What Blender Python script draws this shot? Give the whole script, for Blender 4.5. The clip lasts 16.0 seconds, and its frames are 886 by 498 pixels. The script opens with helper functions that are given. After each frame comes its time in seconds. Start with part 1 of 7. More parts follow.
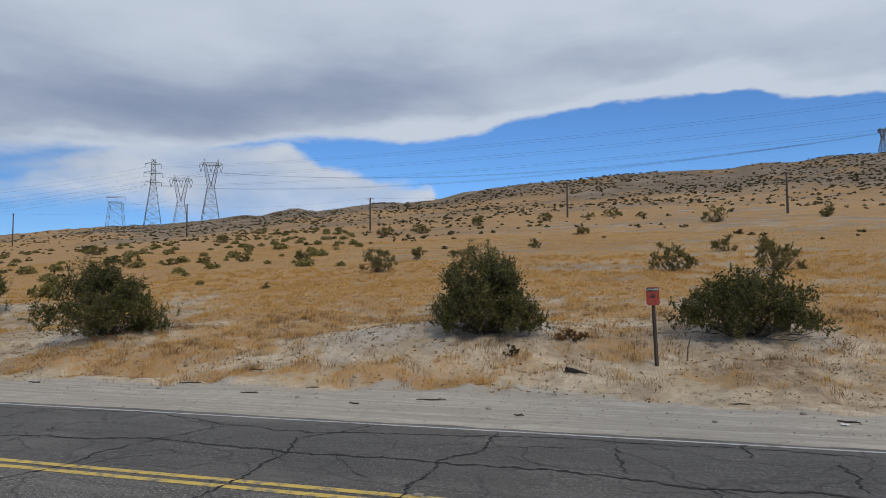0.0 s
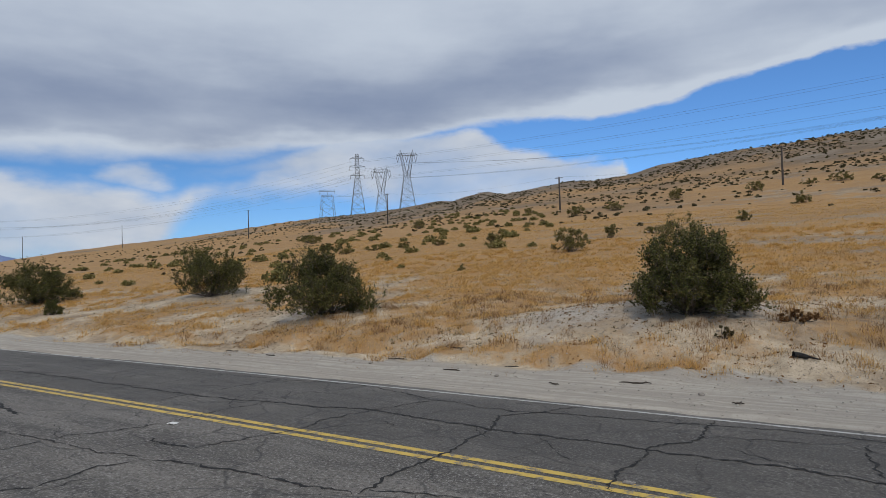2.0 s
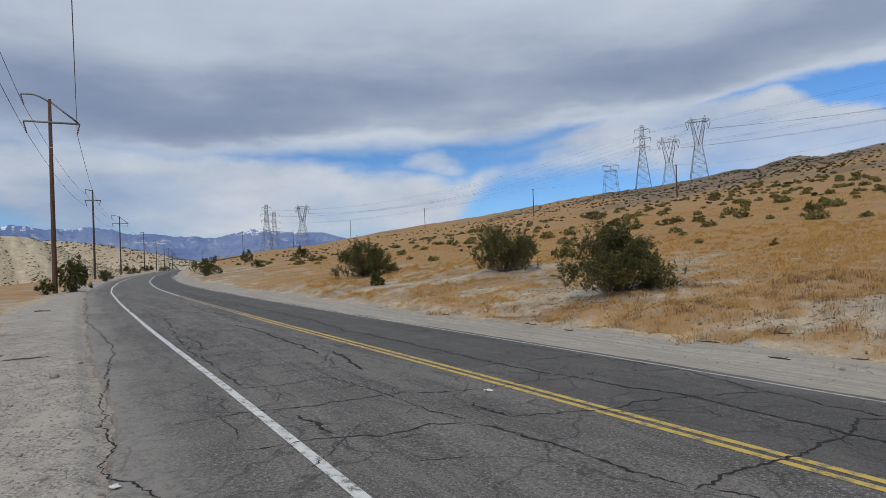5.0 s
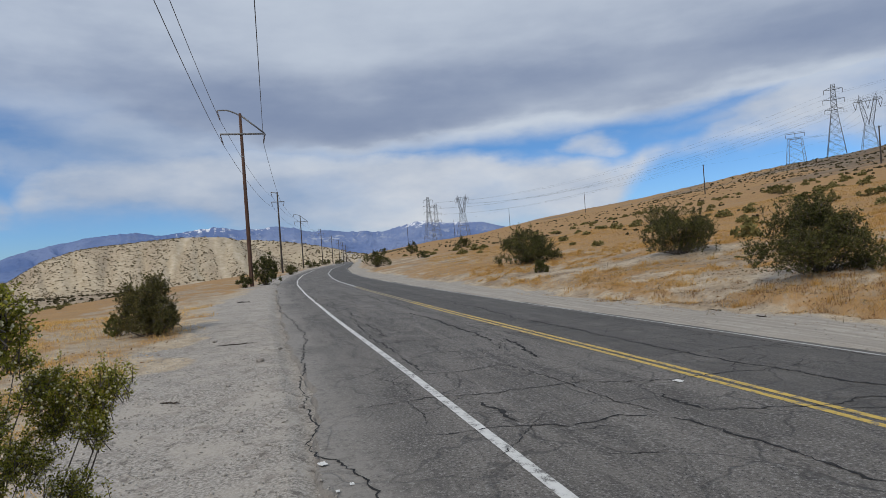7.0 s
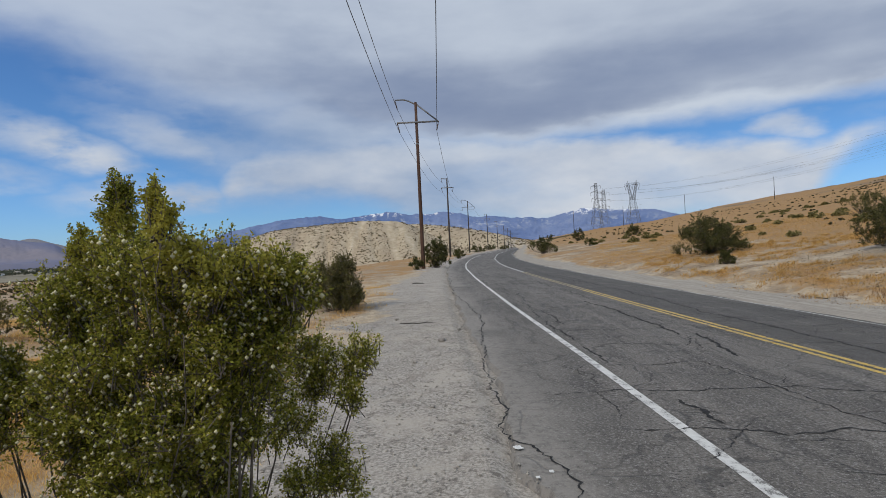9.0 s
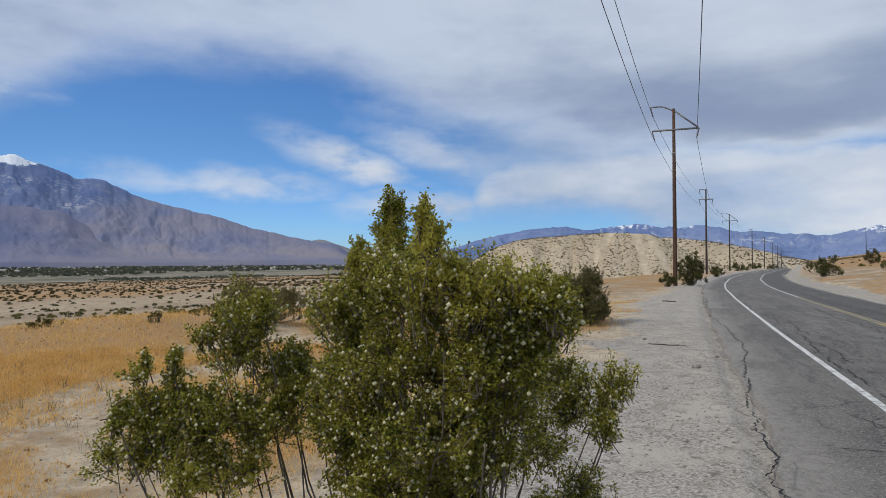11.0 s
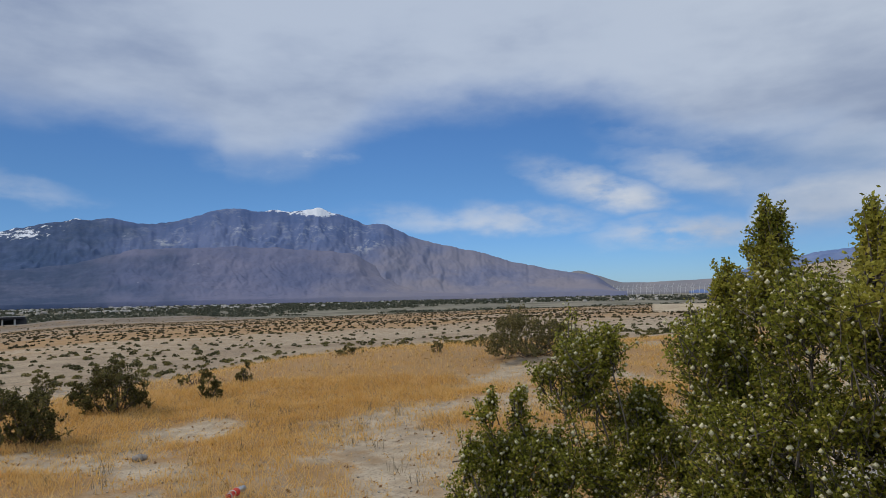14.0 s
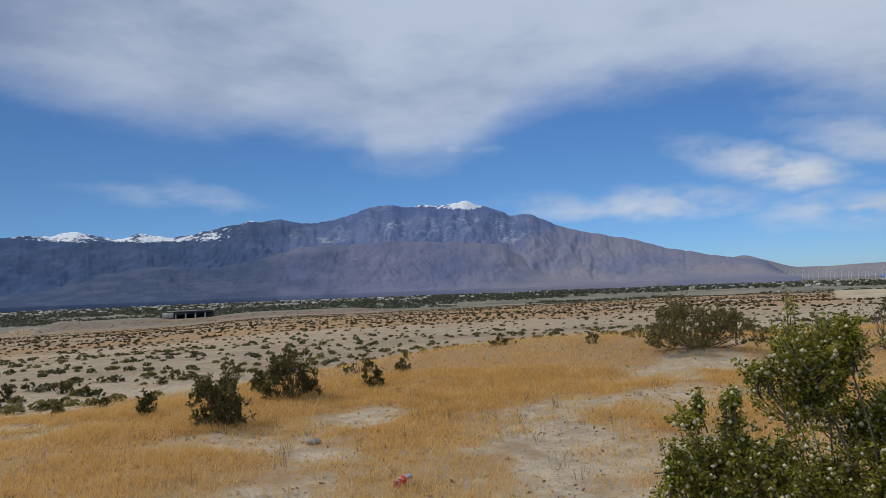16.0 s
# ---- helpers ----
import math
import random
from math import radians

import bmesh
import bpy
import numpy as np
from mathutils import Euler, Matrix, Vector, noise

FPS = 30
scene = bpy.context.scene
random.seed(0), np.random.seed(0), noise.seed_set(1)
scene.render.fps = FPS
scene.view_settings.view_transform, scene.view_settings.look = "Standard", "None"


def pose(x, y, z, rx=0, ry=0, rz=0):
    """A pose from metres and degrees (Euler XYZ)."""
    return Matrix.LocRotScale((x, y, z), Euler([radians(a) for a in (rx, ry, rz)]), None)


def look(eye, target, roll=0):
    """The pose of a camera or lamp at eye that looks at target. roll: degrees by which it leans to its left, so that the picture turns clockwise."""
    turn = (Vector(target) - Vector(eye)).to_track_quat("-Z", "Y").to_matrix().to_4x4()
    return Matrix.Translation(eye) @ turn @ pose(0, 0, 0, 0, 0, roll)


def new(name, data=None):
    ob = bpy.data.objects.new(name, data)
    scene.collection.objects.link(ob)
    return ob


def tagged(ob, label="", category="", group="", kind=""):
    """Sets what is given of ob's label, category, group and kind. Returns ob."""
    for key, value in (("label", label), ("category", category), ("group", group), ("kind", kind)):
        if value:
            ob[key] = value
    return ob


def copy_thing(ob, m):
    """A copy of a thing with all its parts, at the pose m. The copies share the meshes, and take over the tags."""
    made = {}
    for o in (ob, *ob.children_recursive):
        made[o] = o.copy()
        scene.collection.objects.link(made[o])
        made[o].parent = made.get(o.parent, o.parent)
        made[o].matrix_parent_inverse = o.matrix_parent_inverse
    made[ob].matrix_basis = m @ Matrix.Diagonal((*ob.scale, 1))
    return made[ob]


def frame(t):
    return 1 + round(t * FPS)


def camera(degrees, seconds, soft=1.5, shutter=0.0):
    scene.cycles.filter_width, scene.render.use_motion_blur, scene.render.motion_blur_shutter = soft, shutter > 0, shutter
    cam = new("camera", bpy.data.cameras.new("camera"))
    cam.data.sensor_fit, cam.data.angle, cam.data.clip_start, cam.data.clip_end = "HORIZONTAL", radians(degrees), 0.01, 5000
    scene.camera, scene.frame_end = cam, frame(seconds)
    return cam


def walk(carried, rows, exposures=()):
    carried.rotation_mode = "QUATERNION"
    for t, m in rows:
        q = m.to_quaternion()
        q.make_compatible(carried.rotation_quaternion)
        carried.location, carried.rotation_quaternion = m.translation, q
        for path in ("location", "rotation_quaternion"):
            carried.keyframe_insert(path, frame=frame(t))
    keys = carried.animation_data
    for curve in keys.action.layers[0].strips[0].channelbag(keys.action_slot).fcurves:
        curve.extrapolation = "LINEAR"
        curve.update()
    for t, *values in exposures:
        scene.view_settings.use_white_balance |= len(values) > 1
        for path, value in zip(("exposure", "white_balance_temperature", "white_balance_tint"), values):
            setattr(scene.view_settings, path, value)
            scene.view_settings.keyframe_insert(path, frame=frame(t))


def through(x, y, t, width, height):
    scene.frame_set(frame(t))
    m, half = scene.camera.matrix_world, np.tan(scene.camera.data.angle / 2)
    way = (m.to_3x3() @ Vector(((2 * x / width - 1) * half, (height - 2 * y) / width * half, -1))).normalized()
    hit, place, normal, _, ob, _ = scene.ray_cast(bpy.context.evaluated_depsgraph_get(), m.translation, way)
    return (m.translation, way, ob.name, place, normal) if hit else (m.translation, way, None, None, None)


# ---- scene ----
LENS = 70.8
ROWS = [
    (0.0, 0.470, -0.170, 2.073, 17.06, 3.03, -0.46),
    (0.5, 0.451, -0.099, 2.082, 20.37, 2.51, -0.78),
    (1.0, 0.422, -0.080, 2.063, 24.68, 2.40, -0.45),
    (1.5, 0.392, -0.048, 2.064, 29.01, 2.29, -0.31),
    (2.0, 0.317, -0.036, 2.043, 34.45, 1.60, -1.69),
    (2.5, 0.218, -0.047, 2.042, 39.09, 1.13, -1.83),
    (3.0, 0.129, -0.076, 2.048, 43.17, 0.65, -2.02),
    (3.5, 0.039, -0.061, 2.026, 47.29, 0.07, -2.02),
    (4.0, -0.034, -0.089, 2.028, 50.43, -0.16, -2.01),
    (4.5, -0.103, -0.113, 2.028, 54.40, -0.11, -1.21),
    (5.0, -0.186, -0.077, 2.015, 60.07, 0.28, -1.94),
    (5.2, -0.189, -0.091, 2.008, 61.89, 0.50, -2.27),
    (7.3, -0.426, -0.291, 2.011, 75.90, -0.54, -3.87),
    (7.5, -0.432, -0.343, 2.015, 76.60, -0.81, -3.56),
    (8.0, -0.513, -0.419, 2.003, 79.78, -0.80, -1.78),
    (8.5, -0.557, -0.508, 2.004, 84.01, -0.64, -2.82),
    (9.0, -0.592, -0.560, 2.001, 89.73, -0.49, -2.78),
    (9.2, -0.625, -0.588, 1.985, 92.82, -0.61, -2.78),
    (11.3, -0.702, -0.653, 2.043, 114.39, 1.79, -0.93),
    (11.5, -0.687, -0.680, 2.044, 116.02, 2.44, -1.73),
    (12.0, -0.672, -0.757, 2.052, 120.15, 4.00, -1.87),
    (12.5, -0.653, -0.799, 2.051, 123.57, 4.21, -2.30),
    (13.0, -0.656, -0.884, 2.048, 126.67, 4.47, -3.06),
    (13.5, -0.674, -0.948, 2.043, 130.20, 4.06, -2.12),
    (14.0, -0.774, -1.043, 2.039, 135.33, 4.21, -1.25),
    (14.5, -0.781, -1.039, 2.045, 139.87, 4.25, -0.92),
    (15.0, -0.806, -1.080, 2.044, 143.92, 3.52, -1.35),
    (15.5, -0.820, -1.177, 2.037, 146.66, 3.33, -2.49),
    (16.0, -0.804, -1.244, 2.042, 148.79, 3.75, -2.19),
]

STOPS = [(0.0, -0.02), (3.0, -0.06), (5.0, -0.05), (7.5, -0.03), (9.0, -0.02), (10.6, 0.10), (11.5, 0.17), (12.0, 0.08), (12.6, -0.02), (13.5, -0.02), (16.0, 0.03)]


def aim(yaw, pitch):
    return Vector((-math.sin(radians(yaw)) * math.cos(radians(pitch)), math.cos(radians(yaw)) * math.cos(radians(pitch)), math.sin(radians(pitch))))


cam = camera(LENS, 16.0, soft=0.5)
walk(cam, [(t, look((x, y, z), Vector((x, y, z)) + aim(yaw, pitch), roll)) for t, x, y, z, yaw, pitch, roll in ROWS], STOPS)

# ---------------------------------------------------------------- node helpers


class Nodes:
    """Short spelling for a node tree."""

    def __init__(self, tree):
        self.tree = tree

    def make(self, kind, **sets):
        node = self.tree.nodes.new(kind)
        for key, value in sets.items():
            if key == "operation":
                node.operation = value
            elif key == "blend_type":
                node.blend_type = value
            elif key == "data_type":
                node.data_type = value
            elif key == "attribute_name":
                node.attribute_name = value
            elif key == "feature":
                node.feature = value
            elif key == "distance":
                node.distance = value
        return node

    def put(self, value, socket):
        if hasattr(value, "is_linked"):
            self.tree.links.new(value, socket)
        elif isinstance(value, (tuple, list)):
            socket.default_value = (*value, 1.0) if len(value) == 3 and len(socket.default_value) == 4 else value
        else:
            socket.default_value = value

    def math(self, operation, a, b=None, c=None, clamp=False):
        node = self.make("ShaderNodeMath", operation=operation)
        node.use_clamp = clamp
        for n, v in enumerate((a, b, c)):
            if v is not None:
                self.put(v, node.inputs[n])
        return node.outputs[0]

    def ramp(self, value, lo, hi, a=0.0, b=1.0, smooth=True):
        node = self.make("ShaderNodeMapRange")
        node.interpolation_type = "SMOOTHSTEP" if smooth else "LINEAR"
        for n, v in enumerate((value, lo, hi, a, b)):
            self.put(v, node.inputs[n])
        return node.outputs[0]

    def mix(self, fac, a, b, how="MIX"):
        node = self.make("ShaderNodeMix", data_type="RGBA", blend_type=how)
        self.put(fac, node.inputs[0])
        self.put(a, node.inputs[6])
        self.put(b, node.inputs[7])
        return node.outputs[2]

    def noise(self, vector, scale, detail=4.0, rough=0.55, lacun=2.0):
        node = self.make("ShaderNodeTexNoise")
        if vector is not None:
            self.put(vector, node.inputs["Vector"])
        node.inputs["Scale"].default_value = scale
        node.inputs["Detail"].default_value = detail
        node.inputs["Roughness"].default_value = rough
        node.inputs["Lacunarity"].default_value = lacun
        return node.outputs[0]

    def curve(self, value, lo, hi, points, floor=0.0, top=1.0):
        """A smooth curve through points (at, value), with at between lo and hi and the values between floor and top."""
        node = self.make("ShaderNodeFloatCurve")
        points = sorted(points)
        line = node.mapping.curves[0]
        where = [((at - lo) / (hi - lo), (v - floor) / (top - floor)) for at, v in points]
        while len(line.points) < len(where):
            line.points.new(0.5, 0.5)
        for p, (a, b) in zip(line.points, where):
            p.location = (a, b)
            p.handle_type = "AUTO"
        node.mapping.update()
        self.put(self.ramp(value, lo, hi, smooth=False), node.inputs["Value"])
        return self.math("MULTIPLY_ADD", node.outputs[0], top - floor, floor)

    def join_shift(self, vector):
        node = self.make("ShaderNodeVectorMath", operation="ADD")
        node.inputs[1].default_value = (31.0, 17.0, 5.0)
        self.put(vector, node.inputs[0])
        return node.outputs[0]

    def join(self, x, y, z=0.0):
        node = self.make("ShaderNodeCombineXYZ")
        for n, v in enumerate((x, y, z)):
            self.put(v, node.inputs[n])
        return node.outputs[0]


# ---------------------------------------------------------------- sky, clouds and sun

SUN_AZ, SUN_EL = 220.0, 42.0  # degrees, turning left from +y
world = bpy.data.worlds.new("world")
scene.world = world
world.use_nodes = True
world.node_tree.nodes.clear()
w = Nodes(world.node_tree)
coord = w.make("ShaderNodeTexCoord")
split = w.make("ShaderNodeSeparateXYZ")
w.put(coord.outputs["Generated"], split.inputs[0])
dx, dy, dz = split.outputs
# azimuth from -100 to 260 degrees with its seam where nothing is seen
c80, s80 = math.cos(radians(80)), math.sin(radians(80))
rx = w.math("ADD", w.math("MULTIPLY", dx, c80), w.math("MULTIPLY", dy, s80))
ry = w.math("SUBTRACT", w.math("MULTIPLY", dy, c80), w.math("MULTIPLY", dx, s80))
az = w.math("MULTIPLY_ADD", w.math("ARCTAN2", w.math("MULTIPLY", rx, -1.0), ry), 180 / math.pi, 80.0)
el = w.math("MULTIPLY", w.math("ARCSINE", dz), 180 / math.pi)
flat = w.join(w.math("MULTIPLY", az, 0.05), w.math("MULTIPLY", el, 0.11))
flat_b = w.join(w.math("MULTIPLY", az, 0.05), w.math("MULTIPLY", el, 0.11), 7.3)
n_edge = w.math("SUBTRACT", w.noise(flat, 3.2, 6.0, 0.55), 0.5)
n_edge_b = w.math("SUBTRACT", w.noise(flat_b, 3.0, 5.0, 0.55), 0.5)
n_broad = w.math("SUBTRACT", w.noise(w.join(w.math("MULTIPLY", az, 0.02), w.math("MULTIPLY", el, 0.085)), 2.1, 4.0, 0.5), 0.5)
n_streak = w.math("SUBTRACT", w.noise(w.join(w.math("MULTIPLY_ADD", el, 0.03, w.math("MULTIPLY", az, 0.016)), w.math("MULTIPLY_ADD", az, -0.008, w.math("MULTIPLY", el, 0.10))), 2.6, 4.0, 0.5), 0.5)
n_soft = w.math("SUBTRACT", w.noise(w.join(w.math("MULTIPLY", az, 0.05), w.math("MULTIPLY", el, 0.12), 3.1), 1.5, 5.0, 0.55), 0.5)

# the grey deck of cloud: its lower edge in degrees over the azimuth
deck_edge = w.curve(az, -100, 260, [
    (-100, 12), (-40, 13), (-19, 13.8), (-13, 14.2), (-7, 15.6), (-1, 15.3), (3, 15.4), (9, 14.6), (18, 13.0), (25, 12.9), (32, 12.4), (42, 10.7), (48, 10.5), (58, 9.7),
    (66, 9.4), (74, 9.1), (84, 8.0), (94, 9.3), (102, 10.8), (111, 11.8), (117, 14.2), (125, 16.8), (135, 16.6), (141, 15.4), (145, 13.2), (149, 11.8), (153, 11.4), (156, 13.4), (163, 14.6), (170, 14.4), (176, 15.1), (182, 16.2), (190, 18), (220, 20), (260, 14)], 0, 30)
softness = w.curve(az, -100, 260, [(-100, 0.5), (25, 0.5), (40, 0.9), (60, 1.4), (90, 2.0), (110, 4.0), (150, 3.6), (190, 3.4), (260, 2.0)], 0, 5)
wobble = w.math("MULTIPLY", n_edge, w.curve(az, -100, 260, [(-100, 2.2), (30, 2.2), (60, 2.2), (100, 3.6), (190, 3.0), (260, 3.0)], 0, 6))
above = w.math("ADD", w.math("SUBTRACT", el, deck_edge), wobble)
deck = w.ramp(above, w.math("MULTIPLY", softness, -0.5), w.math("MULTIPLY", softness, 1.0))

# the low white banks under it
bank_top = w.curve(az, -100, 260, [(-100, 0), (10, 0), (15.5, 2.0), (17.5, 8.2), (23, 9.7), (28, 10.6), (33, 12.4), (40, 12.5), (50, 10.0), (51, 9.3), (53.5, 7.9), (56.5, 7.4), (58.8, 6.3), (60.6, 7.2), (64, 7.6), (69, 7.9), (72, 8.8), (76, 9.3), (84, 9.7), (94, 11.0), (102, 10.5), (109, 7.0), (115, 0), (260, 0)], 0, 15)
bank_low = w.curve(az, -100, 260, [(-100, 2), (16, 5), (30, 4), (40, 5.5), (46, 7.2), (53, 7.0), (58, 3.0), (62, 0.5), (90, 1.0), (100, 4.0), (110, 4.0), (260, 2)], 0, 15)
b_wob = w.math("MULTIPLY_ADD", n_soft, 2.2, w.math("MULTIPLY", n_edge_b, 3.0))
b_soft = w.curve(az, -100, 260, [(-100, 0.5), (30, 0.7), (45, 1.2), (54, 1.7), (60, 1.4), (76, 1.3), (90, 2.8), (260, 3.4)], 0, 4)
bank = w.math("MULTIPLY", w.ramp(w.math("ADD", w.math("SUBTRACT", bank_top, el), b_wob), w.math("MULTIPLY", b_soft, -0.4), b_soft), w.ramp(w.math("ADD", w.math("SUBTRACT", el, bank_low), b_wob), -1.2, 2.2))
bank = w.math("MULTIPLY", bank, w.ramp(n_soft, -0.3, 0.12, 0.72, 0.99))


az_bent = w.math("MULTIPLY_ADD", n_soft, 16.0, w.math("MULTIPLY_ADD", n_edge, 6.0, az))
el_bent = w.math("MULTIPLY_ADD", n_edge_b, 3.6, w.math("MULTIPLY_ADD", n_soft, 2.0, el))


def puff(a, e, wide, high, lean, strength):
    """A small drifting cloud about azimuth a and elevation e, torn at its edges."""
    u = w.math("DIVIDE", w.math("SUBTRACT", az_bent, a), wide)
    v = w.math("DIVIDE", w.math("SUBTRACT", el_bent, w.math("MULTIPLY_ADD", w.math("SUBTRACT", az, a), lean, e)), high)
    d = w.math("SQRT", w.math("ADD", w.math("MULTIPLY", u, u), w.math("MULTIPLY", v, v)))
    return w.ramp(d, 1.35, 0.15, 0.0, strength)


white = bank
for spec in ((150, 12.8, 6.5, 1.8, -0.05, 0.6), (132, 6.8, 10.0, 1.3, 0.03, 0.72), (121.5, 9.1, 5.5, 1.8, 0.22, 0.95), (115, 10.5, 5.0, 2.2, 0.2, 0.72), (114.5, 5.0, 8.0, 1.5, 0.0, 1.0), (108, 9.5, 9, 3.0, 0.1, 0.55), (98, 11.5, 13, 6.0, 0.0, 0.85),
             (45, 9.0, 9, 1.2, -0.05, 0.6), (172, 8.8, 7, 1.0, 0.05, 0.35), (100, 6.5, 10, 1.8, 0.0, 0.55), (27, 6.5, 8, 2.0, 0.0, 0.7), (61, 8.4, 3.2, 1.2, 0.0, 0.75), (113, 14.5, 7.0, 3.0, 0.1, 0.5)):
    white = w.math("MAXIMUM", white, puff(*spec))

torn = w.math("MULTIPLY", w.ramp(w.math("MULTIPLY_ADD", n_soft, 0.6, n_edge), 0.12, -0.22), w.ramp(az, 100, 114))
white = w.math("MULTIPLY", white, w.math("SUBTRACT", 1.0, torn))
# colours: a dark underside behind a pale rim, paler again higher up, with drawn-out streaks
depth = w.math("ADD", above, w.math("MULTIPLY", n_broad, 7.0))
shade = w.curve(depth, -2, 14, [(-2, 0.92), (0.2, 0.95), (1.1, 0.78), (2.4, 0.58), (4.4, 0.54), (7.0, 0.66), (10.0, 0.78), (14, 0.86)], 0, 1)
shade_west = w.curve(depth, -2, 14, [(-2, 0.84), (1.0, 0.80), (3.5, 0.70), (6.0, 0.73), (10.0, 0.80), (14, 0.84)], 0, 1)
west = w.ramp(az, 84, 118)
tone = w.math("MULTIPLY_ADD", west, w.math("SUBTRACT", shade_west, shade), shade)
tone = w.math("ADD", tone, w.curve(az, -100, 260, [(-100, 0.14), (5, 0.14), (24, 0.0), (60, -0.02), (82, -0.07), (98, -0.06), (110, -0.03), (118, 0.11), (132, 0.12), (150, 0.04), (166, -0.06), (176, -0.12), (190, -0.16), (260, 0.0)], -0.5, 0.5))
tone = w.math("MULTIPLY_ADD", n_streak, 0.20, w.math("MULTIPLY_ADD", n_soft, 0.30, tone))
tone = w.math("ADD", tone, w.math("MULTIPLY", west, w.math("MULTIPLY_ADD", n_soft, 0.38, w.math("MULTIPLY", n_edge, 0.08))))
deck_colour = w.mix(w.ramp(tone, 0.35, 0.92), (0.262, 0.338, 0.515), (0.71, 0.795, 0.92))
greyer = w.curve(az, -100, 260, [(-100, 0.70), (20, 0.70), (32, 0.58), (76, 0.60), (90, 0.26), (108, 0.22), (120, 0.62), (260, 0.70)], 0, 1)
white_tone = w.math("ADD", w.math("MULTIPLY", n_edge_b, 1.1), w.math("MULTIPLY_ADD", n_soft, 0.9, greyer), clamp=True)
white_colour = w.mix(white_tone, (0.40, 0.51, 0.70), (0.86, 0.90, 0.96))
thin = w.math("MULTIPLY", deck, w.curve(az, -100, 260, [(-100, 1.0), (85, 1.0), (105, 0.88), (125, 0.8), (260, 0.85)], 0, 1))
sky = w.make("ShaderNodeTexSky")
sky.sky_type = "NISHITA"
sky.sun_disc = False
sky.sun_elevation = radians(SUN_EL)
sky.sun_rotation = radians(-SUN_AZ)
sky.altitude, sky.air_density, sky.dust_density, sky.ozone_density = 300, 1.0, 0.15, 4.0
SKY = 0.074
blue = w.make("ShaderNodeBackground")
w.put(w.mix(1.0, sky.outputs[0], w.mix(w.ramp(el, 1.0, 11.0), (0.62, 0.95, 1.50), (0.62, 0.92, 1.26)), "MULTIPLY"), blue.inputs["Color"])
w.put(w.curve(az, -100, 260, [(-100, 1.28 * SKY), (28, 1.26 * SKY), (42, 1.02 * SKY), (60, 0.95 * SKY), (84, 0.97 * SKY), (104, SKY), (120, 1.16 * SKY), (136, 1.14 * SKY), (150, SKY), (164, 0.84 * SKY), (174, 0.74 * SKY), (190, 0.62 * SKY), (215, 0.66 * SKY), (260, SKY)], 0, 0.2), blue.inputs["Strength"])
cloud_colour = w.mix(deck, white_colour, deck_colour)
cover = w.math("MAXIMUM", thin, white)
cover = w.math("MULTIPLY", cover, w.ramp(el, -1.0, 1.0))
cloud = w.make("ShaderNodeBackground")
w.put(cloud_colour, cloud.inputs["Color"])
cloud.inputs["Strength"].default_value = 0.78
both = w.make("ShaderNodeMixShader")
w.put(cover, both.inputs[0])
w.put(blue.outputs[0], both.inputs[1])
w.put(cloud.outputs[0], both.inputs[2])
out = w.make("ShaderNodeOutputWorld")
w.put(both.outputs[0], out.inputs["Surface"])

sun_data = bpy.data.lights.new("sun", "SUN")
sun_data.energy, sun_data.angle, sun_data.color = 1.8, radians(9.0), (1.0, 0.905, 0.775)
sun = new("sun", sun_data)
sun.matrix_basis = look((0, 0, 60), Vector((0, 0, 60)) - aim(SUN_AZ, SUN_EL))

# ---------------------------------------------------------------- materials


def material(name, colour, rough=0.8, metal=0.0, build=None):
    m = bpy.data.materials.new(name)
    m.use_nodes = True
    n = Nodes(m.node_tree)
    shader = m.node_tree.nodes["Principled BSDF"]
    shader.inputs["Base Color"].default_value = (*colour, 1)
    shader.inputs["Roughness"].default_value = rough
    shader.inputs["Metallic"].default_value = metal
    if build:
        build(n, shader)
    return m


def place(n):
    return n.make("ShaderNodeNewGeometry").outputs["Position"]


def attribute(n, name):
    return n.make("ShaderNodeAttribute", attribute_name=name).outputs["Fac"]


def bump(n, shader, height, strength, distance):
    node = n.make("ShaderNodeBump")
    node.inputs["Strength"].default_value = strength
    node.inputs["Distance"].default_value = distance
    n.put(height, node.inputs["Height"])
    n.put(node.outputs[0], shader.inputs["Normal"])


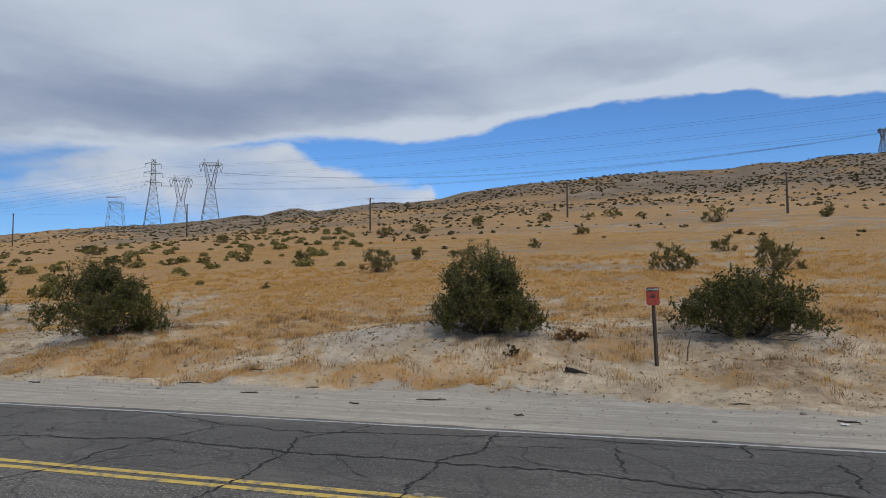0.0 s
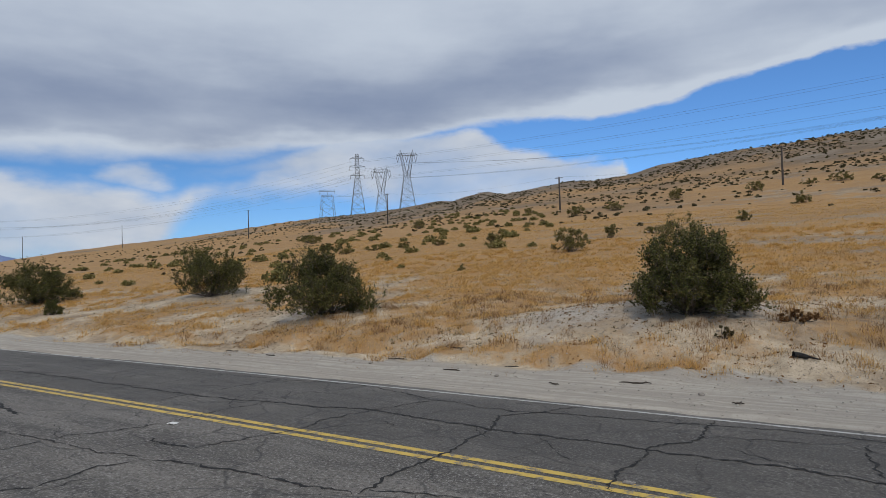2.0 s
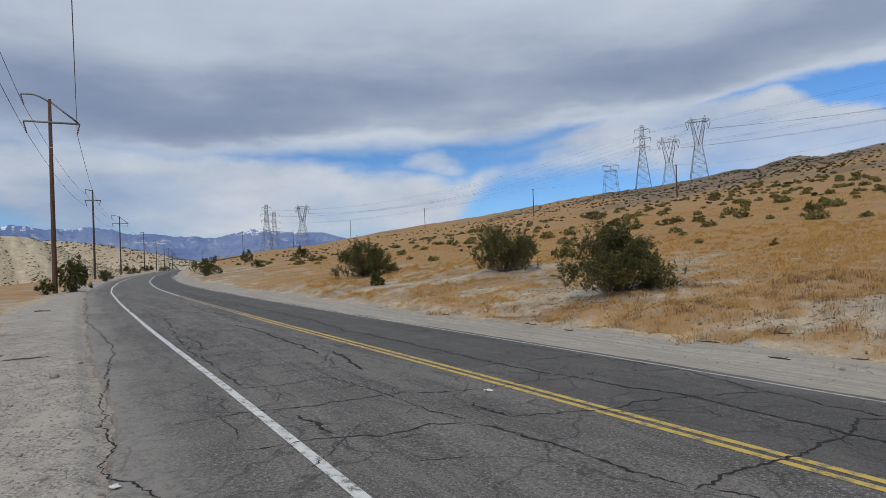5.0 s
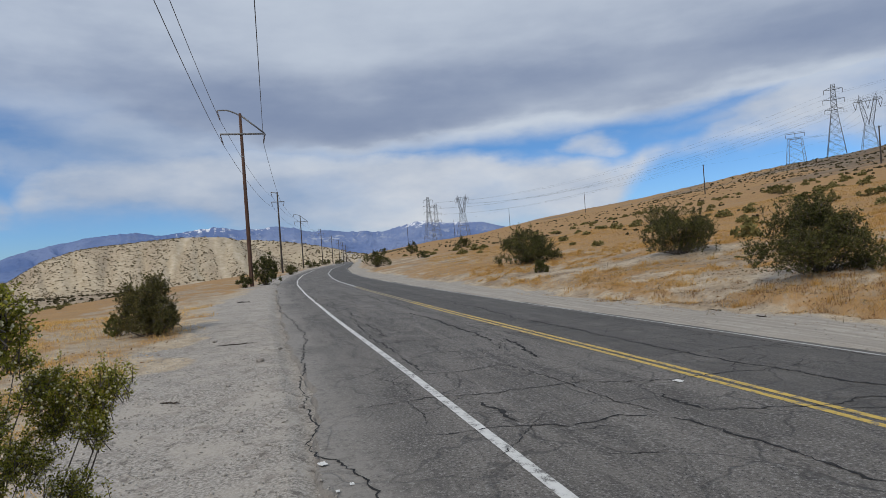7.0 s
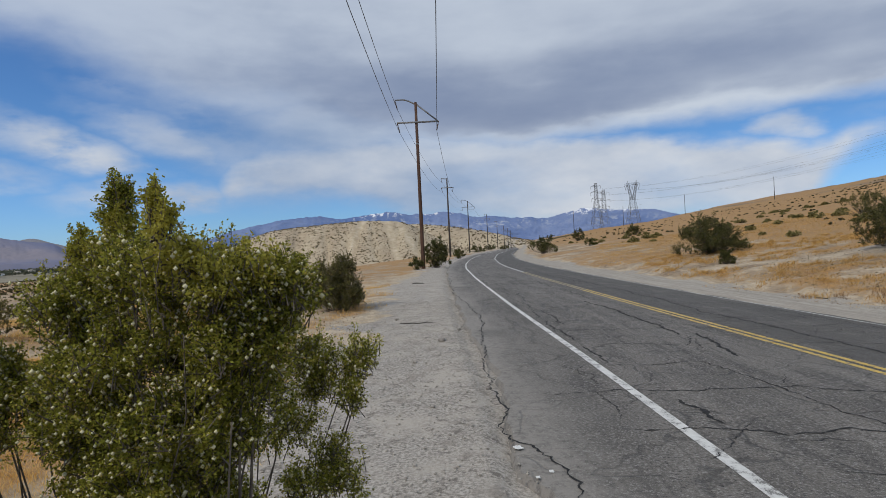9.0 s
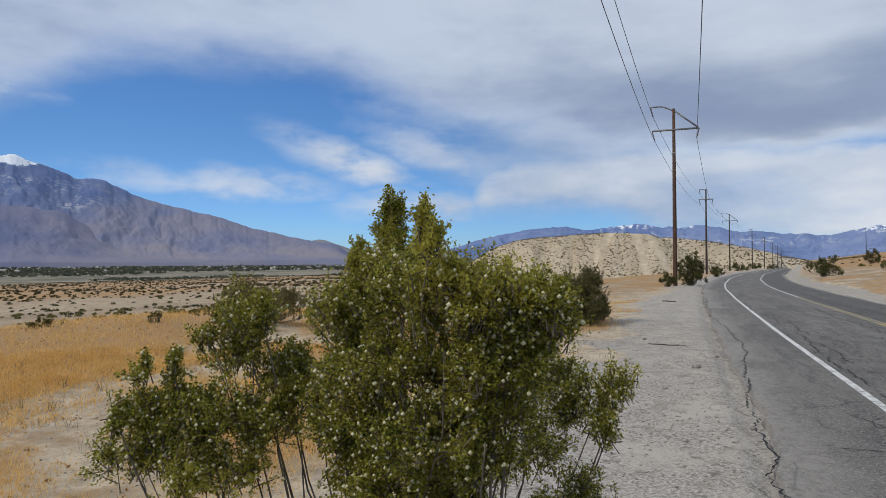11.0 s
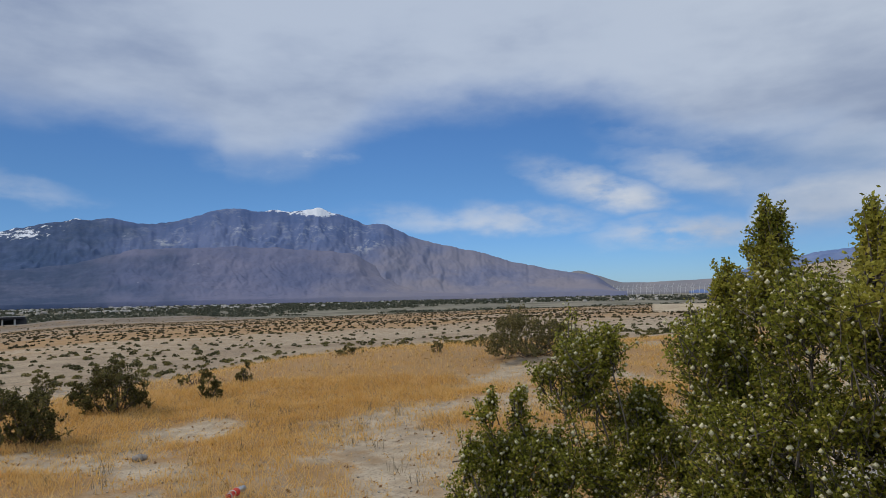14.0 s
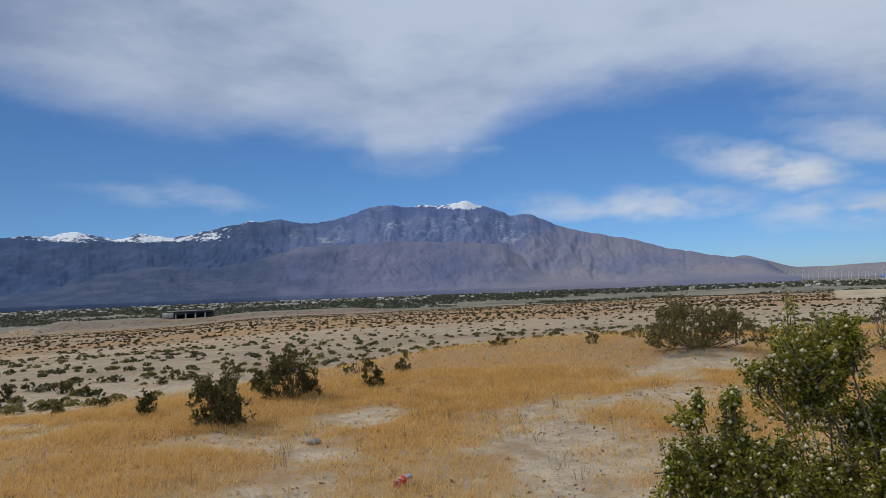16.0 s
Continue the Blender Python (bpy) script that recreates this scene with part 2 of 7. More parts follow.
def ground_build(n, s):
    p = place(n)
    fine, mid, wide = n.noise(p, 26, 5, 0.65), n.noise(p, 3.1, 5, 0.6), n.noise(p, 0.22, 4, 0.55)
    pebbles, lumps = n.noise(p, 9.0, 3, 0.7), n.noise(p, 1.1, 5, 0.62)
    specks = n.noise(p, 15.0, 6, 0.8)
    sand = n.mix(n.ramp(mid, 0.3, 0.7), (0.385, 0.308, 0.213), (0.575, 0.482, 0.358))
    sand = n.mix(n.ramp(lumps, 0.50, 0.72), sand, (0.32, 0.272, 0.21))
    sand = n.mix(n.ramp(fine, 0.52, 0.66, 0.0, 0.85), sand, (0.23, 0.19, 0.145))
    sand = n.mix(n.ramp(pebbles, 0.60, 0.70, 0.0, 0.6), sand, (0.25, 0.215, 0.17))
    sand = n.mix(n.ramp(specks, 0.63, 0.70), sand, (0.12, 0.095, 0.07))
    earth = n.mix(n.ramp(mid, 0.3, 0.7), (0.198, 0.143, 0.092), (0.325, 0.24, 0.158))
    earth = n.mix(n.ramp(wide, 0.42, 0.65), earth, (0.38, 0.295, 0.195))
    earth = n.mix(n.ramp(specks, 0.58, 0.68), earth, (0.11, 0.082, 0.056))
    earth = n.mix(n.ramp(lumps, 0.5, 0.7, 0.0, 0.6), earth, (0.24, 0.19, 0.14))
    straw = n.mix(n.ramp(fine, 0.3, 0.7), (0.27, 0.157, 0.064), (0.425, 0.252, 0.107))
    straw = n.mix(n.ramp(wide, 0.35, 0.7), straw, (0.38, 0.22, 0.085))
    straw = n.mix(n.ramp(lumps, 0.48, 0.70, 0.0, 0.8), straw, (0.31, 0.212, 0.115))
    straw = n.mix(n.ramp(specks, 0.62, 0.70), straw, (0.30, 0.19, 0.085))
    debris, chips = n.noise(p, 5.5, 6, 0.75), n.noise(n.join_shift(p), 6.5, 5, 0.75)
    earth = n.mix(n.ramp(debris, 0.53, 0.61, 0.0, 0.85), earth, (0.13, 0.098, 0.07))
    earth = n.mix(n.ramp(chips, 0.57, 0.64, 0.0, 0.6), earth, (0.42, 0.36, 0.285))
    sand = n.mix(n.ramp(debris, 0.60, 0.66, 0.0, 0.7), sand, (0.17, 0.14, 0.11))
    straw = n.mix(n.ramp(debris, 0.55, 0.64, 0.0, 0.4), straw, (0.27, 0.175, 0.09))
    straw = n.mix(n.ramp(chips, 0.58, 0.66, 0.0, 0.5), straw, (0.50, 0.33, 0.16))
    base = n.mix(attribute(n, "bare"), earth, sand)
    grit = n.mix(n.ramp(fine, 0.35, 0.65), (0.215, 0.197, 0.172), (0.475, 0.44, 0.392))
    grit = n.mix(n.ramp(lumps, 0.42, 0.66, 0.0, 0.8), grit, (0.43, 0.392, 0.34))
    grit = n.mix(n.ramp(mid, 0.54, 0.68, 0.0, 0.6), grit, (0.25, 0.222, 0.19))
    grit = n.mix(n.ramp(debris, 0.56, 0.64, 0.0, 0.75), grit, (0.13, 0.115, 0.10))
    base = n.mix(n.ramp(n.math("ADD", attribute(n, "gravel"), n.math("MULTIPLY_ADD", lumps, 1.0, -0.5)), 0.3, 0.8), base, grit)
    drawn = n.make("ShaderNodeMapping")
    drawn.inputs["Scale"].default_value = (0.12, 5.0, 1.0)
    n.put(p, drawn.inputs["Vector"])
    tracks = n.noise(drawn.outputs[0], 1.6, 5, 0.65)
    silt = n.mix(n.ramp(tracks, 0.38, 0.62), (0.315, 0.285, 0.245), (0.425, 0.392, 0.338))
    silt = n.mix(n.ramp(mid, 0.42, 0.62, 0.0, 0.6), silt, (0.33, 0.30, 0.258))
    silt = n.mix(n.ramp(specks, 0.56, 0.66, 0.0, 0.6), silt, (0.20, 0.175, 0.145))
    silt = n.mix(n.ramp(debris, 0.61, 0.67, 0.0, 0.8), silt, (0.15, 0.13, 0.11))
    base = n.mix(n.ramp(n.math("ADD", attribute(n, "silt"), n.math("MULTIPLY_ADD", lumps, 0.8, -0.4)), 0.3, 0.7), base, silt)
    patch = n.math("ADD", n.math("MULTIPLY_ADD", lumps, 1.5, -0.75), n.math("MULTIPLY_ADD", mid, 0.8, -0.4))
    grass = n.ramp(n.math("ADD", attribute(n, "grass"), patch), 0.38, 0.78, 0.0, 0.88)
    soil = n.mix(grass, base, straw)
    stony = n.mix(n.ramp(mid, 0.3, 0.7), (0.105, 0.078, 0.055), (0.175, 0.131, 0.091))
    stony = n.mix(n.ramp(wide, 0.45, 0.68), stony, (0.205, 0.165, 0.122))
    broad = n.noise(p, 0.045, 5, 0.65)
    stony = n.mix(n.ramp(broad, 0.50, 0.68), stony, (0.225, 0.187, 0.145))
    stony = n.mix(n.ramp(broad, 0.46, 0.34, 0.0, 0.8), stony, (0.27, 0.165, 0.075))
    soil = n.mix(n.math("MULTIPLY", attribute(n, "stony"), n.ramp(wide, 0.25, 0.6, 0.65, 1.0)), soil, stony)
    chalk = n.mix(n.ramp(n.noise(p, 0.5, 5, 0.65), 0.35, 0.65), (0.44, 0.36, 0.24), (0.60, 0.51, 0.37))
    chalk = n.mix(n.ramp(attribute(n, "pale"), 0.80, 0.97), chalk, (0.64, 0.56, 0.43))
    soil = n.mix(attribute(n, "pale"), soil, chalk)
    green = n.mix(n.ramp(n.noise(p, 0.012, 5, 0.65), 0.4, 0.6), (0.13, 0.125, 0.09), (0.25, 0.225, 0.17))
    n.put(n.mix(attribute(n, "green"), soil, green), s.inputs["Base Color"])
    s.inputs["Specular IOR Level"].default_value = 0.15
    bump(n, s, n.math("ADD", n.math("MULTIPLY", mid, 0.6), n.math("ADD", n.math("MULTIPLY", fine, 0.35), n.math("MULTIPLY", pebbles, 0.18))), 0.7, 0.07)


def asphalt_build(n, s):
    p = place(n)
    squash = n.make("ShaderNodeMapping")
    squash.inputs["Scale"].default_value = (0.12, 1.0, 1.0)
    n.put(p, squash.inputs["Vector"])
    grit, mid, wide, lane = n.noise(p, 30, 5, 0.85), n.noise(p, 9, 5, 0.7), n.noise(p, 0.8, 5, 0.6), n.noise(squash.outputs[0], 1.5, 5, 0.62)
    c = n.mix(n.ramp(lane, 0.32, 0.68), (0.078, 0.071, 0.063), (0.172, 0.157, 0.139))
    c = n.mix(n.ramp(wide, 0.46, 0.64, 0.0, 0.8), c, (0.145, 0.132, 0.117))
    drawn = n.noise(n.join_shift(squash.outputs[0]), 5.0, 4, 0.6)
    c = n.mix(n.ramp(drawn, 0.52, 0.68, 0.0, 0.65), c, (0.060, 0.055, 0.050))
    c = n.mix(n.ramp(mid, 0.55, 0.72, 0.0, 0.75), c, (0.052, 0.05, 0.048))
    c = n.mix(n.ramp(grit, 0.53, 0.62), c, (0.30, 0.29, 0.27))
    c = n.mix(n.ramp(grit, 0.46, 0.38), c, (0.022, 0.021, 0.021))
    vor = n.make("ShaderNodeTexVoronoi", feature="DISTANCE_TO_EDGE")
    warp = n.make("ShaderNodeVectorMath", operation="ADD")
    n.put(p, warp.inputs[0])
    shift = n.make("ShaderNodeTexNoise")
    shift.inputs["Scale"].default_value = 1.2
    n.put(p, shift.inputs["Vector"])
    n.put(shift.outputs[1], warp.inputs[1])
    n.put(warp.outputs[0], vor.inputs["Vector"])
    vor.inputs["Scale"].default_value = 0.55
    hair = n.math("MULTIPLY", n.ramp(vor.outputs["Distance"], 0.016, 0.004), n.ramp(mid, 0.34, 0.52))
    c = n.mix(n.math("MULTIPLY", hair, 0.55), c, (0.03, 0.029, 0.028))
    c = n.mix(n.math("MULTIPLY", attribute(n, "dusty"), n.ramp(mid, 0.35, 0.6, 0.35, 1.0)), c, (0.27, 0.25, 0.222))
    c = n.mix(n.math("MULTIPLY", attribute(n, "far_lane"), n.ramp(wide, 0.3, 0.6, 0.35, 0.62)), c, (0.050, 0.047, 0.044))
    n.put(c, s.inputs["Base Color"])
    bump(n, s, n.math("SUBTRACT", n.math("ADD", n.math("MULTIPLY", grit, 0.6), n.math("MULTIPLY", mid, 0.5)), n.math("MULTIPLY", hair, 0.8)), 0.8, 0.02)


def paint_build(colour, gone):
    def build(n, s):
        p = place(n)
        grit, mid = n.noise(p, 70, 3, 0.7), n.noise(p, 7, 5, 0.65)
        worn = n.ramp(n.math("ADD", n.math("MULTIPLY", grit, 0.35), n.math("MULTIPLY", mid, 0.65)), gone, gone + 0.1)
        c = n.mix(n.ramp(mid, 0.3, 0.7), colour, tuple(0.8 * v for v in colour))
        n.put(n.mix(worn, c, (0.15, 0.145, 0.135)), s.inputs["Base Color"])
        bump(n, s, grit, 0.4, 0.004)
    return build


def leaf_build(dark, light, dry, through=0.3):
    """Leaves that differ one by one, and let some light through."""
    def build(n, s):
        r = n.make("ShaderNodeNewGeometry").outputs["Random Per Island"]
        wide = n.noise(place(n), 2.2, 3, 0.5)
        c = n.mix(r, dark, light)
        c = n.mix(n.ramp(r, 0.86, 0.97), c, dry)
        c = n.mix(n.ramp(wide, 0.5, 0.75), c, tuple(0.6 * a + 0.4 * b for a, b in zip(light, dry)))
        n.put(c, s.inputs["Base Color"])
        s.inputs["Specular IOR Level"].default_value = 0.12
        thin = n.make("ShaderNodeBsdfTranslucent")
        n.put(c, thin.inputs["Color"])
        both = n.make("ShaderNodeMixShader")
        both.inputs[0].default_value = through
        n.put(s.outputs[0], both.inputs[1])
        n.put(thin.outputs[0], both.inputs[2])
        n.put(both.outputs[0], n.tree.nodes["Material Output"].inputs["Surface"])
    return build


def straw_build(n, s):
    """Dry blades, some bleached, in drifts of gold, brown and grey."""
    p = place(n)
    r = n.make("ShaderNodeNewGeometry").outputs["Random Per Island"]
    near, drift = n.noise(p, 1.3, 4, 0.6), n.noise(p, 0.16, 4, 0.6)
    c = n.mix(r, (0.50, 0.295, 0.095), (0.70, 0.455, 0.17))
    c = n.mix(n.ramp(drift, 0.52, 0.70, 0.0, 0.45), c, (0.50, 0.35, 0.20))
    c = n.mix(n.ramp(near, 0.55, 0.72, 0.0, 0.8), c, (0.56, 0.46, 0.31))
    n.put(c, s.inputs["Base Color"])
    s.inputs["Specular IOR Level"].default_value = 0.12
    thin = n.make("ShaderNodeBsdfTranslucent")
    n.put(c, thin.inputs["Color"])
    both = n.make("ShaderNodeMixShader")
    both.inputs[0].default_value = 0.5
    n.put(s.outputs[0], both.inputs[1])
    n.put(thin.outputs[0], both.inputs[2])
    n.put(both.outputs[0], n.tree.nodes["Material Output"].inputs["Surface"])


def mottle(a, b, scale, fine=0.0, strength=0.3, depth=0.01):
    def build(n, s):
        p = place(n)
        g = n.noise(p, scale, 5, 0.6)
        n.put(n.mix(n.ramp(g, 0.32, 0.7), a, b), s.inputs["Base Color"])
        if strength:
            bump(n, s, n.noise(p, fine or scale * 4, 4, 0.6), strength, depth)
    return build


def wood_build(a, b):
    def build(n, s):
        obj = n.make("ShaderNodeTexCoord").outputs["Object"]
        m = n.make("ShaderNodeMapping")
        m.inputs["Scale"].default_value = (9, 9, 0.5)
        n.put(obj, m.inputs["Vector"])
        g = n.noise(m.outputs[0], 2.0, 6, 0.65)
        n.put(n.mix(n.ramp(g, 0.3, 0.7), a, b), s.inputs["Base Color"])
        bump(n, s, g, 0.5, 0.01)
    return build


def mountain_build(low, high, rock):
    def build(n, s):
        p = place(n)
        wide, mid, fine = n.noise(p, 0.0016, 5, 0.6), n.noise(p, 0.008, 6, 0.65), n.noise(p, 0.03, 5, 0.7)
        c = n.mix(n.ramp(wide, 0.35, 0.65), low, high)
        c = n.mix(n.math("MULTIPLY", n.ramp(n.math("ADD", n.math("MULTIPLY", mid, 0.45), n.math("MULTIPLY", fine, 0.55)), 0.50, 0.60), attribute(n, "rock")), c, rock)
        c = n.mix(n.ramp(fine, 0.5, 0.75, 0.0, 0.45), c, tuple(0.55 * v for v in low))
        # a cloud's shadow on the slopes, put in as a darker blue
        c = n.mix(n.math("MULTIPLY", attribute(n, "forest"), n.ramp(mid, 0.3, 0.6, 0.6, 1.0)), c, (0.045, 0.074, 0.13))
        # pale fans at the foot, and grey-purple haze painted higher up
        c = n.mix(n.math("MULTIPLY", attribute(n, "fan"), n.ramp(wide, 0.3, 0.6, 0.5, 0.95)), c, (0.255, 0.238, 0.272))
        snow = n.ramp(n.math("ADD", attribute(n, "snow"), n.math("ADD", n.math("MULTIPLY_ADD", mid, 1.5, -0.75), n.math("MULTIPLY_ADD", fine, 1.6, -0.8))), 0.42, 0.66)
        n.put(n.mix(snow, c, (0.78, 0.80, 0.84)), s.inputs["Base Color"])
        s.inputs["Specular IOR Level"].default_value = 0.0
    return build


GROUND = material("desert_ground", (0.4, 0.33, 0.24), 0.95, build=ground_build)
ASPHALT = material("old_asphalt", (0.1, 0.1, 0.1), 0.85, build=asphalt_build)
WHITE_LINE = material("worn_white_paint", (0.6, 0.6, 0.58), 0.7, build=paint_build((0.66, 0.66, 0.63), 0.515))
FADED_LINE = material("faded_white_paint", (0.5, 0.5, 0.48), 0.75, build=paint_build((0.46, 0.46, 0.44), 0.515))
YELLOW_LINE = material("worn_yellow_paint", (0.6, 0.4, 0.05), 0.7, build=paint_build((0.60, 0.42, 0.085), 0.505))
DULL_YELLOW = material("dull_ochre_paint", (0.4, 0.32, 0.15), 0.75, build=paint_build((0.37, 0.30, 0.155), 0.49))
CRACK = material("crack_filler", (0.02, 0.02, 0.02), 0.9, build=mottle((0.006, 0.006, 0.006), (0.022, 0.021, 0.02), 12))
LEAF = material("creosote_leaf", (0.06, 0.09, 0.03), 0.55, build=leaf_build((0.062, 0.067, 0.013), (0.46, 0.458, 0.07), (0.45, 0.35, 0.09), 0.5))
LEAF_MID = material("dark_creosote_leaf", (0.04, 0.05, 0.02), 0.6, build=leaf_build((0.026, 0.033, 0.012), (0.150, 0.152, 0.046), (0.20, 0.165, 0.065), 0.3))
LEAF_FAR = material("scrub_leaf", (0.06, 0.07, 0.03), 0.7, build=leaf_build((0.052, 0.054, 0.026), (0.14, 0.135, 0.06), (0.22, 0.17, 0.09)))
LEAF_OLIVE = material("olive_creosote_leaf", (0.12, 0.12, 0.04), 0.65, build=leaf_build((0.085, 0.080, 0.030), (0.275, 0.242, 0.086), (0.34, 0.26, 0.11), 0.35))
LEAF_GREEN = material("green_creosote_leaf", (0.1, 0.11, 0.03), 0.6, build=leaf_build((0.06, 0.072, 0.02), (0.24, 0.26, 0.07), (0.28, 0.24, 0.09), 0.4))
LEAF_SAGE = material("dull_olive_leaf", (0.09, 0.085, 0.03), 0.65, build=leaf_build((0.045, 0.045, 0.016), (0.20, 0.185, 0.058), (0.25, 0.20, 0.08), 0.3))
LEAF_DOT = material("brown_scrub_leaf", (0.08, 0.07, 0.04), 0.8, build=leaf_build((0.038, 0.034, 0.019), (0.11, 0.097, 0.048), (0.2, 0.15, 0.085)))
LEAF_RUST = material("rusty_dry_weed", (0.25, 0.14, 0.07), 0.85, build=leaf_build((0.16, 0.085, 0.04), (0.33, 0.19, 0.09), (0.4, 0.28, 0.15)))
LEAF_GREY = material("dry_scrub_leaf", (0.12, 0.1, 0.06), 0.8, build=leaf_build((0.13, 0.11, 0.07), (0.27, 0.225, 0.14), (0.34, 0.25, 0.13)))
BARK = material("grey_bark", (0.1, 0.08, 0.06), 0.9, build=mottle((0.07, 0.055, 0.042), (0.17, 0.145, 0.115), 18))
SEED = material("woolly_seed_head", (0.6, 0.58, 0.5), 0.95, build=mottle((0.52, 0.48, 0.29), (0.74, 0.69, 0.47), 60))
STRAW = material("dry_grass_blade", (0.5, 0.33, 0.13), 0.85, build=straw_build)
PALE_STRAW = material("bleached_grass_blade", (0.6, 0.42, 0.18), 0.85, build=leaf_build((0.60, 0.36, 0.105), (0.83, 0.55, 0.20), (0.70, 0.52, 0.29), 0.45))
# the blue in these four mountain colours is air haze mixed into the rock
FRONT = material("hazy_purple_brown_slope", (0.13, 0.12, 0.13), 1.0, build=mountain_build((0.128, 0.150, 0.248), (0.192, 0.196, 0.28), (0.36, 0.345, 0.34)))
JACINTO = material("hazy_shaded_rock", (0.1, 0.1, 0.12), 1.0, build=mountain_build((0.096, 0.144, 0.285), (0.156, 0.194, 0.326), (0.54, 0.56, 0.60)))
WEST = material("haze_blue_rock", (0.1, 0.12, 0.2), 1.0, build=mountain_build((0.115, 0.175, 0.345), (0.20, 0.26, 0.42), (0.44, 0.48, 0.56)))
PASS = material("hazy_tan_rock", (0.25, 0.22, 0.2), 1.0, build=mountain_build((0.225, 0.225, 0.25), (0.31, 0.29, 0.295), (0.36, 0.33, 0.31)))
POLE = material("brown_pole_wood", (0.13, 0.07, 0.04), 0.85, build=wood_build((0.045, 0.023, 0.016), (0.115, 0.06, 0.038)))
POLE_DARK = material("dark_pole_wood", (0.05, 0.04, 0.035), 0.9, build=wood_build((0.03, 0.025, 0.022), (0.075, 0.06, 0.05)))
STEEL = material("galvanised_steel", (0.2, 0.21, 0.22), 0.6, 0.35, build=mottle((0.14, 0.15, 0.16), (0.24, 0.25, 0.26), 6, strength=0))
ARM = material("grey_crossarm", (0.2, 0.2, 0.2), 0.65, 0.3, build=mottle((0.13, 0.135, 0.14), (0.26, 0.27, 0.28), 10))
CABLE = material("dark_cable", (0.05, 0.05, 0.055), 0.6)
PEBBLE = material("pale_grit", (0.35, 0.33, 0.3), 0.9, build=mottle((0.24, 0.22, 0.19), (0.48, 0.45, 0.40), 14))
STONE = material("grey_stone", (0.3, 0.28, 0.25), 0.9, build=mottle((0.17, 0.15, 0.13), (0.36, 0.33, 0.29), 14))
RED = material("faded_red_paint", (0.35, 0.05, 0.03), 0.55, build=mottle((0.24, 0.035, 0.022), (0.36, 0.07, 0.04), 25, strength=0.1))
BLACK = material("black_paint", (0.02, 0.02, 0.02), 0.6)
LETTER = material("white_lettering", (0.7, 0.7, 0.68), 0.6)
POST = material("dark_weathered_post", (0.06, 0.045, 0.035), 0.85, build=wood_build((0.02, 0.015, 0.012), (0.065, 0.048, 0.036)))
PAPER = material("white_litter", (0.75, 0.75, 0.73), 0.7, build=mottle((0.6, 0.6, 0.57), (0.78, 0.78, 0.76), 40))
PLASTIC_RED = material("bright_red_plastic", (0.6, 0.03, 0.02), 0.35, build=mottle((0.5, 0.02, 0.015), (0.68, 0.06, 0.035), 40, strength=0.1))
TIN = material("crumpled_foil", (0.5, 0.5, 0.5), 0.35, 0.8)
CONCRETE = material("pale_concrete", (0.42, 0.4, 0.37), 0.85, build=mottle((0.36, 0.34, 0.31), (0.5, 0.48, 0.44), 0.4, strength=0))
# near-black that stands in for the shade on and under the bridge
SHADE = material("dark_bridge_shade", (0.03, 0.03, 0.035), 0.8)
HOUSE = material("pale_stucco", (0.5, 0.47, 0.42), 0.9, build=mottle((0.38, 0.33, 0.28), (0.66, 0.63, 0.58), 0.02, strength=0))
TREE_FAR = material("far_tree_leaf", (0.05, 0.065, 0.04), 0.9, build=leaf_build((0.06, 0.07, 0.05), (0.12, 0.125, 0.085), (0.17, 0.155, 0.11)))
TURBINE = material("white_turbine_paint", (0.6, 0.61, 0.62), 0.5)
GLASSY = material("brown_porcelain", (0.12, 0.09, 0.08), 0.3)

# ---------------------------------------------------------------- mesh helpers


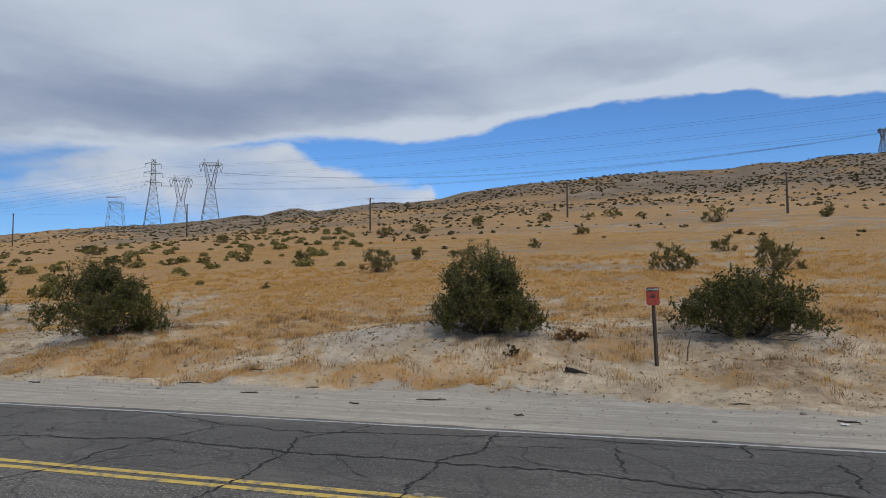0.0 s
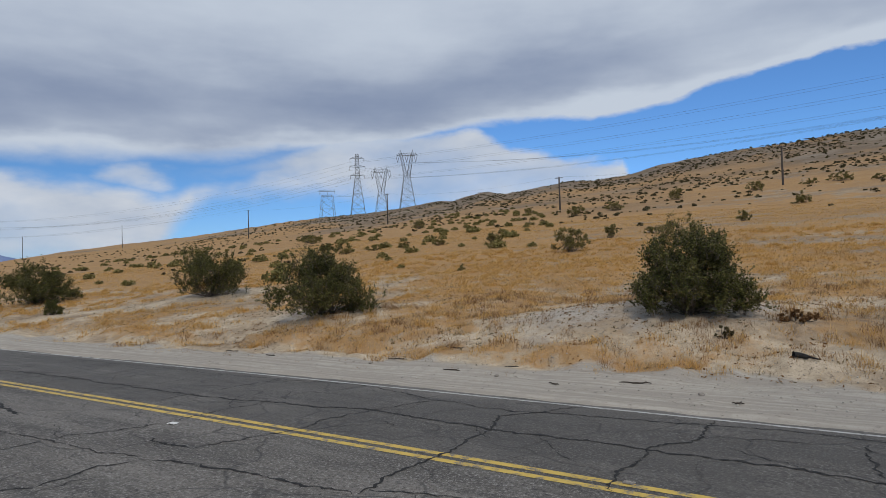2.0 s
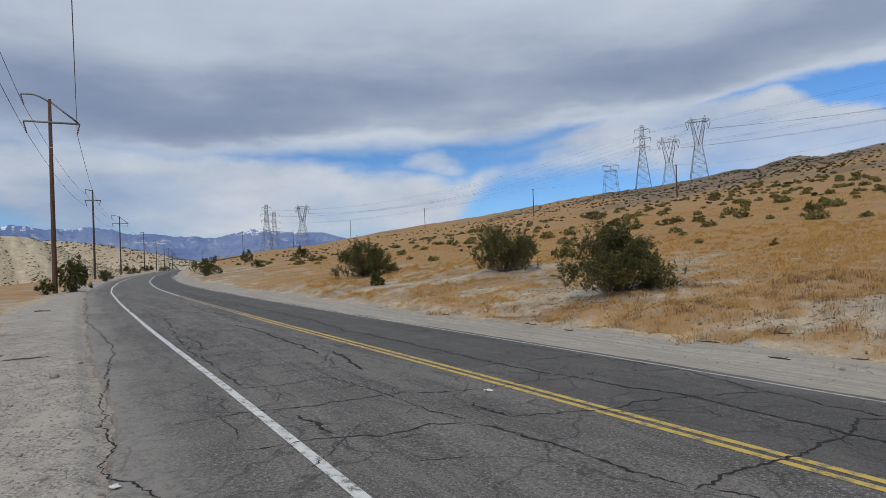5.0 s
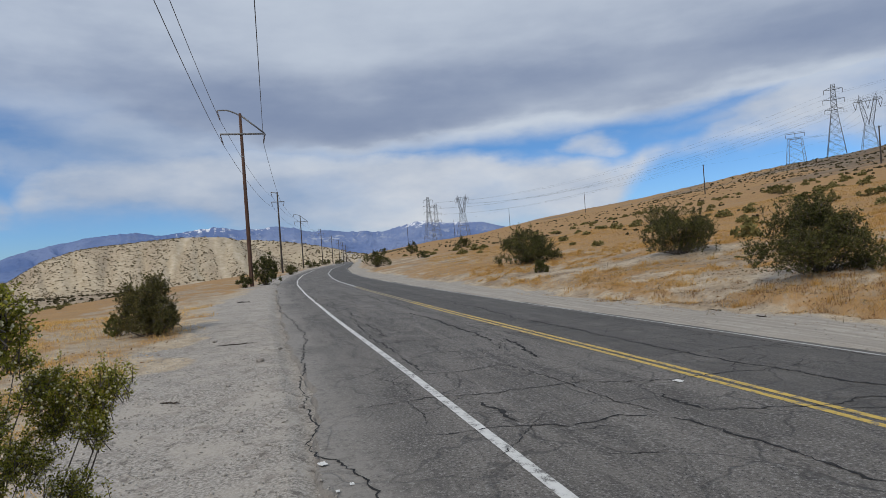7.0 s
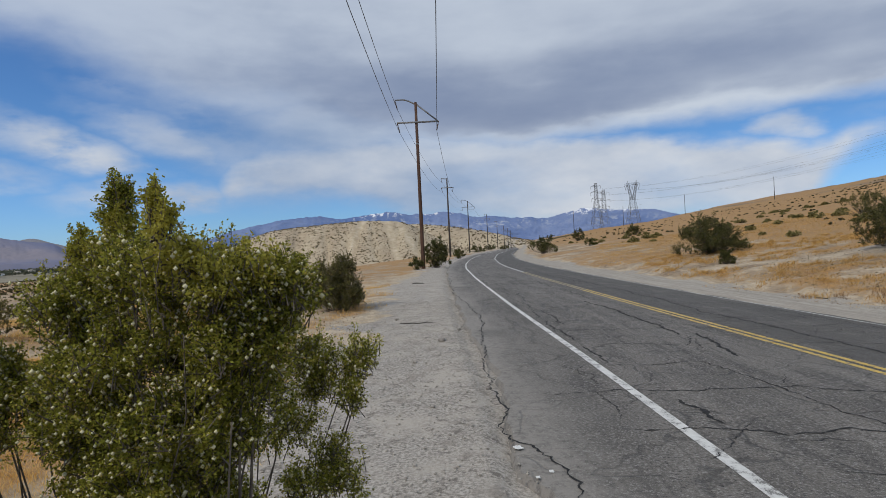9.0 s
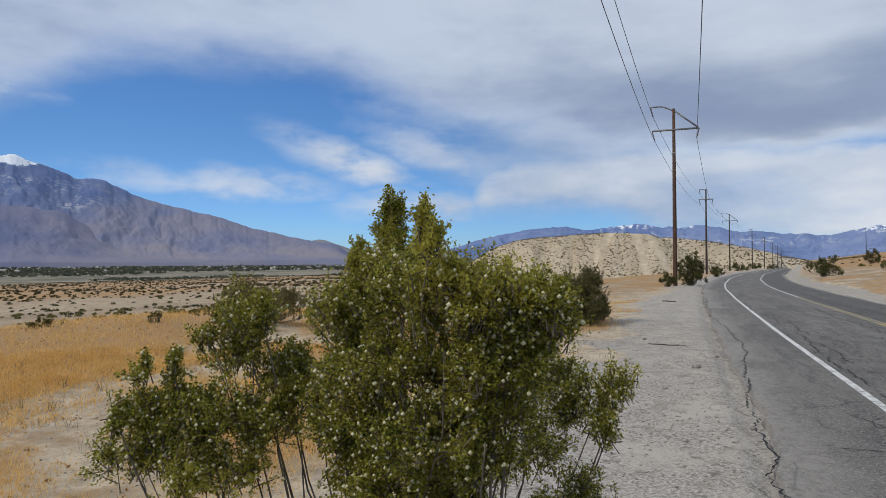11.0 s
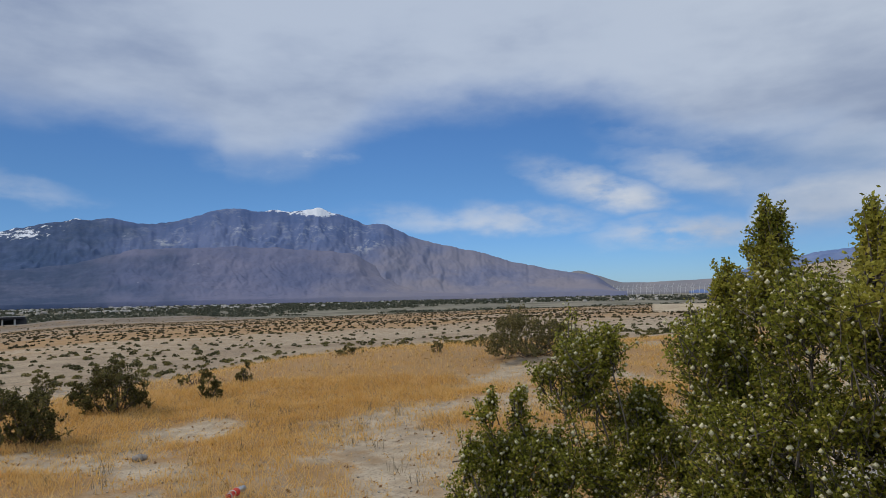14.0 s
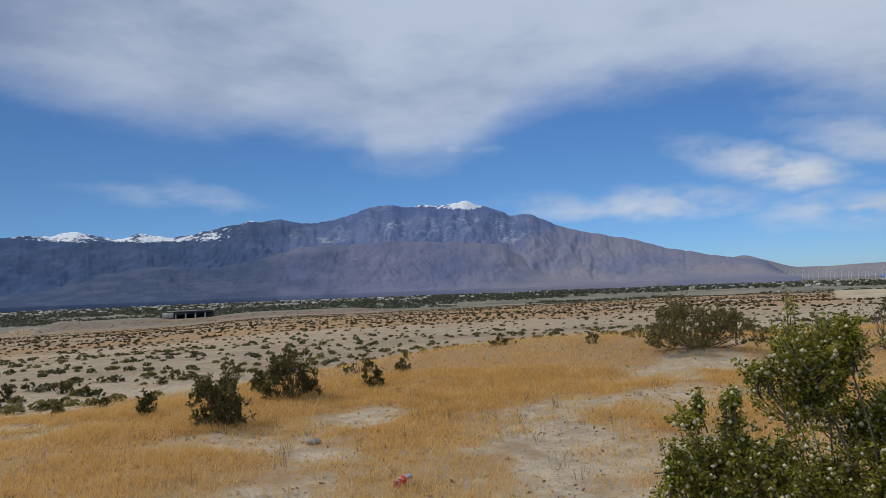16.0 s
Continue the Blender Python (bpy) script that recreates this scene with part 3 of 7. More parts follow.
class Geo:
    """Collects vertices and faces of one mesh."""

    def __init__(self):
        self.v, self.f, self.count = [], [], 0

    def add(self, verts, faces):
        verts, faces = np.asarray(verts, float).reshape(-1, 3), np.asarray(faces, int)
        self.v.append(verts)
        self.f.append(faces + self.count)
        self.count += len(verts)
        return self

    def tube(self, points, radii, sides=5, cap=True):
        points = np.asarray(points, float)
        radii = np.broadcast_to(np.asarray(radii, float), (len(points),))
        way = np.gradient(points, axis=0)
        way /= np.linalg.norm(way, axis=1, keepdims=True) + 1e-9
        side = np.cross(way, np.where(np.abs(way[:, 2:]) > 0.9, [[1.0, 0, 0]], [[0, 0, 1.0]]))
        side /= np.linalg.norm(side, axis=1, keepdims=True) + 1e-9
        up = np.cross(side, way)
        a = np.arange(sides) * 2 * np.pi / sides
        ring = points[:, None] + radii[:, None, None] * (np.cos(a)[None, :, None] * side[:, None] + np.sin(a)[None, :, None] * up[:, None])
        i, j = np.meshgrid(np.arange(len(points) - 1), np.arange(sides), indexing="ij")
        k = (j + 1) % sides
        self.add(ring, np.stack([i * sides + j, i * sides + k, (i + 1) * sides + k, (i + 1) * sides + j], -1).reshape(-1, 4))
        if cap and sides == 4:
            n = len(points)
            self.f.append(np.array([[3, 2, 1, 0], [(n - 1) * 4, (n - 1) * 4 + 1, (n - 1) * 4 + 2, (n - 1) * 4 + 3]]) + self.count - n * 4)
        elif cap:
            j, last = np.arange(sides), self.count - sides
            self.v.append(points[-1:])
            self.f.append(np.stack([last + j, last + (j + 1) % sides, 0 * j + self.count, 0 * j + self.count], -1))
            self.count += 1
        return self

    def box(self, size, centre=(0, 0, 0), turn=None, taper=1.0):
        s = np.array([[x, y, z] for z in (-0.5, 0.5) for y in (-0.5, 0.5) for x in (-0.5, 0.5)]) * size
        s[4:, :2] *= taper
        if turn is not None:
            s = s @ np.array(turn.to_3x3()).T
        return self.add(s + centre, [[0, 2, 3, 1], [4, 5, 7, 6], [0, 1, 5, 4], [2, 6, 7, 3], [0, 4, 6, 2], [1, 3, 7, 5]])

    def rods(self, a, b, r0, r1):
        """Many thin three-sided twigs from the points a to the points b."""
        a, b = np.asarray(a, float), np.asarray(b, float)
        n = len(a)
        way = b - a
        way /= np.linalg.norm(way, axis=1, keepdims=True) + 1e-9
        side = np.cross(way, np.where(np.abs(way[:, 2:]) > 0.9, [[1.0, 0, 0]], [[0, 0, 1.0]]))
        side /= np.linalg.norm(side, axis=1, keepdims=True) + 1e-9
        up = np.cross(side, way)
        ring = [math.cos(q) * side + math.sin(q) * up for q in (0.0, 2.0944, 4.1888)]
        v = np.stack([a + r * r0 for r in ring] + [b + r * r1 for r in ring], 1)
        k = 6 * np.arange(n)[:, None]
        return self.add(v, np.concatenate([k + [0, 1, 4, 3], k + [1, 2, 5, 4], k + [2, 0, 3, 5]]))

    def cards(self, centres, size, rng, droop=0.0, long=1.6, up=0.0):
        """Small four-sided leaves, bent along the middle, turned at random."""
        c = np.asarray(centres, float)
        n = len(c)
        way = rng.normal(size=(n, 3))
        way[:, 2] = way[:, 2] * 0.7 + up - droop
        way /= np.linalg.norm(way, axis=1, keepdims=True) + 1e-9
        side = np.cross(way, rng.normal(size=(n, 3)))
        side /= np.linalg.norm(side, axis=1, keepdims=True) + 1e-9
        s = np.asarray(size) * rng.uniform(0.7, 1.3, n)
        s = s[:, None]
        v = np.stack([c - way * s * long * 0.5, c + side * s * 0.42, c + way * s * long * 0.5, c - side * s * 0.42], 1)
        return self.add(v, np.arange(n * 4).reshape(-1, 4))

    def blades(self, roots, height, width, rng, lean=0.45):
        """Grass: one thin bent triangle pair for each root."""
        r = np.asarray(roots, float)
        n = len(r)
        a = rng.uniform(0, 2 * np.pi, n)
        h = height * rng.uniform(0.5, 1.25, n)
        out = np.stack([np.cos(a), np.sin(a), 0 * a], -1)
        across = np.stack([-np.sin(a), np.cos(a), 0 * a], -1) * (np.asarray(width) * np.ones(n))[:, None] * 0.5
        bend = (lean * rng.uniform(0.2, 1.4, n) * h)[:, None]
        up = np.zeros((n, 3))
        up[:, 2] = h
        mid = r + up * 0.55 + out * bend * 0.32
        v = np.stack([r - across, r + across, mid - across * 0.7, mid + across * 0.7, r + up + out * bend], 1)
        k = 5 * np.arange(n)[:, None]
        return self.add(v, np.concatenate([k + [0, 1, 3, 2], k + [2, 3, 4, 4]]))

    def mesh(self, name, mat=None, smooth=False):
        v = np.concatenate(self.v)
        f = np.concatenate(self.f)
        me = bpy.data.meshes.new(name)
        tri = f[:, 2] == f[:, 3]
        lens = np.where(tri, 3, 4)
        keep = np.ones(f.shape, bool)
        keep[tri, 3] = False
        loops = f[keep]
        me.vertices.add(len(v))
        me.vertices.foreach_set("co", v.astype(np.float32).ravel())
        me.loops.add(len(loops))
        me.loops.foreach_set("vertex_index", loops.astype(np.int32))
        me.polygons.add(len(f))
        me.polygons.foreach_set("loop_start", np.r_[0, np.cumsum(lens)[:-1]].astype(np.int32))
        me.polygons.foreach_set("loop_total", lens.astype(np.int32))
        me.update(calc_edges=True)
        if smooth:
            me.polygons.foreach_set("use_smooth", np.ones(len(f), bool))
        if mat:
            me.materials.append(mat)
        return me


def part(name, geo, mat, parent=None, label="", smooth=False):
    ob = new(name, geo.mesh(name, mat, smooth))
    if parent:
        ob.parent = parent
    return tagged(ob, label) if label else ob


def thing(name, at, label, category, group="", turn=0.0, scale=1.0):
    ob = new(name)
    ob.empty_display_size = 0.1
    ob.matrix_basis = pose(*at, 0, 0, turn) @ Matrix.Scale(scale, 4)
    return tagged(ob, label, category, group)


def fill(me, name, values):
    me.attributes.new(name, "FLOAT", "POINT").data.foreach_set("value", np.asarray(values, np.float32))


# ---------------------------------------------------------------- the lie of the land

GRID = np.random.default_rng(5).random((256, 256))


def lattice(x, y):
    xi, yi = np.floor(x).astype(int), np.floor(y).astype(int)
    u, v = x - xi, y - yi
    u, v = u * u * (3 - 2 * u), v * v * (3 - 2 * v)
    a, b, c, d = GRID[xi % 256, yi % 256], GRID[(xi + 1) % 256, yi % 256], GRID[xi % 256, (yi + 1) % 256], GRID[(xi + 1) % 256, (yi + 1) % 256]
    return a + (b - a) * u + (c - a) * v + (a - b - c + d) * u * v


def rough(x, y, size, octaves=4, gain=0.5):
    """Fractal noise about 0, within about -1 and 1, whose largest lumps are size across."""
    total, amp, k = 0.0, 1.0, 1.0
    for n in range(octaves):
        total = total + amp * (lattice(x * k / size + 17.3 * n, y * k / size - 9.1 * n) * 2 - 1)
        amp, k = amp * gain, k * 2.03
    return total


def table(knots):
    xs, ys = np.array(knots, float).T
    dense = np.linspace(xs[0], xs[-1], 2400)
    v = np.interp(dense, xs, ys)
    width = max(1, int(2400 * 0.35 * np.min(np.diff(xs)) / (xs[-1] - xs[0])))
    kernel = np.hanning(2 * width + 3)
    v = np.convolve(np.pad(v, width + 1, mode="edge"), kernel / kernel.sum(), mode="valid")
    return lambda x: np.interp(x, dense, v)


def step(x, lo, hi):
    s = np.clip((x - lo) / (hi - lo), 0, 1)
    return s * s * (3 - 2 * s)


EYE_X, EYE_Y, EYE_Z = -0.3, -0.5, 2.03
# the near edge line of the road: y over x
near_line = table([(-900, 96), (-600, 68), (-360, 40), (-225, 20), (-140, 8.4), (-96, 3.9), (-72, 2.3), (-58, 1.75), (-40, 1.6), (-22, 1.7), (-10, 1.9), (2, 1.96), (30, 1.95), (90, 1.9), (400, 1.9)])
road_fall = table([(-900, -5.0), (-360, -2.6), (-220, -1.5), (-140, -0.9), (-60, -0.38), (0, 0.0), (60, 0.38), (150, 0.7), (400, 1.0)])
ROAD_WIDE, CROSS = 7.0, -0.0128
# skyline of the hill beyond the road: elevation over azimuth
skyline = table([(-90, 5.0), (-60, 7.5), (-30, 9.0), (-18.6, 9.45), (-15, 9.55), (-13, 9.4), (-10.3, 9.5), (-8, 9.25), (-3.8, 9.48), (2, 9.35), (8, 8.95), (12.5, 8.55), (15, 8.2), (17, 7.7), (20.4, 7.25),
                 (23, 7.38), (26, 6.87), (28.4, 6.5), (30.6, 6.75), (33.4, 6.0), (34.9, 6.1), (36.2, 5.75), (41, 5.0), (46, 4.65), (51.5, 3.95), (56, 3.2), (61, 2.6), (66, 2.0), (70.7, 1.12), (75.5, 0.62), (80, 0.05), (83, -0.3), (86, -0.6)])
bluff_top = table([(80, -1.4), (82.2, -0.3), (83.7, 0.3), (85.7, 0.95), (88.5, 1.45), (91, 1.85), (94, 2.22), (97, 2.36), (100, 2.25), (103, 2.08), (105, 1.85), (107.5, 1.1), (109.5, -0.2), (111, -1.2), (116, -1.7)])
bluff_end = table([(77, -1.4), (79, -0.75), (81, -0.25), (83, 0.2), (85, 0.75), (87, 1.2), (89, 1.55), (92, 1.9), (96, 1.9)])
bench = table([(84, -2.0), (100, -2.4), (116, -2.2), (126, -2.6), (136, -3.9), (146, -5.0), (156, -6.1), (166, -6.3), (171, -9.4), (178, -10.6), (190, -11.5), (230, -9.0)])

berm_top = table([(148, -2.2), (153, -1.7), (157, -1.3), (161, -1.28), (165, -1.3), (167.5, -1.35), (169.3, -1.55), (172.4, -1.55), (174, -1.35), (176, -1.35), (179, -1.4), (180.5, -1.3), (181.5, -1.7), (186, -1.9)])

# mounds of sand caught by the large bushes: x, y, height, reach
MOUNDS = [(-3.4, 16.4, 0.5, 3.0), (-6.2, 15.6, 0.25, 2.6), (3.2, 17.2, 0.30, 2.6), (-16.6, 16.7, 0.22, 2.4), (-29.4, 21.0, 0.3, 2.6), (-2.6, -1.6, 0.06, 0.9), (-15.9, -11.6, 0.25, 2.0)]


def polar(x, y):
    return np.degrees(np.arctan2(-(x - EYE_X), y - EYE_Y)), np.hypot(x - EYE_X, y - EYE_Y)


def ground_z(x, y, detail=True):
    """Height of the bare ground, without the asphalt."""
    x, y = np.asarray(x, float), np.asarray(y, float)
    az, r = polar(x, y)
    az = np.where(az < -100, az + 360, az)
    u = y - near_line(x)
    base = road_fall(x) + CROSS * (np.clip(u, -6, 12) + 1.96)
    wd = np.maximum(u - ROAD_WIDE - 0.6, 0)
    # uphill side: a bank, a long even slope, then the ridge
    slope = 0.20 * step(wd + 0.7 * rough(x, y, 2.6, 3), 2.7, 3.5) + 0.07 * step(wd, 2.0, 6.5) + 0.104 * np.maximum(wd - 3.5, 0)
    hill = base + slope
    cosine = np.cos(np.radians(np.clip(az, -75, 75)))
    reach = np.minimum(178 / np.maximum(cosine, 0.2), 370)
    s = np.clip((r - 0.5 * reach) / (1.25 * reach), 0, 1)
    flat_el = np.degrees(np.arctan2(hill - EYE_Z, r))
    el = flat_el + (skyline(az) - flat_el) * (s ** 1.1)
    crest = EYE_Z + r * np.tan(np.radians(el))
    end = 1.75 * reach
    back = np.maximum(r - end, 0)
    crest = np.where(back > 0, EYE_Z + end * np.tan(np.radians(skyline(az))) - 0.12 * back, crest)
    hill = np.where(s > 0, crest, hill)
    hill = np.maximum(hill, -24.0)
    # downhill side: a shoulder, a grassy bench, then scrub flats, the edge of the bench and the valley
    d = np.maximum(-u - 1.9, 0)
    low = base - 0.012 * d - 1.75 * step(d, 13, 34)
    # a low golden rise at the edge of the bench
    low = low + 0.75 * np.exp(-((x + 15.5) / 8.0) ** 2 - ((y + 18.5) / 5.5) ** 2)
    k = np.clip((r - 34) / 400, 0, 1)
    flats = low + (bench(az) + 2.1) * k
    valley = -24.0 + 2.0 * step(r, 2500, 4300)
    flats = flats + (valley - flats) * step(r, 430, 760)
    flats = np.where(d > 0, flats, base)
    # a smooth road embankment at the end of the flats
    foot_el = np.degrees(np.arctan2(flats - EYE_Z, r))
    berm_el = foot_el + np.maximum(berm_top(az) - foot_el, 0) * step(r, 405, 436)
    berm = EYE_Z + np.minimum(r, 470) * np.tan(np.radians(berm_el)) - 0.3 * np.maximum(r - 470, 0)
    flats = np.where((az > 150) & (az < 184) & (r > 405) & (r < 520) & (d > 0), np.maximum(flats, berm), flats)
    # the pale bluff beyond the flats
    t = np.clip((r - 190) / 95, 0, 1)
    bel = bluff_top(az)
    foot = np.degrees(np.arctan2(flats - EYE_Z, r))
    bz = EYE_Z + np.minimum(r, 290) * np.tan(np.radians(foot + (np.maximum(bel, foot) - foot) * step(t, 0, 1) ** 0.85))
    bz = np.where(r > 290, bz - 0.25 * (r - 290), bz)
    bz = flats + (bz - flats) * step(d, 6, 48)
    inside = (az > 78) & (az < 118) & (r > 190) & (d > 5) & (bel > -1.45)
    flats = np.where(inside, np.maximum(flats, bz), flats)
    z = np.where(u > ROAD_WIDE * 0.5, hill, flats)
    # its far end, beyond the bend of the road
    far_el = np.degrees(np.arctan2(z - EYE_Z, r))
    rise = EYE_Z + np.minimum(r, 500) * np.tan(np.radians(far_el + (np.maximum(bluff_end(az), far_el) - far_el) * step(r, 425, 500))) - 0.2 * np.maximum(r - 500, 0)
    z = np.where((az > 77) & (az < 96) & (r > 425) & (r < 900), np.maximum(z, rise), z)
    off_road = np.maximum(np.maximum(u - ROAD_WIDE - 0.25, -1.9 - u), 0)
    if detail:
        far = step(off_road, 0.2, 3.0)
        z = z + far * (0.05 * rough(x, y, 1.7, 3) + 0.10 * rough(x, y, 6.0, 3)) * (1 - 0.5 * step(r, 60, 200))
        z = z + step(off_road, 6, 60) * 0.35 * rough(x, y, 30, 3)
        z = z + step(r, 120, 330) * (u > 20) * (0.35 * r / 300) * rough(x, y, 38, 4, 0.55)
        z = z + (u > 20) * 0.5 * rough(x, y, 55, 4, 0.5) * step(s, 0.02, 0.25) * (1 - step(s, 0.65, 0.97))
        z = z + 0.012 * rough(x, y, 0.5, 2) * (off_road > 0)
        bank = u - ROAD_WIDE
        z = z + 0.085 * rough(x, y, 0.9, 3, 0.6) * step(bank, 2.0, 3.2) * (1 - step(bank, 5.0, 9.0))
        gully = np.abs(rough(az * 2.2, r * 0.02, 3.0, 3))
        z = z - np.where(inside, 1.6 * step(t, 0, 0.3) * (1 - step(t, 0.75, 1.0)) * (1 - np.clip(gully * 2, 0, 1)), 0)
        for mx, my, mh, mr in MOUNDS:
            z = z + mh * np.exp(-((x - mx) ** 2 + (y - my) ** 2) / (mr * mr) * 1.2)
    return z


def road_z(x, u):
    return road_fall(x) + CROSS * (u + 1.96)


def grass_cover(x, y):
    """How thickly dry grass covers the ground, 0 to 1."""
    az, r = polar(x, y)
    az = np.where(az < -100, az + 360, az)
    u = y - near_line(x)
    wd = u - ROAD_WIDE - 0.6
    n1, n2, n3 = rough(x, y, 5.5, 4, 0.55), rough(x * 0.6, y, 17, 3), rough(x, y, 1.7, 3)
    north = step(wd + 1.1 * n1, 2.2, 5.0) * np.clip(0.42 + 0.45 * n1 + 0.35 * n2 + 0.50 * n3 + 0.34 * step(wd, 7, 22) + 0.22 * step(wd, 20, 50), 0.34 * step(wd, 9, 18), 1)
    north = np.clip(north + (0.5 + 0.6 * n3) * np.exp(-((wd - 3.3 + 0.5 * n1) / 0.8) ** 2), 0, 1)
    north = north * (1 - 0.2 * step(x + 6 * n2, -10, 10) * step(wd + 6 * n1, 14, 34))
    north = north * (1 - 0.80 * step(wd + 60 * rough(x * 0.7, y, 60, 4, 0.6) + 12 * n2, 165, 255)) 
    north = np.clip(north + 0.26 * step(-x + 8 * n2, 18, 42) * step(wd + n1, 3.2, 6), 0, 1)
    d = -u - 1.9
    # golden belts across the bench, with a pale strip between them that runs out westwards
    belt = 9.3 + 0.24 * np.clip(-x, -3, 10) + 0.45 * n1
    belts = 0.42 * np.exp(-((d - belt) / 0.8) ** 2) + 0.42 * step(d, belt + 1.9, belt + 2.9) + 0.40 * step(-x + 2 * n1, 5, 9) * step(d, belt - 0.3, belt + 1) - 0.32 * step(x + 2 * n1, -8, -5) * np.exp(-((d - belt - 1.5) / 0.7) ** 2)
    streak = rough(x * 0.8 + y * 0.55, (y - x * 0.3) * 2.4, 9, 4, 0.55)
    south = step(d + 1.0 * n1 + 1.4 * step(-x, 20, 80), 2.9, 4.5) * np.clip(0.63 + 0.36 * streak + 0.46 * n3 + belts, 0.36, 1)
    south = south * (1 - 0.9 * step(d + 3 * n2 - 4 * np.exp(-((x + 15.5) / 9.0) ** 2), 19, 25)) + step(d, 30, 90) * (0.36 + 0.26 * step(rough(x * 0.5, y * 2.0, 40, 3), -0.3, 0.5))
    south = np.where((az > 80) & (az < 117) & (r > 170), 0.0, south)
    south = np.where((az > 152) & (r > 430), 0.0, south)
    g = np.where(u > 3, north, south)
    for mx, my, mh, mr in MOUNDS[:-1]:
        g = g * (1 - 0.72 * np.exp(-(((x - mx) ** 2 + (y - my) ** 2) / (mr * mr * 0.9)) ** 2))
    return np.clip(g, 0, 1)


def bare_cover(x, y):
    """Pale bare sand against browner earth, 0 to 1."""
    az, r = polar(x, y)
    az = np.where(az < -100, az + 360, az)
    u = y - near_line(x)
    wd = u - ROAD_WIDE
    north = 1 - 0.62 * step(wd + 0.8 * rough(x, y, 3.0, 3), 2.4, 4.6) - 0.30 * step(wd, 10, 30) + 0.45 * step(rough(x, y, 4.0, 4, 0.6), 0.25, 0.7) * (1 - step(wd, 18, 40)) + (0.02 + 0.75 * rough(x, y, 1.5, 4, 0.6)) * step(wd, 2.0, 3.5) * (1 - step(wd, 9, 22))

    south = 0.92 - 0.36 * step(-u, 4.2, 7) - 0.16 * step(-u, 22, 60) - 0.34 * step(-u, 60, 190) + 0.35 * rough(x * 0.6, y * 2.5, 35, 3)
    south = np.where((az > 80) & (az < 116) & (r > 180), 0.35, south)
    return np.clip(np.where(u > 0, north, south), 0, 1)


def bluff_lane(az, r):
    """How many degrees off the nearest of the worn tracks that run down the bluff."""
    return np.minimum.reduce([np.abs(az - 97.6 + 0.028 * (r - 250)), np.abs(az - 94.4 - 0.012 * (r - 250)), np.abs(az - 92.9 - 0.028 * (r - 250))])


def build_ground():
    az = np.r_[np.arange(-26, 196, 0.30), np.arange(196, 334, 3.0)]
    r = np.r_[0.02, np.r_[np.geomspace(0.5, 10, 90)[:-1], np.geomspace(10, 30, 90)[:-1], np.geomspace(30, 4900, 235)]]
    A, R = np.meshgrid(np.radians(az), r, indexing="ij")
    X, Y = EYE_X - R * np.sin(A), EYE_Y + R * np.cos(A)
    Z = ground_z(X, Y)
    u = Y - near_line(X)
    on = step(u, -2.15, -1.85) * (1 - step(u, ROAD_WIDE + 0.15, ROAD_WIDE + 0.5))
    Z = Z - on * (0.07 + 0.0022 * R) 
    na, nr = A.shape
    i, j = np.meshgrid(np.arange(na), np.arange(nr - 1), indexing="ij")
    k = (i + 1) % na
    geo = Geo().add(np.stack([X, Y, Z], -1), np.stack([i * nr + j, i * nr + j + 1, k * nr + j + 1, k * nr + j], -1).reshape(-1, 4)[:, ::-1])
    ob = tagged(new("ground", geo.mesh("ground", GROUND, True)), "sandy desert ground with pale bare patches and dry golden grass", "ground", kind="structure")
    fill(ob.data, "grass", (grass_cover(X, Y) * np.where(u > 0, 0.72 + 0.28 * step(u - ROAD_WIDE, 8, 24), 1.0)).ravel())
    fill(ob.data, "bare", bare_cover(X, Y).ravel())
    wd = u - ROAD_WIDE
    embankment = (np.degrees(A) > 153) & (np.degrees(A) < 182) & (R > 418) & (R < 520)
    fill(ob.data, "stony", np.where(embankment, 0.75, 0).ravel() + np.where(u > 20, step(wd + 70 * rough(X * 0.7, Y, 60, 4, 0.6) - 70 * step(np.degrees(A), 14, 36), 105, 215), 0).ravel())
    turned = np.degrees(A)
    lane = bluff_lane(turned, R)
    on_bluff = (turned > 80) & (turned < 117) & (R > 185) & (R < 560) & ((u < -5) | (R > 415))
    fill(ob.data, "pale", np.where(on_bluff, np.where(lane < 0.2, 0.86, (0.55 + 0.3 * rough(turned, R * 0.05, 1.2, 3)).clip(0.2, 0.78)), 0).clip(0, 1).ravel())
    gravel = step(u + 0.9 * rough(X, Y, 2.5, 4, 0.6), -5.4, -4.0 + 1.4 * step(-X, 20, 80)) * (1 - step(u, 3.0, 4.0)) * 0.95
    for mx, my, mh, mr in MOUNDS[:5]:
        gravel = np.maximum(gravel, 0.6 * np.exp(-(((X - mx) ** 2 + (Y - my) ** 2) / (mr * mr)) ** 2))
    gravel = np.where(embankment, 1.3, gravel)
    fill(ob.data, "gravel", gravel.ravel())
    fill(ob.data, "silt", (step(u, ROAD_WIDE - 0.3, ROAD_WIDE + 0.2) * (1 - step(u + 0.7 * rough(X, Y, 3.0, 3), ROAD_WIDE + 2.2, ROAD_WIDE + 3.6))).ravel())
    fill(ob.data, "green", (step(R, 620, 900) * step(turned, 108, 116)).ravel())
    return ob


ground = build_ground()

# ---------------------------------------------------------------- road


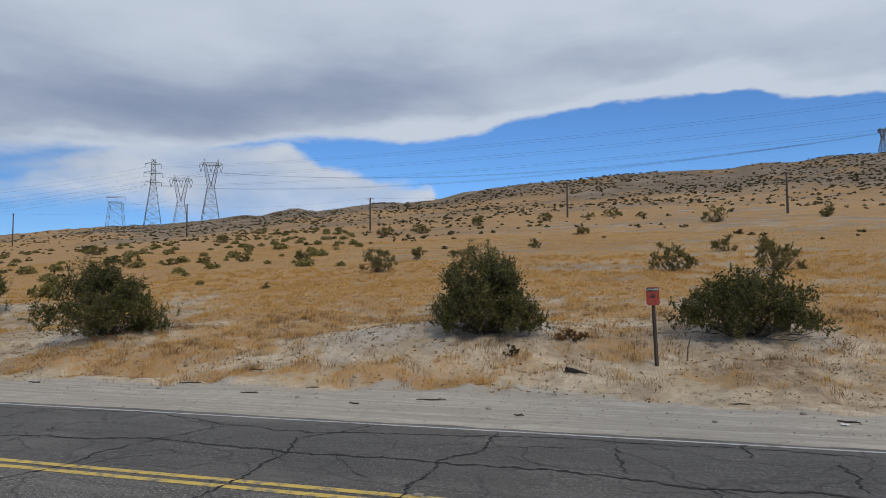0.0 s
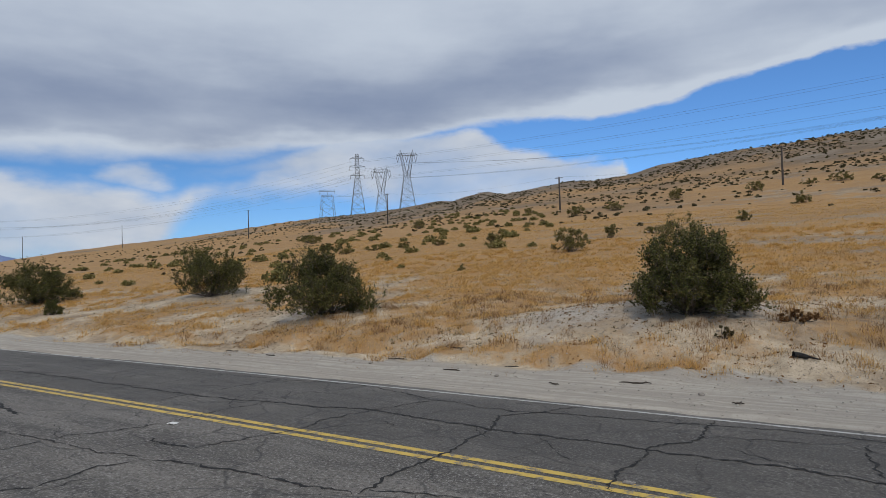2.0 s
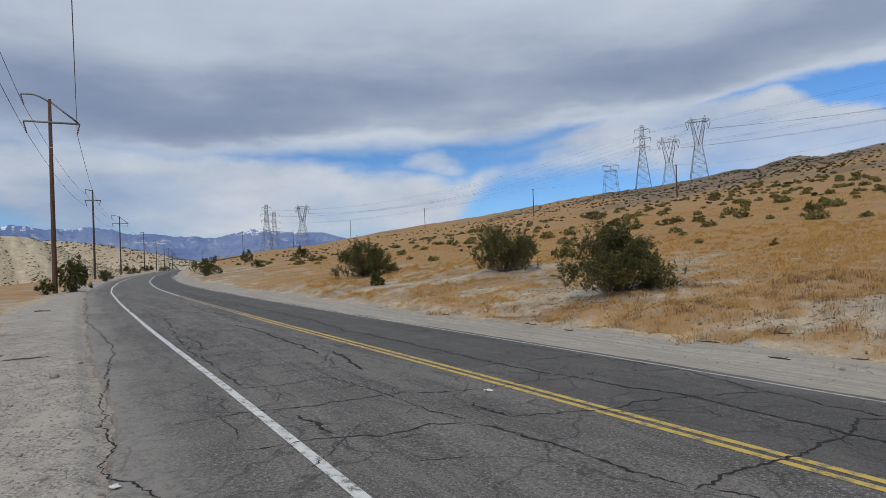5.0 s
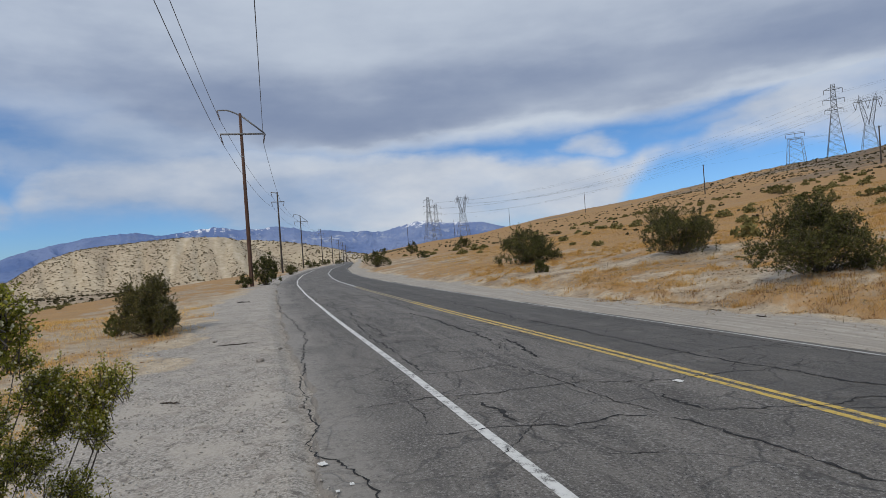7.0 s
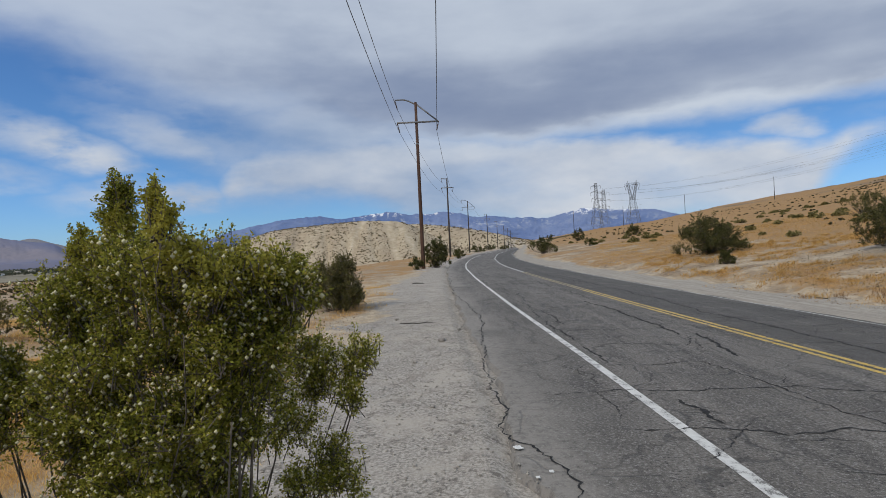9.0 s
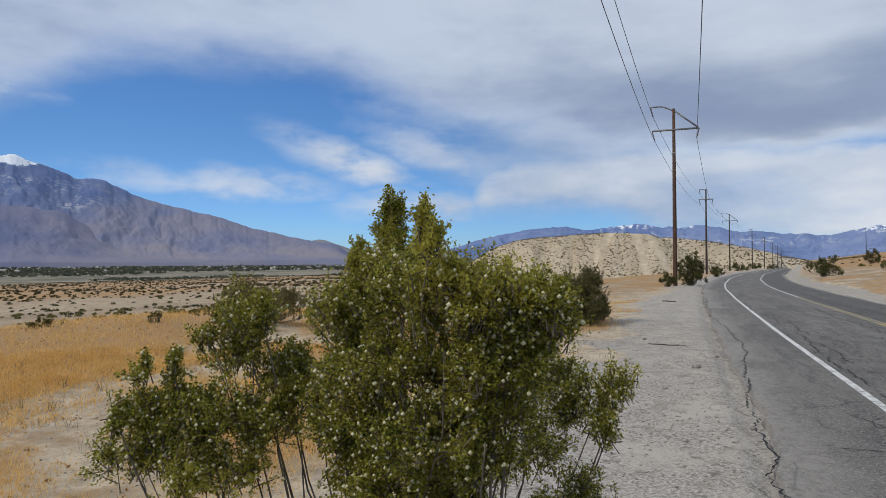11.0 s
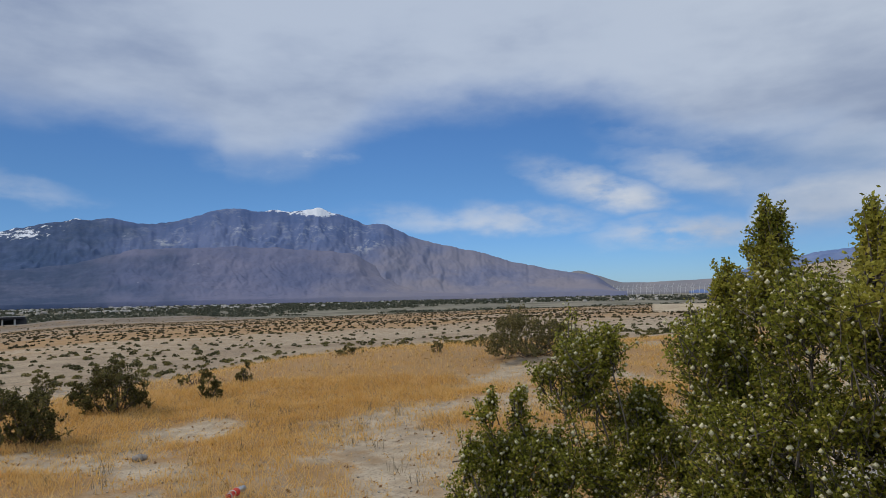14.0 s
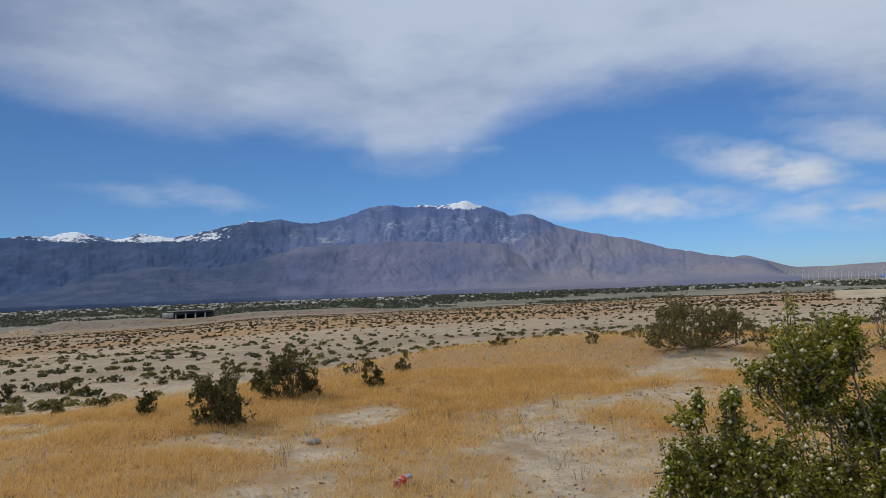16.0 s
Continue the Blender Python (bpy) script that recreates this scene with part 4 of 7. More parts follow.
def strip(geo, xs, u0, u1, lift, across=2):
    """A band along the road between the offsets u0 and u1 from its near edge line."""
    xs = np.asarray(xs, float)
    u0, u1 = np.broadcast_to(u0, xs.shape), np.broadcast_to(u1, xs.shape)
    k = np.linspace(0, 1, across)
    U = u0[:, None] + (u1 - u0)[:, None] * k
    X = np.repeat(xs[:, None], across, 1)
    geo_z = road_z(X, U) + lift
    i, j = np.meshgrid(np.arange(len(xs) - 1), np.arange(across - 1), indexing="ij")
    return geo.add(np.stack([X, near_line(X) + U, geo_z], -1), np.stack([i * across + j, (i + 1) * across + j, (i + 1) * across + j + 1, i * across + j + 1], -1).reshape(-1, 4))


along = np.r_[-np.geomspace(900, 60, 150), np.arange(-59.5, 60, 0.16), np.arange(60, 300, 4)]
ragged = lambda x, k: 0.10 * rough(x, x * 0 + k, 1.1, 4, 0.6) + 0.12 * rough(x, x * 0 + k, 6.0, 2)
geo = Geo()
strip(geo, along, -1.72 + ragged(along, 3.0), ROAD_WIDE + 0.16 + 0.6 * ragged(along, 11.0), 0.0, 25)
# the broken edges of the asphalt go down into the sand
for u_edge, k, out_by, wave in ((-1.72, 3.0, -0.05, 1.0), (ROAD_WIDE + 0.16, 11.0, 0.05, 0.6)):
    e = u_edge + wave * ragged(along, k)
    top = np.stack([along, near_line(along) + e, road_z(along, e)], -1)
    low = top + np.array([0, out_by, -0.09])
    i = np.arange(len(along) - 1)
    order = [i, i + len(along), i + 1 + len(along), i + 1] if out_by < 0 else [i, i + 1, i + 1 + len(along), i + len(along)]
    geo.add(np.r_[top, low], np.stack(order, -1))
lanes = np.concatenate(geo.v)
road = tagged(part("road", geo, ASPHALT), "old cracked grey asphalt two-lane road with worn lines", "road", kind="structure")

fill(road.data, "far_lane", step(lanes[:, 1] - near_line(lanes[:, 0]), 3.6, 4.1))
edge_u = lanes[:, 1] - near_line(lanes[:, 0]) + 0.25 * rough(lanes[:, 0], lanes[:, 1], 1.5, 3)
fill(road.data, "dusty", np.maximum(1 - step(edge_u, -1.7, -0.7), 0.8 * step(edge_u, ROAD_WIDE - 0.25, ROAD_WIDE + 0.2)))
line_x = np.r_[-np.geomspace(420, 60, 90), np.arange(-59.5, 70, 0.25)]
part("edge_line", strip(Geo(), line_x, -0.06, 0.07, 0.004), WHITE_LINE, road, "solid white edge line, chipped")
part("edge_line", strip(Geo(), line_x, ROAD_WIDE - 0.03, ROAD_WIDE + 0.04, 0.004), FADED_LINE, road, "thin faded white edge line")
yellow_x = np.arange(-27, 70, 0.25)
for u0 in (3.66, 3.86):
    part("centre_line", strip(Geo(), np.arange(-46, -26.9, 0.25), u0, u0 + 0.105, 0.004), DULL_YELLOW, road, "centre line worn to a dull ochre")
    part("centre_line", strip(Geo(), yellow_x, u0, u0 + 0.105, 0.004), YELLOW_LINE, road, "worn yellow centre line")
part("centre_line", strip(Geo(), line_x[line_x < -45.9], 3.70, 3.90, 0.004), FADED_LINE, road, "centre line bleached nearly white")

# ---------------------------------------------------------------- mountains


def mountain(name, label, mat, knots, r0, r1, foot, seed, snow_spots, spur=0.25, rocky=1.0, outcrops=(), fan=0.0, jagged=0.10):
    """A range whose crest stands at the given elevations over the azimuth, with spurs that run down towards the valley."""
    crest = table(knots)
    lo, hi = knots[0][0], knots[-1][0]
    az = np.arange(lo, hi, 0.09)
    s = np.linspace(0, 1.12, 72)
    A, S = np.meshgrid(az, s, indexing="ij")
    jag = jagged * rough(A, A * 0 + seed, 1.6, 4, 0.55) * np.clip(crest(A) / 3, 0.1, 1)
    E = crest(A) + jag
    r = r0 + (r1 - r0) * S
    bent = A + 3.0 * rough(A * 0.6, S * 4 + seed, 3.0, 3) + 2.5 * S * rough(A * 0.15, A * 0 + seed, 1.3, 2)
    lines = rough(bent, S * 3.0 + seed * 3, 5.5, 6, 0.58)
    ridge = 1 - np.abs(lines)
    lumps = rough(A * 1.3, S * 9 + seed, 1.5, 5, 0.6)
    fall = np.clip(S, 0, 1)
    prof = fall ** 1.05 + (spur * 0.55 * (ridge - 0.66) + 0.03 * lumps) * np.sin(np.pi * fall) ** 0.7
    el = foot + (E - foot) * np.clip(prof, 0, 1.0)
    el = np.where(S > 1, E - (S - 1) * 14, el)
    Z = EYE_Z + r * np.tan(np.radians(el))
    Z = np.where(S < 0.001, -26.0, Z)
    X, Y = EYE_X - r * np.sin(np.radians(A)), EYE_Y + r * np.cos(np.radians(A))
    na, nr = A.shape
    i, j = np.meshgrid(np.arange(na - 1), np.arange(nr - 1), indexing="ij")
    g = Geo().add(np.stack([X, Y, Z], -1), np.stack([i * nr + j, (i + 1) * nr + j, (i + 1) * nr + j + 1, i * nr + j + 1], -1).reshape(-1, 4))
    ob = tagged(new(name, g.mesh(name, mat, True)), label, "mountain", kind="structure")
    snow = 0 * A
    for a, wide, e0, most in snow_spots:
        snow = np.maximum(snow, np.exp(-((A - a) / wide) ** 4) * step(el, e0, e0 + 0.5) * most)
    fill(ob.data, "snow", snow.ravel())
    rock = 0.30 * rocky * step(el, 2.8, 5.5)
    for a, e, wide, high in outcrops:
        rock = np.maximum(rock, np.exp(-((A - a) / wide) ** 2 - ((el - e) / high) ** 2))
    fill(ob.data, "rock", rock.ravel())
    # first term: fans at the foot; second: haze tint on the slopes above
    fill(ob.data, "fan", (np.maximum(step(-el + 0.5 * rough(A, el * 2, 2.0, 3), -2.6, -0.8), 0.8 * step(-el + 0.9 * rough(A, el * 2, 2.0, 3), -6.6, -3.4)) * step(-A + 2 * rough(A, el * 3, 2.0, 3), -150, -138) * fan).ravel())
    # where the cloud shadow is coloured in: azimuths past about 154
    fill(ob.data, "forest", (step(A + 4 * rough(A, el * 3, 3.0, 3), 154, 170) * 0.8).ravel())
    return ob


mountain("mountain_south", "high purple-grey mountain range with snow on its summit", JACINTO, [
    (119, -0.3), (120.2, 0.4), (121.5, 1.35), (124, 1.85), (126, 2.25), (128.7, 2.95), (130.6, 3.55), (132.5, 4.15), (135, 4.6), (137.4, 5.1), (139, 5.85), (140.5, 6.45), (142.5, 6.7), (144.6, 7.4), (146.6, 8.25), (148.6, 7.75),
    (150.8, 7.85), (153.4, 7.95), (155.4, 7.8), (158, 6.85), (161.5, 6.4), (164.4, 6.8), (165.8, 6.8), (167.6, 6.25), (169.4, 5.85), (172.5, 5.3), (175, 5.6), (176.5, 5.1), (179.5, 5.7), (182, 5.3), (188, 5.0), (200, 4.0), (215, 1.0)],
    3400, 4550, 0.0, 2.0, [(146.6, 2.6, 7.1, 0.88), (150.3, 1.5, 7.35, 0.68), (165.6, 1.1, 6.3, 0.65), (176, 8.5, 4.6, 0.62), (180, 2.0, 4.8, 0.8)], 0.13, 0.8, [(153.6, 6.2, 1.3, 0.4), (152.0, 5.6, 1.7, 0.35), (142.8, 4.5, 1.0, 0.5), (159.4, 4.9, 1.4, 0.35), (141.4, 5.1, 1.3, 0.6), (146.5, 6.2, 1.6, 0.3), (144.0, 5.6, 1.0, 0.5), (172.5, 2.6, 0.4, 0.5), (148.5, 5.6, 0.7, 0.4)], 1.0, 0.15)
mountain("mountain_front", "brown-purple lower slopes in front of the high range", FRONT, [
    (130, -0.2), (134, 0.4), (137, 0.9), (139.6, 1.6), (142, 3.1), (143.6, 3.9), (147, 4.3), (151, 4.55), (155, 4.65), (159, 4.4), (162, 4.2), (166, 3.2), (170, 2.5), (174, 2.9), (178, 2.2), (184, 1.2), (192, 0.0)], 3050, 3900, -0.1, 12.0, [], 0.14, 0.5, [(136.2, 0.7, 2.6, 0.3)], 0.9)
mountain("mountain_west", "distant mountains tinted haze-blue, dusted with snow", WEST, [
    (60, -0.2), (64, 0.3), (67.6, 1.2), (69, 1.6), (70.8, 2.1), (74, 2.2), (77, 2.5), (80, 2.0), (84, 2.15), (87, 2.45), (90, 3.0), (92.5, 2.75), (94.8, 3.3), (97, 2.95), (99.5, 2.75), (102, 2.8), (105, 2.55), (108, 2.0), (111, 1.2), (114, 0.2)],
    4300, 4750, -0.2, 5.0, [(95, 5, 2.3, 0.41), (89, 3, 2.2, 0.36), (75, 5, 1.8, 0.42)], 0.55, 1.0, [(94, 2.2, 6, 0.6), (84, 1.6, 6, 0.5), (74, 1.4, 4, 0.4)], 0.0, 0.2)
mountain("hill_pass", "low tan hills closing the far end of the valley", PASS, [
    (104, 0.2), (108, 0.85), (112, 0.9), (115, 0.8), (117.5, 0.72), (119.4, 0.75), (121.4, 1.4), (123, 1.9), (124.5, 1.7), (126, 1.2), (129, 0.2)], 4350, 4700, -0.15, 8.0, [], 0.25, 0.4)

# ---------------------------------------------------------------- bushes


def bush_geometry(seed, wide, high, stems, twigs, leaves, leaf, thick=0.02, open_low=0.5, deep=0.85):
    """Stems that fan out of one root to a crown of uneven lobes; each lobe is a heap of small upright leafy sprays. Returns wood and foliage."""
    rng = np.random.default_rng(seed)
    count = int(np.clip(12 + 4.0 * wide * high + 0.15 * stems, 12, 46))
    n = np.arange(count)
    a = 2.39996 * n + rng.uniform(-0.35, 0.35, count)
    f = ((n + 0.4) / count) ** 0.42
    lobe = high * rng.uniform(0.12, 0.25, count) * (1.1 - 0.2 * f)
    wide_lobe = lobe * np.clip(0.8 * wide / (1.4 * high), 0.85, 1.5)
    out = f * (0.5 * wide - 0.75 * wide_lobe)
    top = high * np.sqrt(np.clip(1.0 - 0.92 * f ** 2.6, 0.08, 1)) * rng.uniform(0.62, 1.1, count)
    mid = np.stack([np.cos(a) * out, np.sin(a) * out * deep, np.maximum(top - lobe, 0.75 * lobe)], -1)
    wood = Geo()
    for m in mid[np.arange(max(count, stems)) % count][:max(count, stems // 2)]:
        base = np.array([rng.normal(0, 0.035 * wide), rng.normal(0, 0.035 * wide), -0.06])
        end = m + rng.normal(0, 0.05 * high, 3)
        k = np.linspace(0, 1, 6)[:, None]
        bow = base + (end - base) * np.array([0.66, 0.66, 0.40])
        line = (1 - k) ** 2 * base + 2 * k * (1 - k) * bow + k * k * end
        line[1:-1] += rng.normal(0, 0.016 * high, (4, 3))
        wood.tube(line, thick * (1 - 0.75 * k[:, 0]) * rng.uniform(0.6, 1.1), 4)
    tufts = max(count * 5, leaves // 55)
    pick = rng.choice(count, tufts, p=wide_lobe ** 2 / np.sum(wide_lobe ** 2))
    d = rng.normal(size=(tufts, 3))
    d /= np.linalg.norm(d, axis=1, keepdims=True)
    half = np.stack([wide_lobe, wide_lobe, lobe], -1)[pick]
    heart = mid[pick] + d * half * (rng.uniform(0, 1, tufts) ** 0.38)[:, None] * 0.88
    group = heart[rng.integers(0, tufts, max(8, tufts // 4))]
    near = group[rng.integers(0, len(group), tufts)]
    heart = near + rng.normal(0, 1, (tufts, 3)) * 0.30 * half
    # a looser filling below and between the lobes
    core = rng.random(tufts) < 0.14
    heart[core] *= rng.uniform(0.15, 0.9, (core.sum(), 1))
    heart[:, 2] = np.maximum(heart[:, 2], 0.05 * high * rng.uniform(0.2, 1.6, tufts))
    keep = heart[:, 2] > open_low * 0.2 * high * rng.uniform(0, 1, tufts) ** 2
    heart, d, half = heart[keep], d[keep], half[keep]
    per = 4
    way = np.repeat(0.45 * d, per, 0) + rng.normal(0, 0.42, (len(heart) * per, 3)) + np.array([0, 0, 0.7])
    way /= np.linalg.norm(way, axis=1, keepdims=True)
    start = np.repeat(heart, per, 0)
    length = rng.uniform(0.4, 0.9, len(start)) * np.repeat(half[:, 2], per)
    tip = start + way * length[:, None]
    some = rng.random(len(start)) < min(1.0, 26.0 * max(stems, 8) * twigs / (len(start) + 1) / 8)
    wood.rods((start - way * length[:, None] * 0.3)[some], tip[some], thick * 0.22, thick * 0.07)
    m = max(3, int(leaves / (len(start) + 1)))
    k = rng.uniform(0.0, 1.06, (len(start), m))
    spread = 0.05 * np.repeat(half[:, 2], per)[:, None, None]
    pos = start[:, None] + (tip - start)[:, None] * k[..., None] + rng.normal(0, 1, (len(start), m, 3)) * spread * (1.15 - 0.65 * k[..., None])
    pos = pos.reshape(-1, 3)
    pos = pos[pos[:, 2] > 0.015]
    return wood, Geo().cards(pos, leaf, rng, up=0.35)


def shrub(name, at, seed, wide, high, label, stems=22, twigs=12, leaves=5200, leaf=0.06, mat=LEAF_MID, group="desert shrubs", **more):
    wood, foliage = bush_geometry(seed, wide, high, stems, twigs, leaves, leaf, **more)
    ob = thing(name, (at[0], at[1], float(ground_z(at[0], at[1])) - 0.02), label, "bush", group)
    part("branchwork", wood, BARK, ob, "bare grey-brown branches")
    part("foliage", foliage, mat, ob)
    return ob


HERE = (EYE_X, EYE_Y, EYE_Z)
START, ROAD, BEND, END = (0.47, -0.17, 2.07), (-0.17, -0.1, 2.02), (-0.59, -0.56, 2.0), (-0.80, -1.24, 2.04)  # stands along the walk


def spot(az, r, stand=HERE):
    return stand[0] - r * math.sin(radians(az)), stand[1] + r * math.cos(radians(az))


REACH = np.geomspace(3.5, 900, 900)


def foot(az, el, stand=HERE):
    """How far off the ground first rises to the elevation el at the azimuth az."""
    x, y = spot(az, REACH, stand)
    seen = np.degrees(np.arctan2(ground_z(x, y) - stand[2], REACH))
    past = np.nonzero(seen >= el)[0]
    return float(REACH[past[0]]) if len(past) else float(REACH[np.argmax(seen)])


def row_of(stand, specs, seed, label, leaf_share=0.022, mat=LEAF_MID, grow=1.18):
    """Shrubs given by azimuth, elevation of the foot, width and height in degrees."""
    made = []
    for n, (az, el, wide, high) in enumerate(specs):
        r = min(foot(az, el, stand), 300)
        wd, hg = grow * r * radians(wide), 1.1 * r * radians(high)
        size = max(0.02, min(0.12, r * 0.0012 + 0.6 * leaf_share))
        count = int(np.clip(((8.0 if r < 75 else 4.6) * (0.62 if mat is LEAF_OLIVE else 1.0)) * wd * hg / (size * size), 500, 17000))
        made.append(shrub("creosote_bush", spot(az, r, stand), seed + n, wd, hg, label, 26, 12, count, size, mat, thick=0.012 + 0.004 * hg))
    return made

# the large bushes along the far side of the road
EARLY = (0.2, -0.2, 2.04)


def large(az, el, wide, high, seed, label, stems, twigs, leaves, leaf, mat=LEAF_MID, stand=EARLY):
    """A bush whose foot is seen at an azimuth and elevation, with its width and height in degrees."""
    r = foot(az, el, stand)
    return shrub("creosote_bush", spot(az, r + 0.25 * r * radians(wide), stand), seed, r * radians(wide) * 1.05, r * radians(high) * 1.03, label, stems, twigs, leaves, leaf, mat, open_low=0.0 if mat is LEAF_RUST or mat is LEAF_DOT else 0.5)


large(12.3, -5.2, 10.4, 7.2, 11, "dense dark green creosote bush on a pale sand mound", 60, 24, 62000, 0.034)
large(13.4, 1.0, 5.0, 3.0, 18, "olive creosote bush behind the dark bush on the mound", 30, 14, 9000, 0.045, LEAF_OLIVE)
large(-8.9, -5.5, 12.2, 5.6, 12, "broad dark green creosote bush with open grey branches", 56, 18, 46000, 0.034, LEAF_MID, START)
large(44.9, -4.35, 10.2, 6.0, 13, "wide olive green creosote bush beside pale sand", 54, 17, 46000, 0.038)
large(54.5, -2.3, 6.8, 4.2, 14, "rounded green creosote bush on a bare sandy bank", 46, 16, 36000, 0.042)
large(4.5, -5.35, 3.2, 0.95, 27, "low rust-brown dead weed beside the sand mound", 20, 10, 9000, 0.026, LEAF_RUST)
large(9.9, -6.9, 1.7, 0.8, 28, "small dark grey dead weed on the sand", 14, 8, 5000, 0.022, LEAF_DOT)
large(56.0, 0.5, 5.0, 1.8, 19, "olive creosote bush behind the rounded bush", 26, 12, 7000, 0.06, LEAF_OLIVE)
large(67.3, -2.15, 6.6, 3.1, 15, "low spreading green creosote bush on the slope", 56, 18, 42000, 0.05, LEAF_MID, ROAD)
large(66.25, -2.85, 1.75, 1.2, 16, "small round dark green bush by the road", 28, 12, 12000, 0.035, LEAF_MID, ROAD)
shrub("creosote_bush", spot(99.4, 21.5, BEND), 22, 2.3, 1.72, "green rounded creosote bush beside the sandy shoulder", 70, 22, 42000, 0.032, LEAF_SAGE)
shrub("creosote_bush", spot(101.9, 22.6, BEND), 25, 1.1, 0.9, "small green creosote bush beside a larger one", 16, 9, 6000, 0.035, LEAF_GREEN)
shrub("creosote_bush", spot(127.0, 19.0, END), 23, 3.8, 1.4, "sparse grey-green creosote bush in golden grass", 56, 18, 27000, 0.03, LEAF_OLIVE)
shrub("creosote_bush", spot(113.6, 22.0, END), 26, 1.6, 1.7, "thin grey-green creosote bush behind the near bush", 20, 10, 6000, 0.028, LEAF_FAR)

# shrubs told apart on the hillside and the flats: azimuth, elevation of the foot, width and height, in degrees
row_of(START, [(23.0, 0.95, 3.08, 2.07), (19.4, 2.06, 1.35, 1.14), (16.0, 2.3, 1.14, 0.73), (8.7, 2.99, 1.12, 0.87), (4.4, 4.17, 1.19, 0.81), (13.7, 5.12, 1.45, 0.88), (7.7, 5.43, 1.31, 0.77), (-3.0, 0.74, 3.57, 2.34),
        (-7.2, 2.39, 1.81, 1.42), (-6.7, 4.83, 2.18, 1.28), (-14.7, 4.85, 1.13, 0.93), (22.4, 4.15, 1.75, 0.93), (19.0, 4.45, 1.76, 0.78)], 100, "olive creosote bush on the golden hillside", mat=LEAF_OLIVE)
row_of(START, [(29.9, 1.74, 2.07, 1.37), (34.8, 1.89, 1.41, 0.64), (36.6, 3.5, 1.01, 0.73), (26.5, 4.55, 1.11, 0.51), (1.8, 5.66, 1.74, 0.65), (-11.2, 0.67, 3.82, 2.56), (40.8, 1.58, 1.74, 0.57), (43.5, 1.34, 1.91, 1.02),
        (38.1, 1.78, 1.0, 0.44), (46.2, 2.37, 1.82, 0.68), (32.9, -0.5, 0.72, 0.5), (-0.7, 5.57, 0.94, 0.4), (3.9, 5.63, 1.18, 0.4)], 130, "small olive bush in dry grass on the slope", mat=LEAF_OLIVE)
row_of(ROAD, [(80.9, -1.33, 2.72, 1.55), (77.6, -0.33, 1.32, 0.94), (76.7, -0.81, 1.24, 0.55), (72.8, -0.06, 1.58, 0.96), (44.3, 1.79, 1.92, 0.6), (46.4, 2.49, 1.67, 0.71)], 160, "dark green bush above the bend of the road")
row_of(BEND, [(90.4, -2.18, 2.6, 2.39), (92.2, -2.29, 1.45, 1.14), (88.3, -1.45, 1.35, 0.83), (86.7, -0.95, 1.55, 0.62), (85.4, -0.76, 1.24, 0.52), (84.1, -0.66, 0.93, 0.41)], 170, "green bush beside the line of poles")
row_of(END, [(168.7, -10.69, 4.37, 4.3), (162.8, -8.97, 4.8, 3.93), (165.6, -8.08, 2.0, 1.89), (155.6, -8.37, 2.15, 1.65), (174.5, -9.31, 1.86, 1.78), (177.6, -8.25, 1.36, 1.0), (180.6, -8.46, 1.2, 1.41), (178.9, -7.27, 1.4, 0.9),
        (182.2, -6.42, 1.52, 0.69), (180.3, -6.86, 1.51, 1.06), (183.8, -7.04, 0.97, 1.19)], 190, "dark olive bush on the pale flats", 0.012, LEAF_SAGE, 1.12)
row_of(END, [(156.6, -7.03, 3.88, 1.44), (152.8, -7.22, 1.86, 1.45), (167.9, -6.75, 2.88, 1.37), (135.7, -5.23, 1.57, 1.01), (143.9, -5.23, 3.6, 0.93), (171.4, -6.65, 2.66, 0.67), (177.6, -6.33, 2.4, 0.46)], 210, "low grey-green scrub at the edge of the grass", 0.015, LEAF_OLIVE, 0.9)


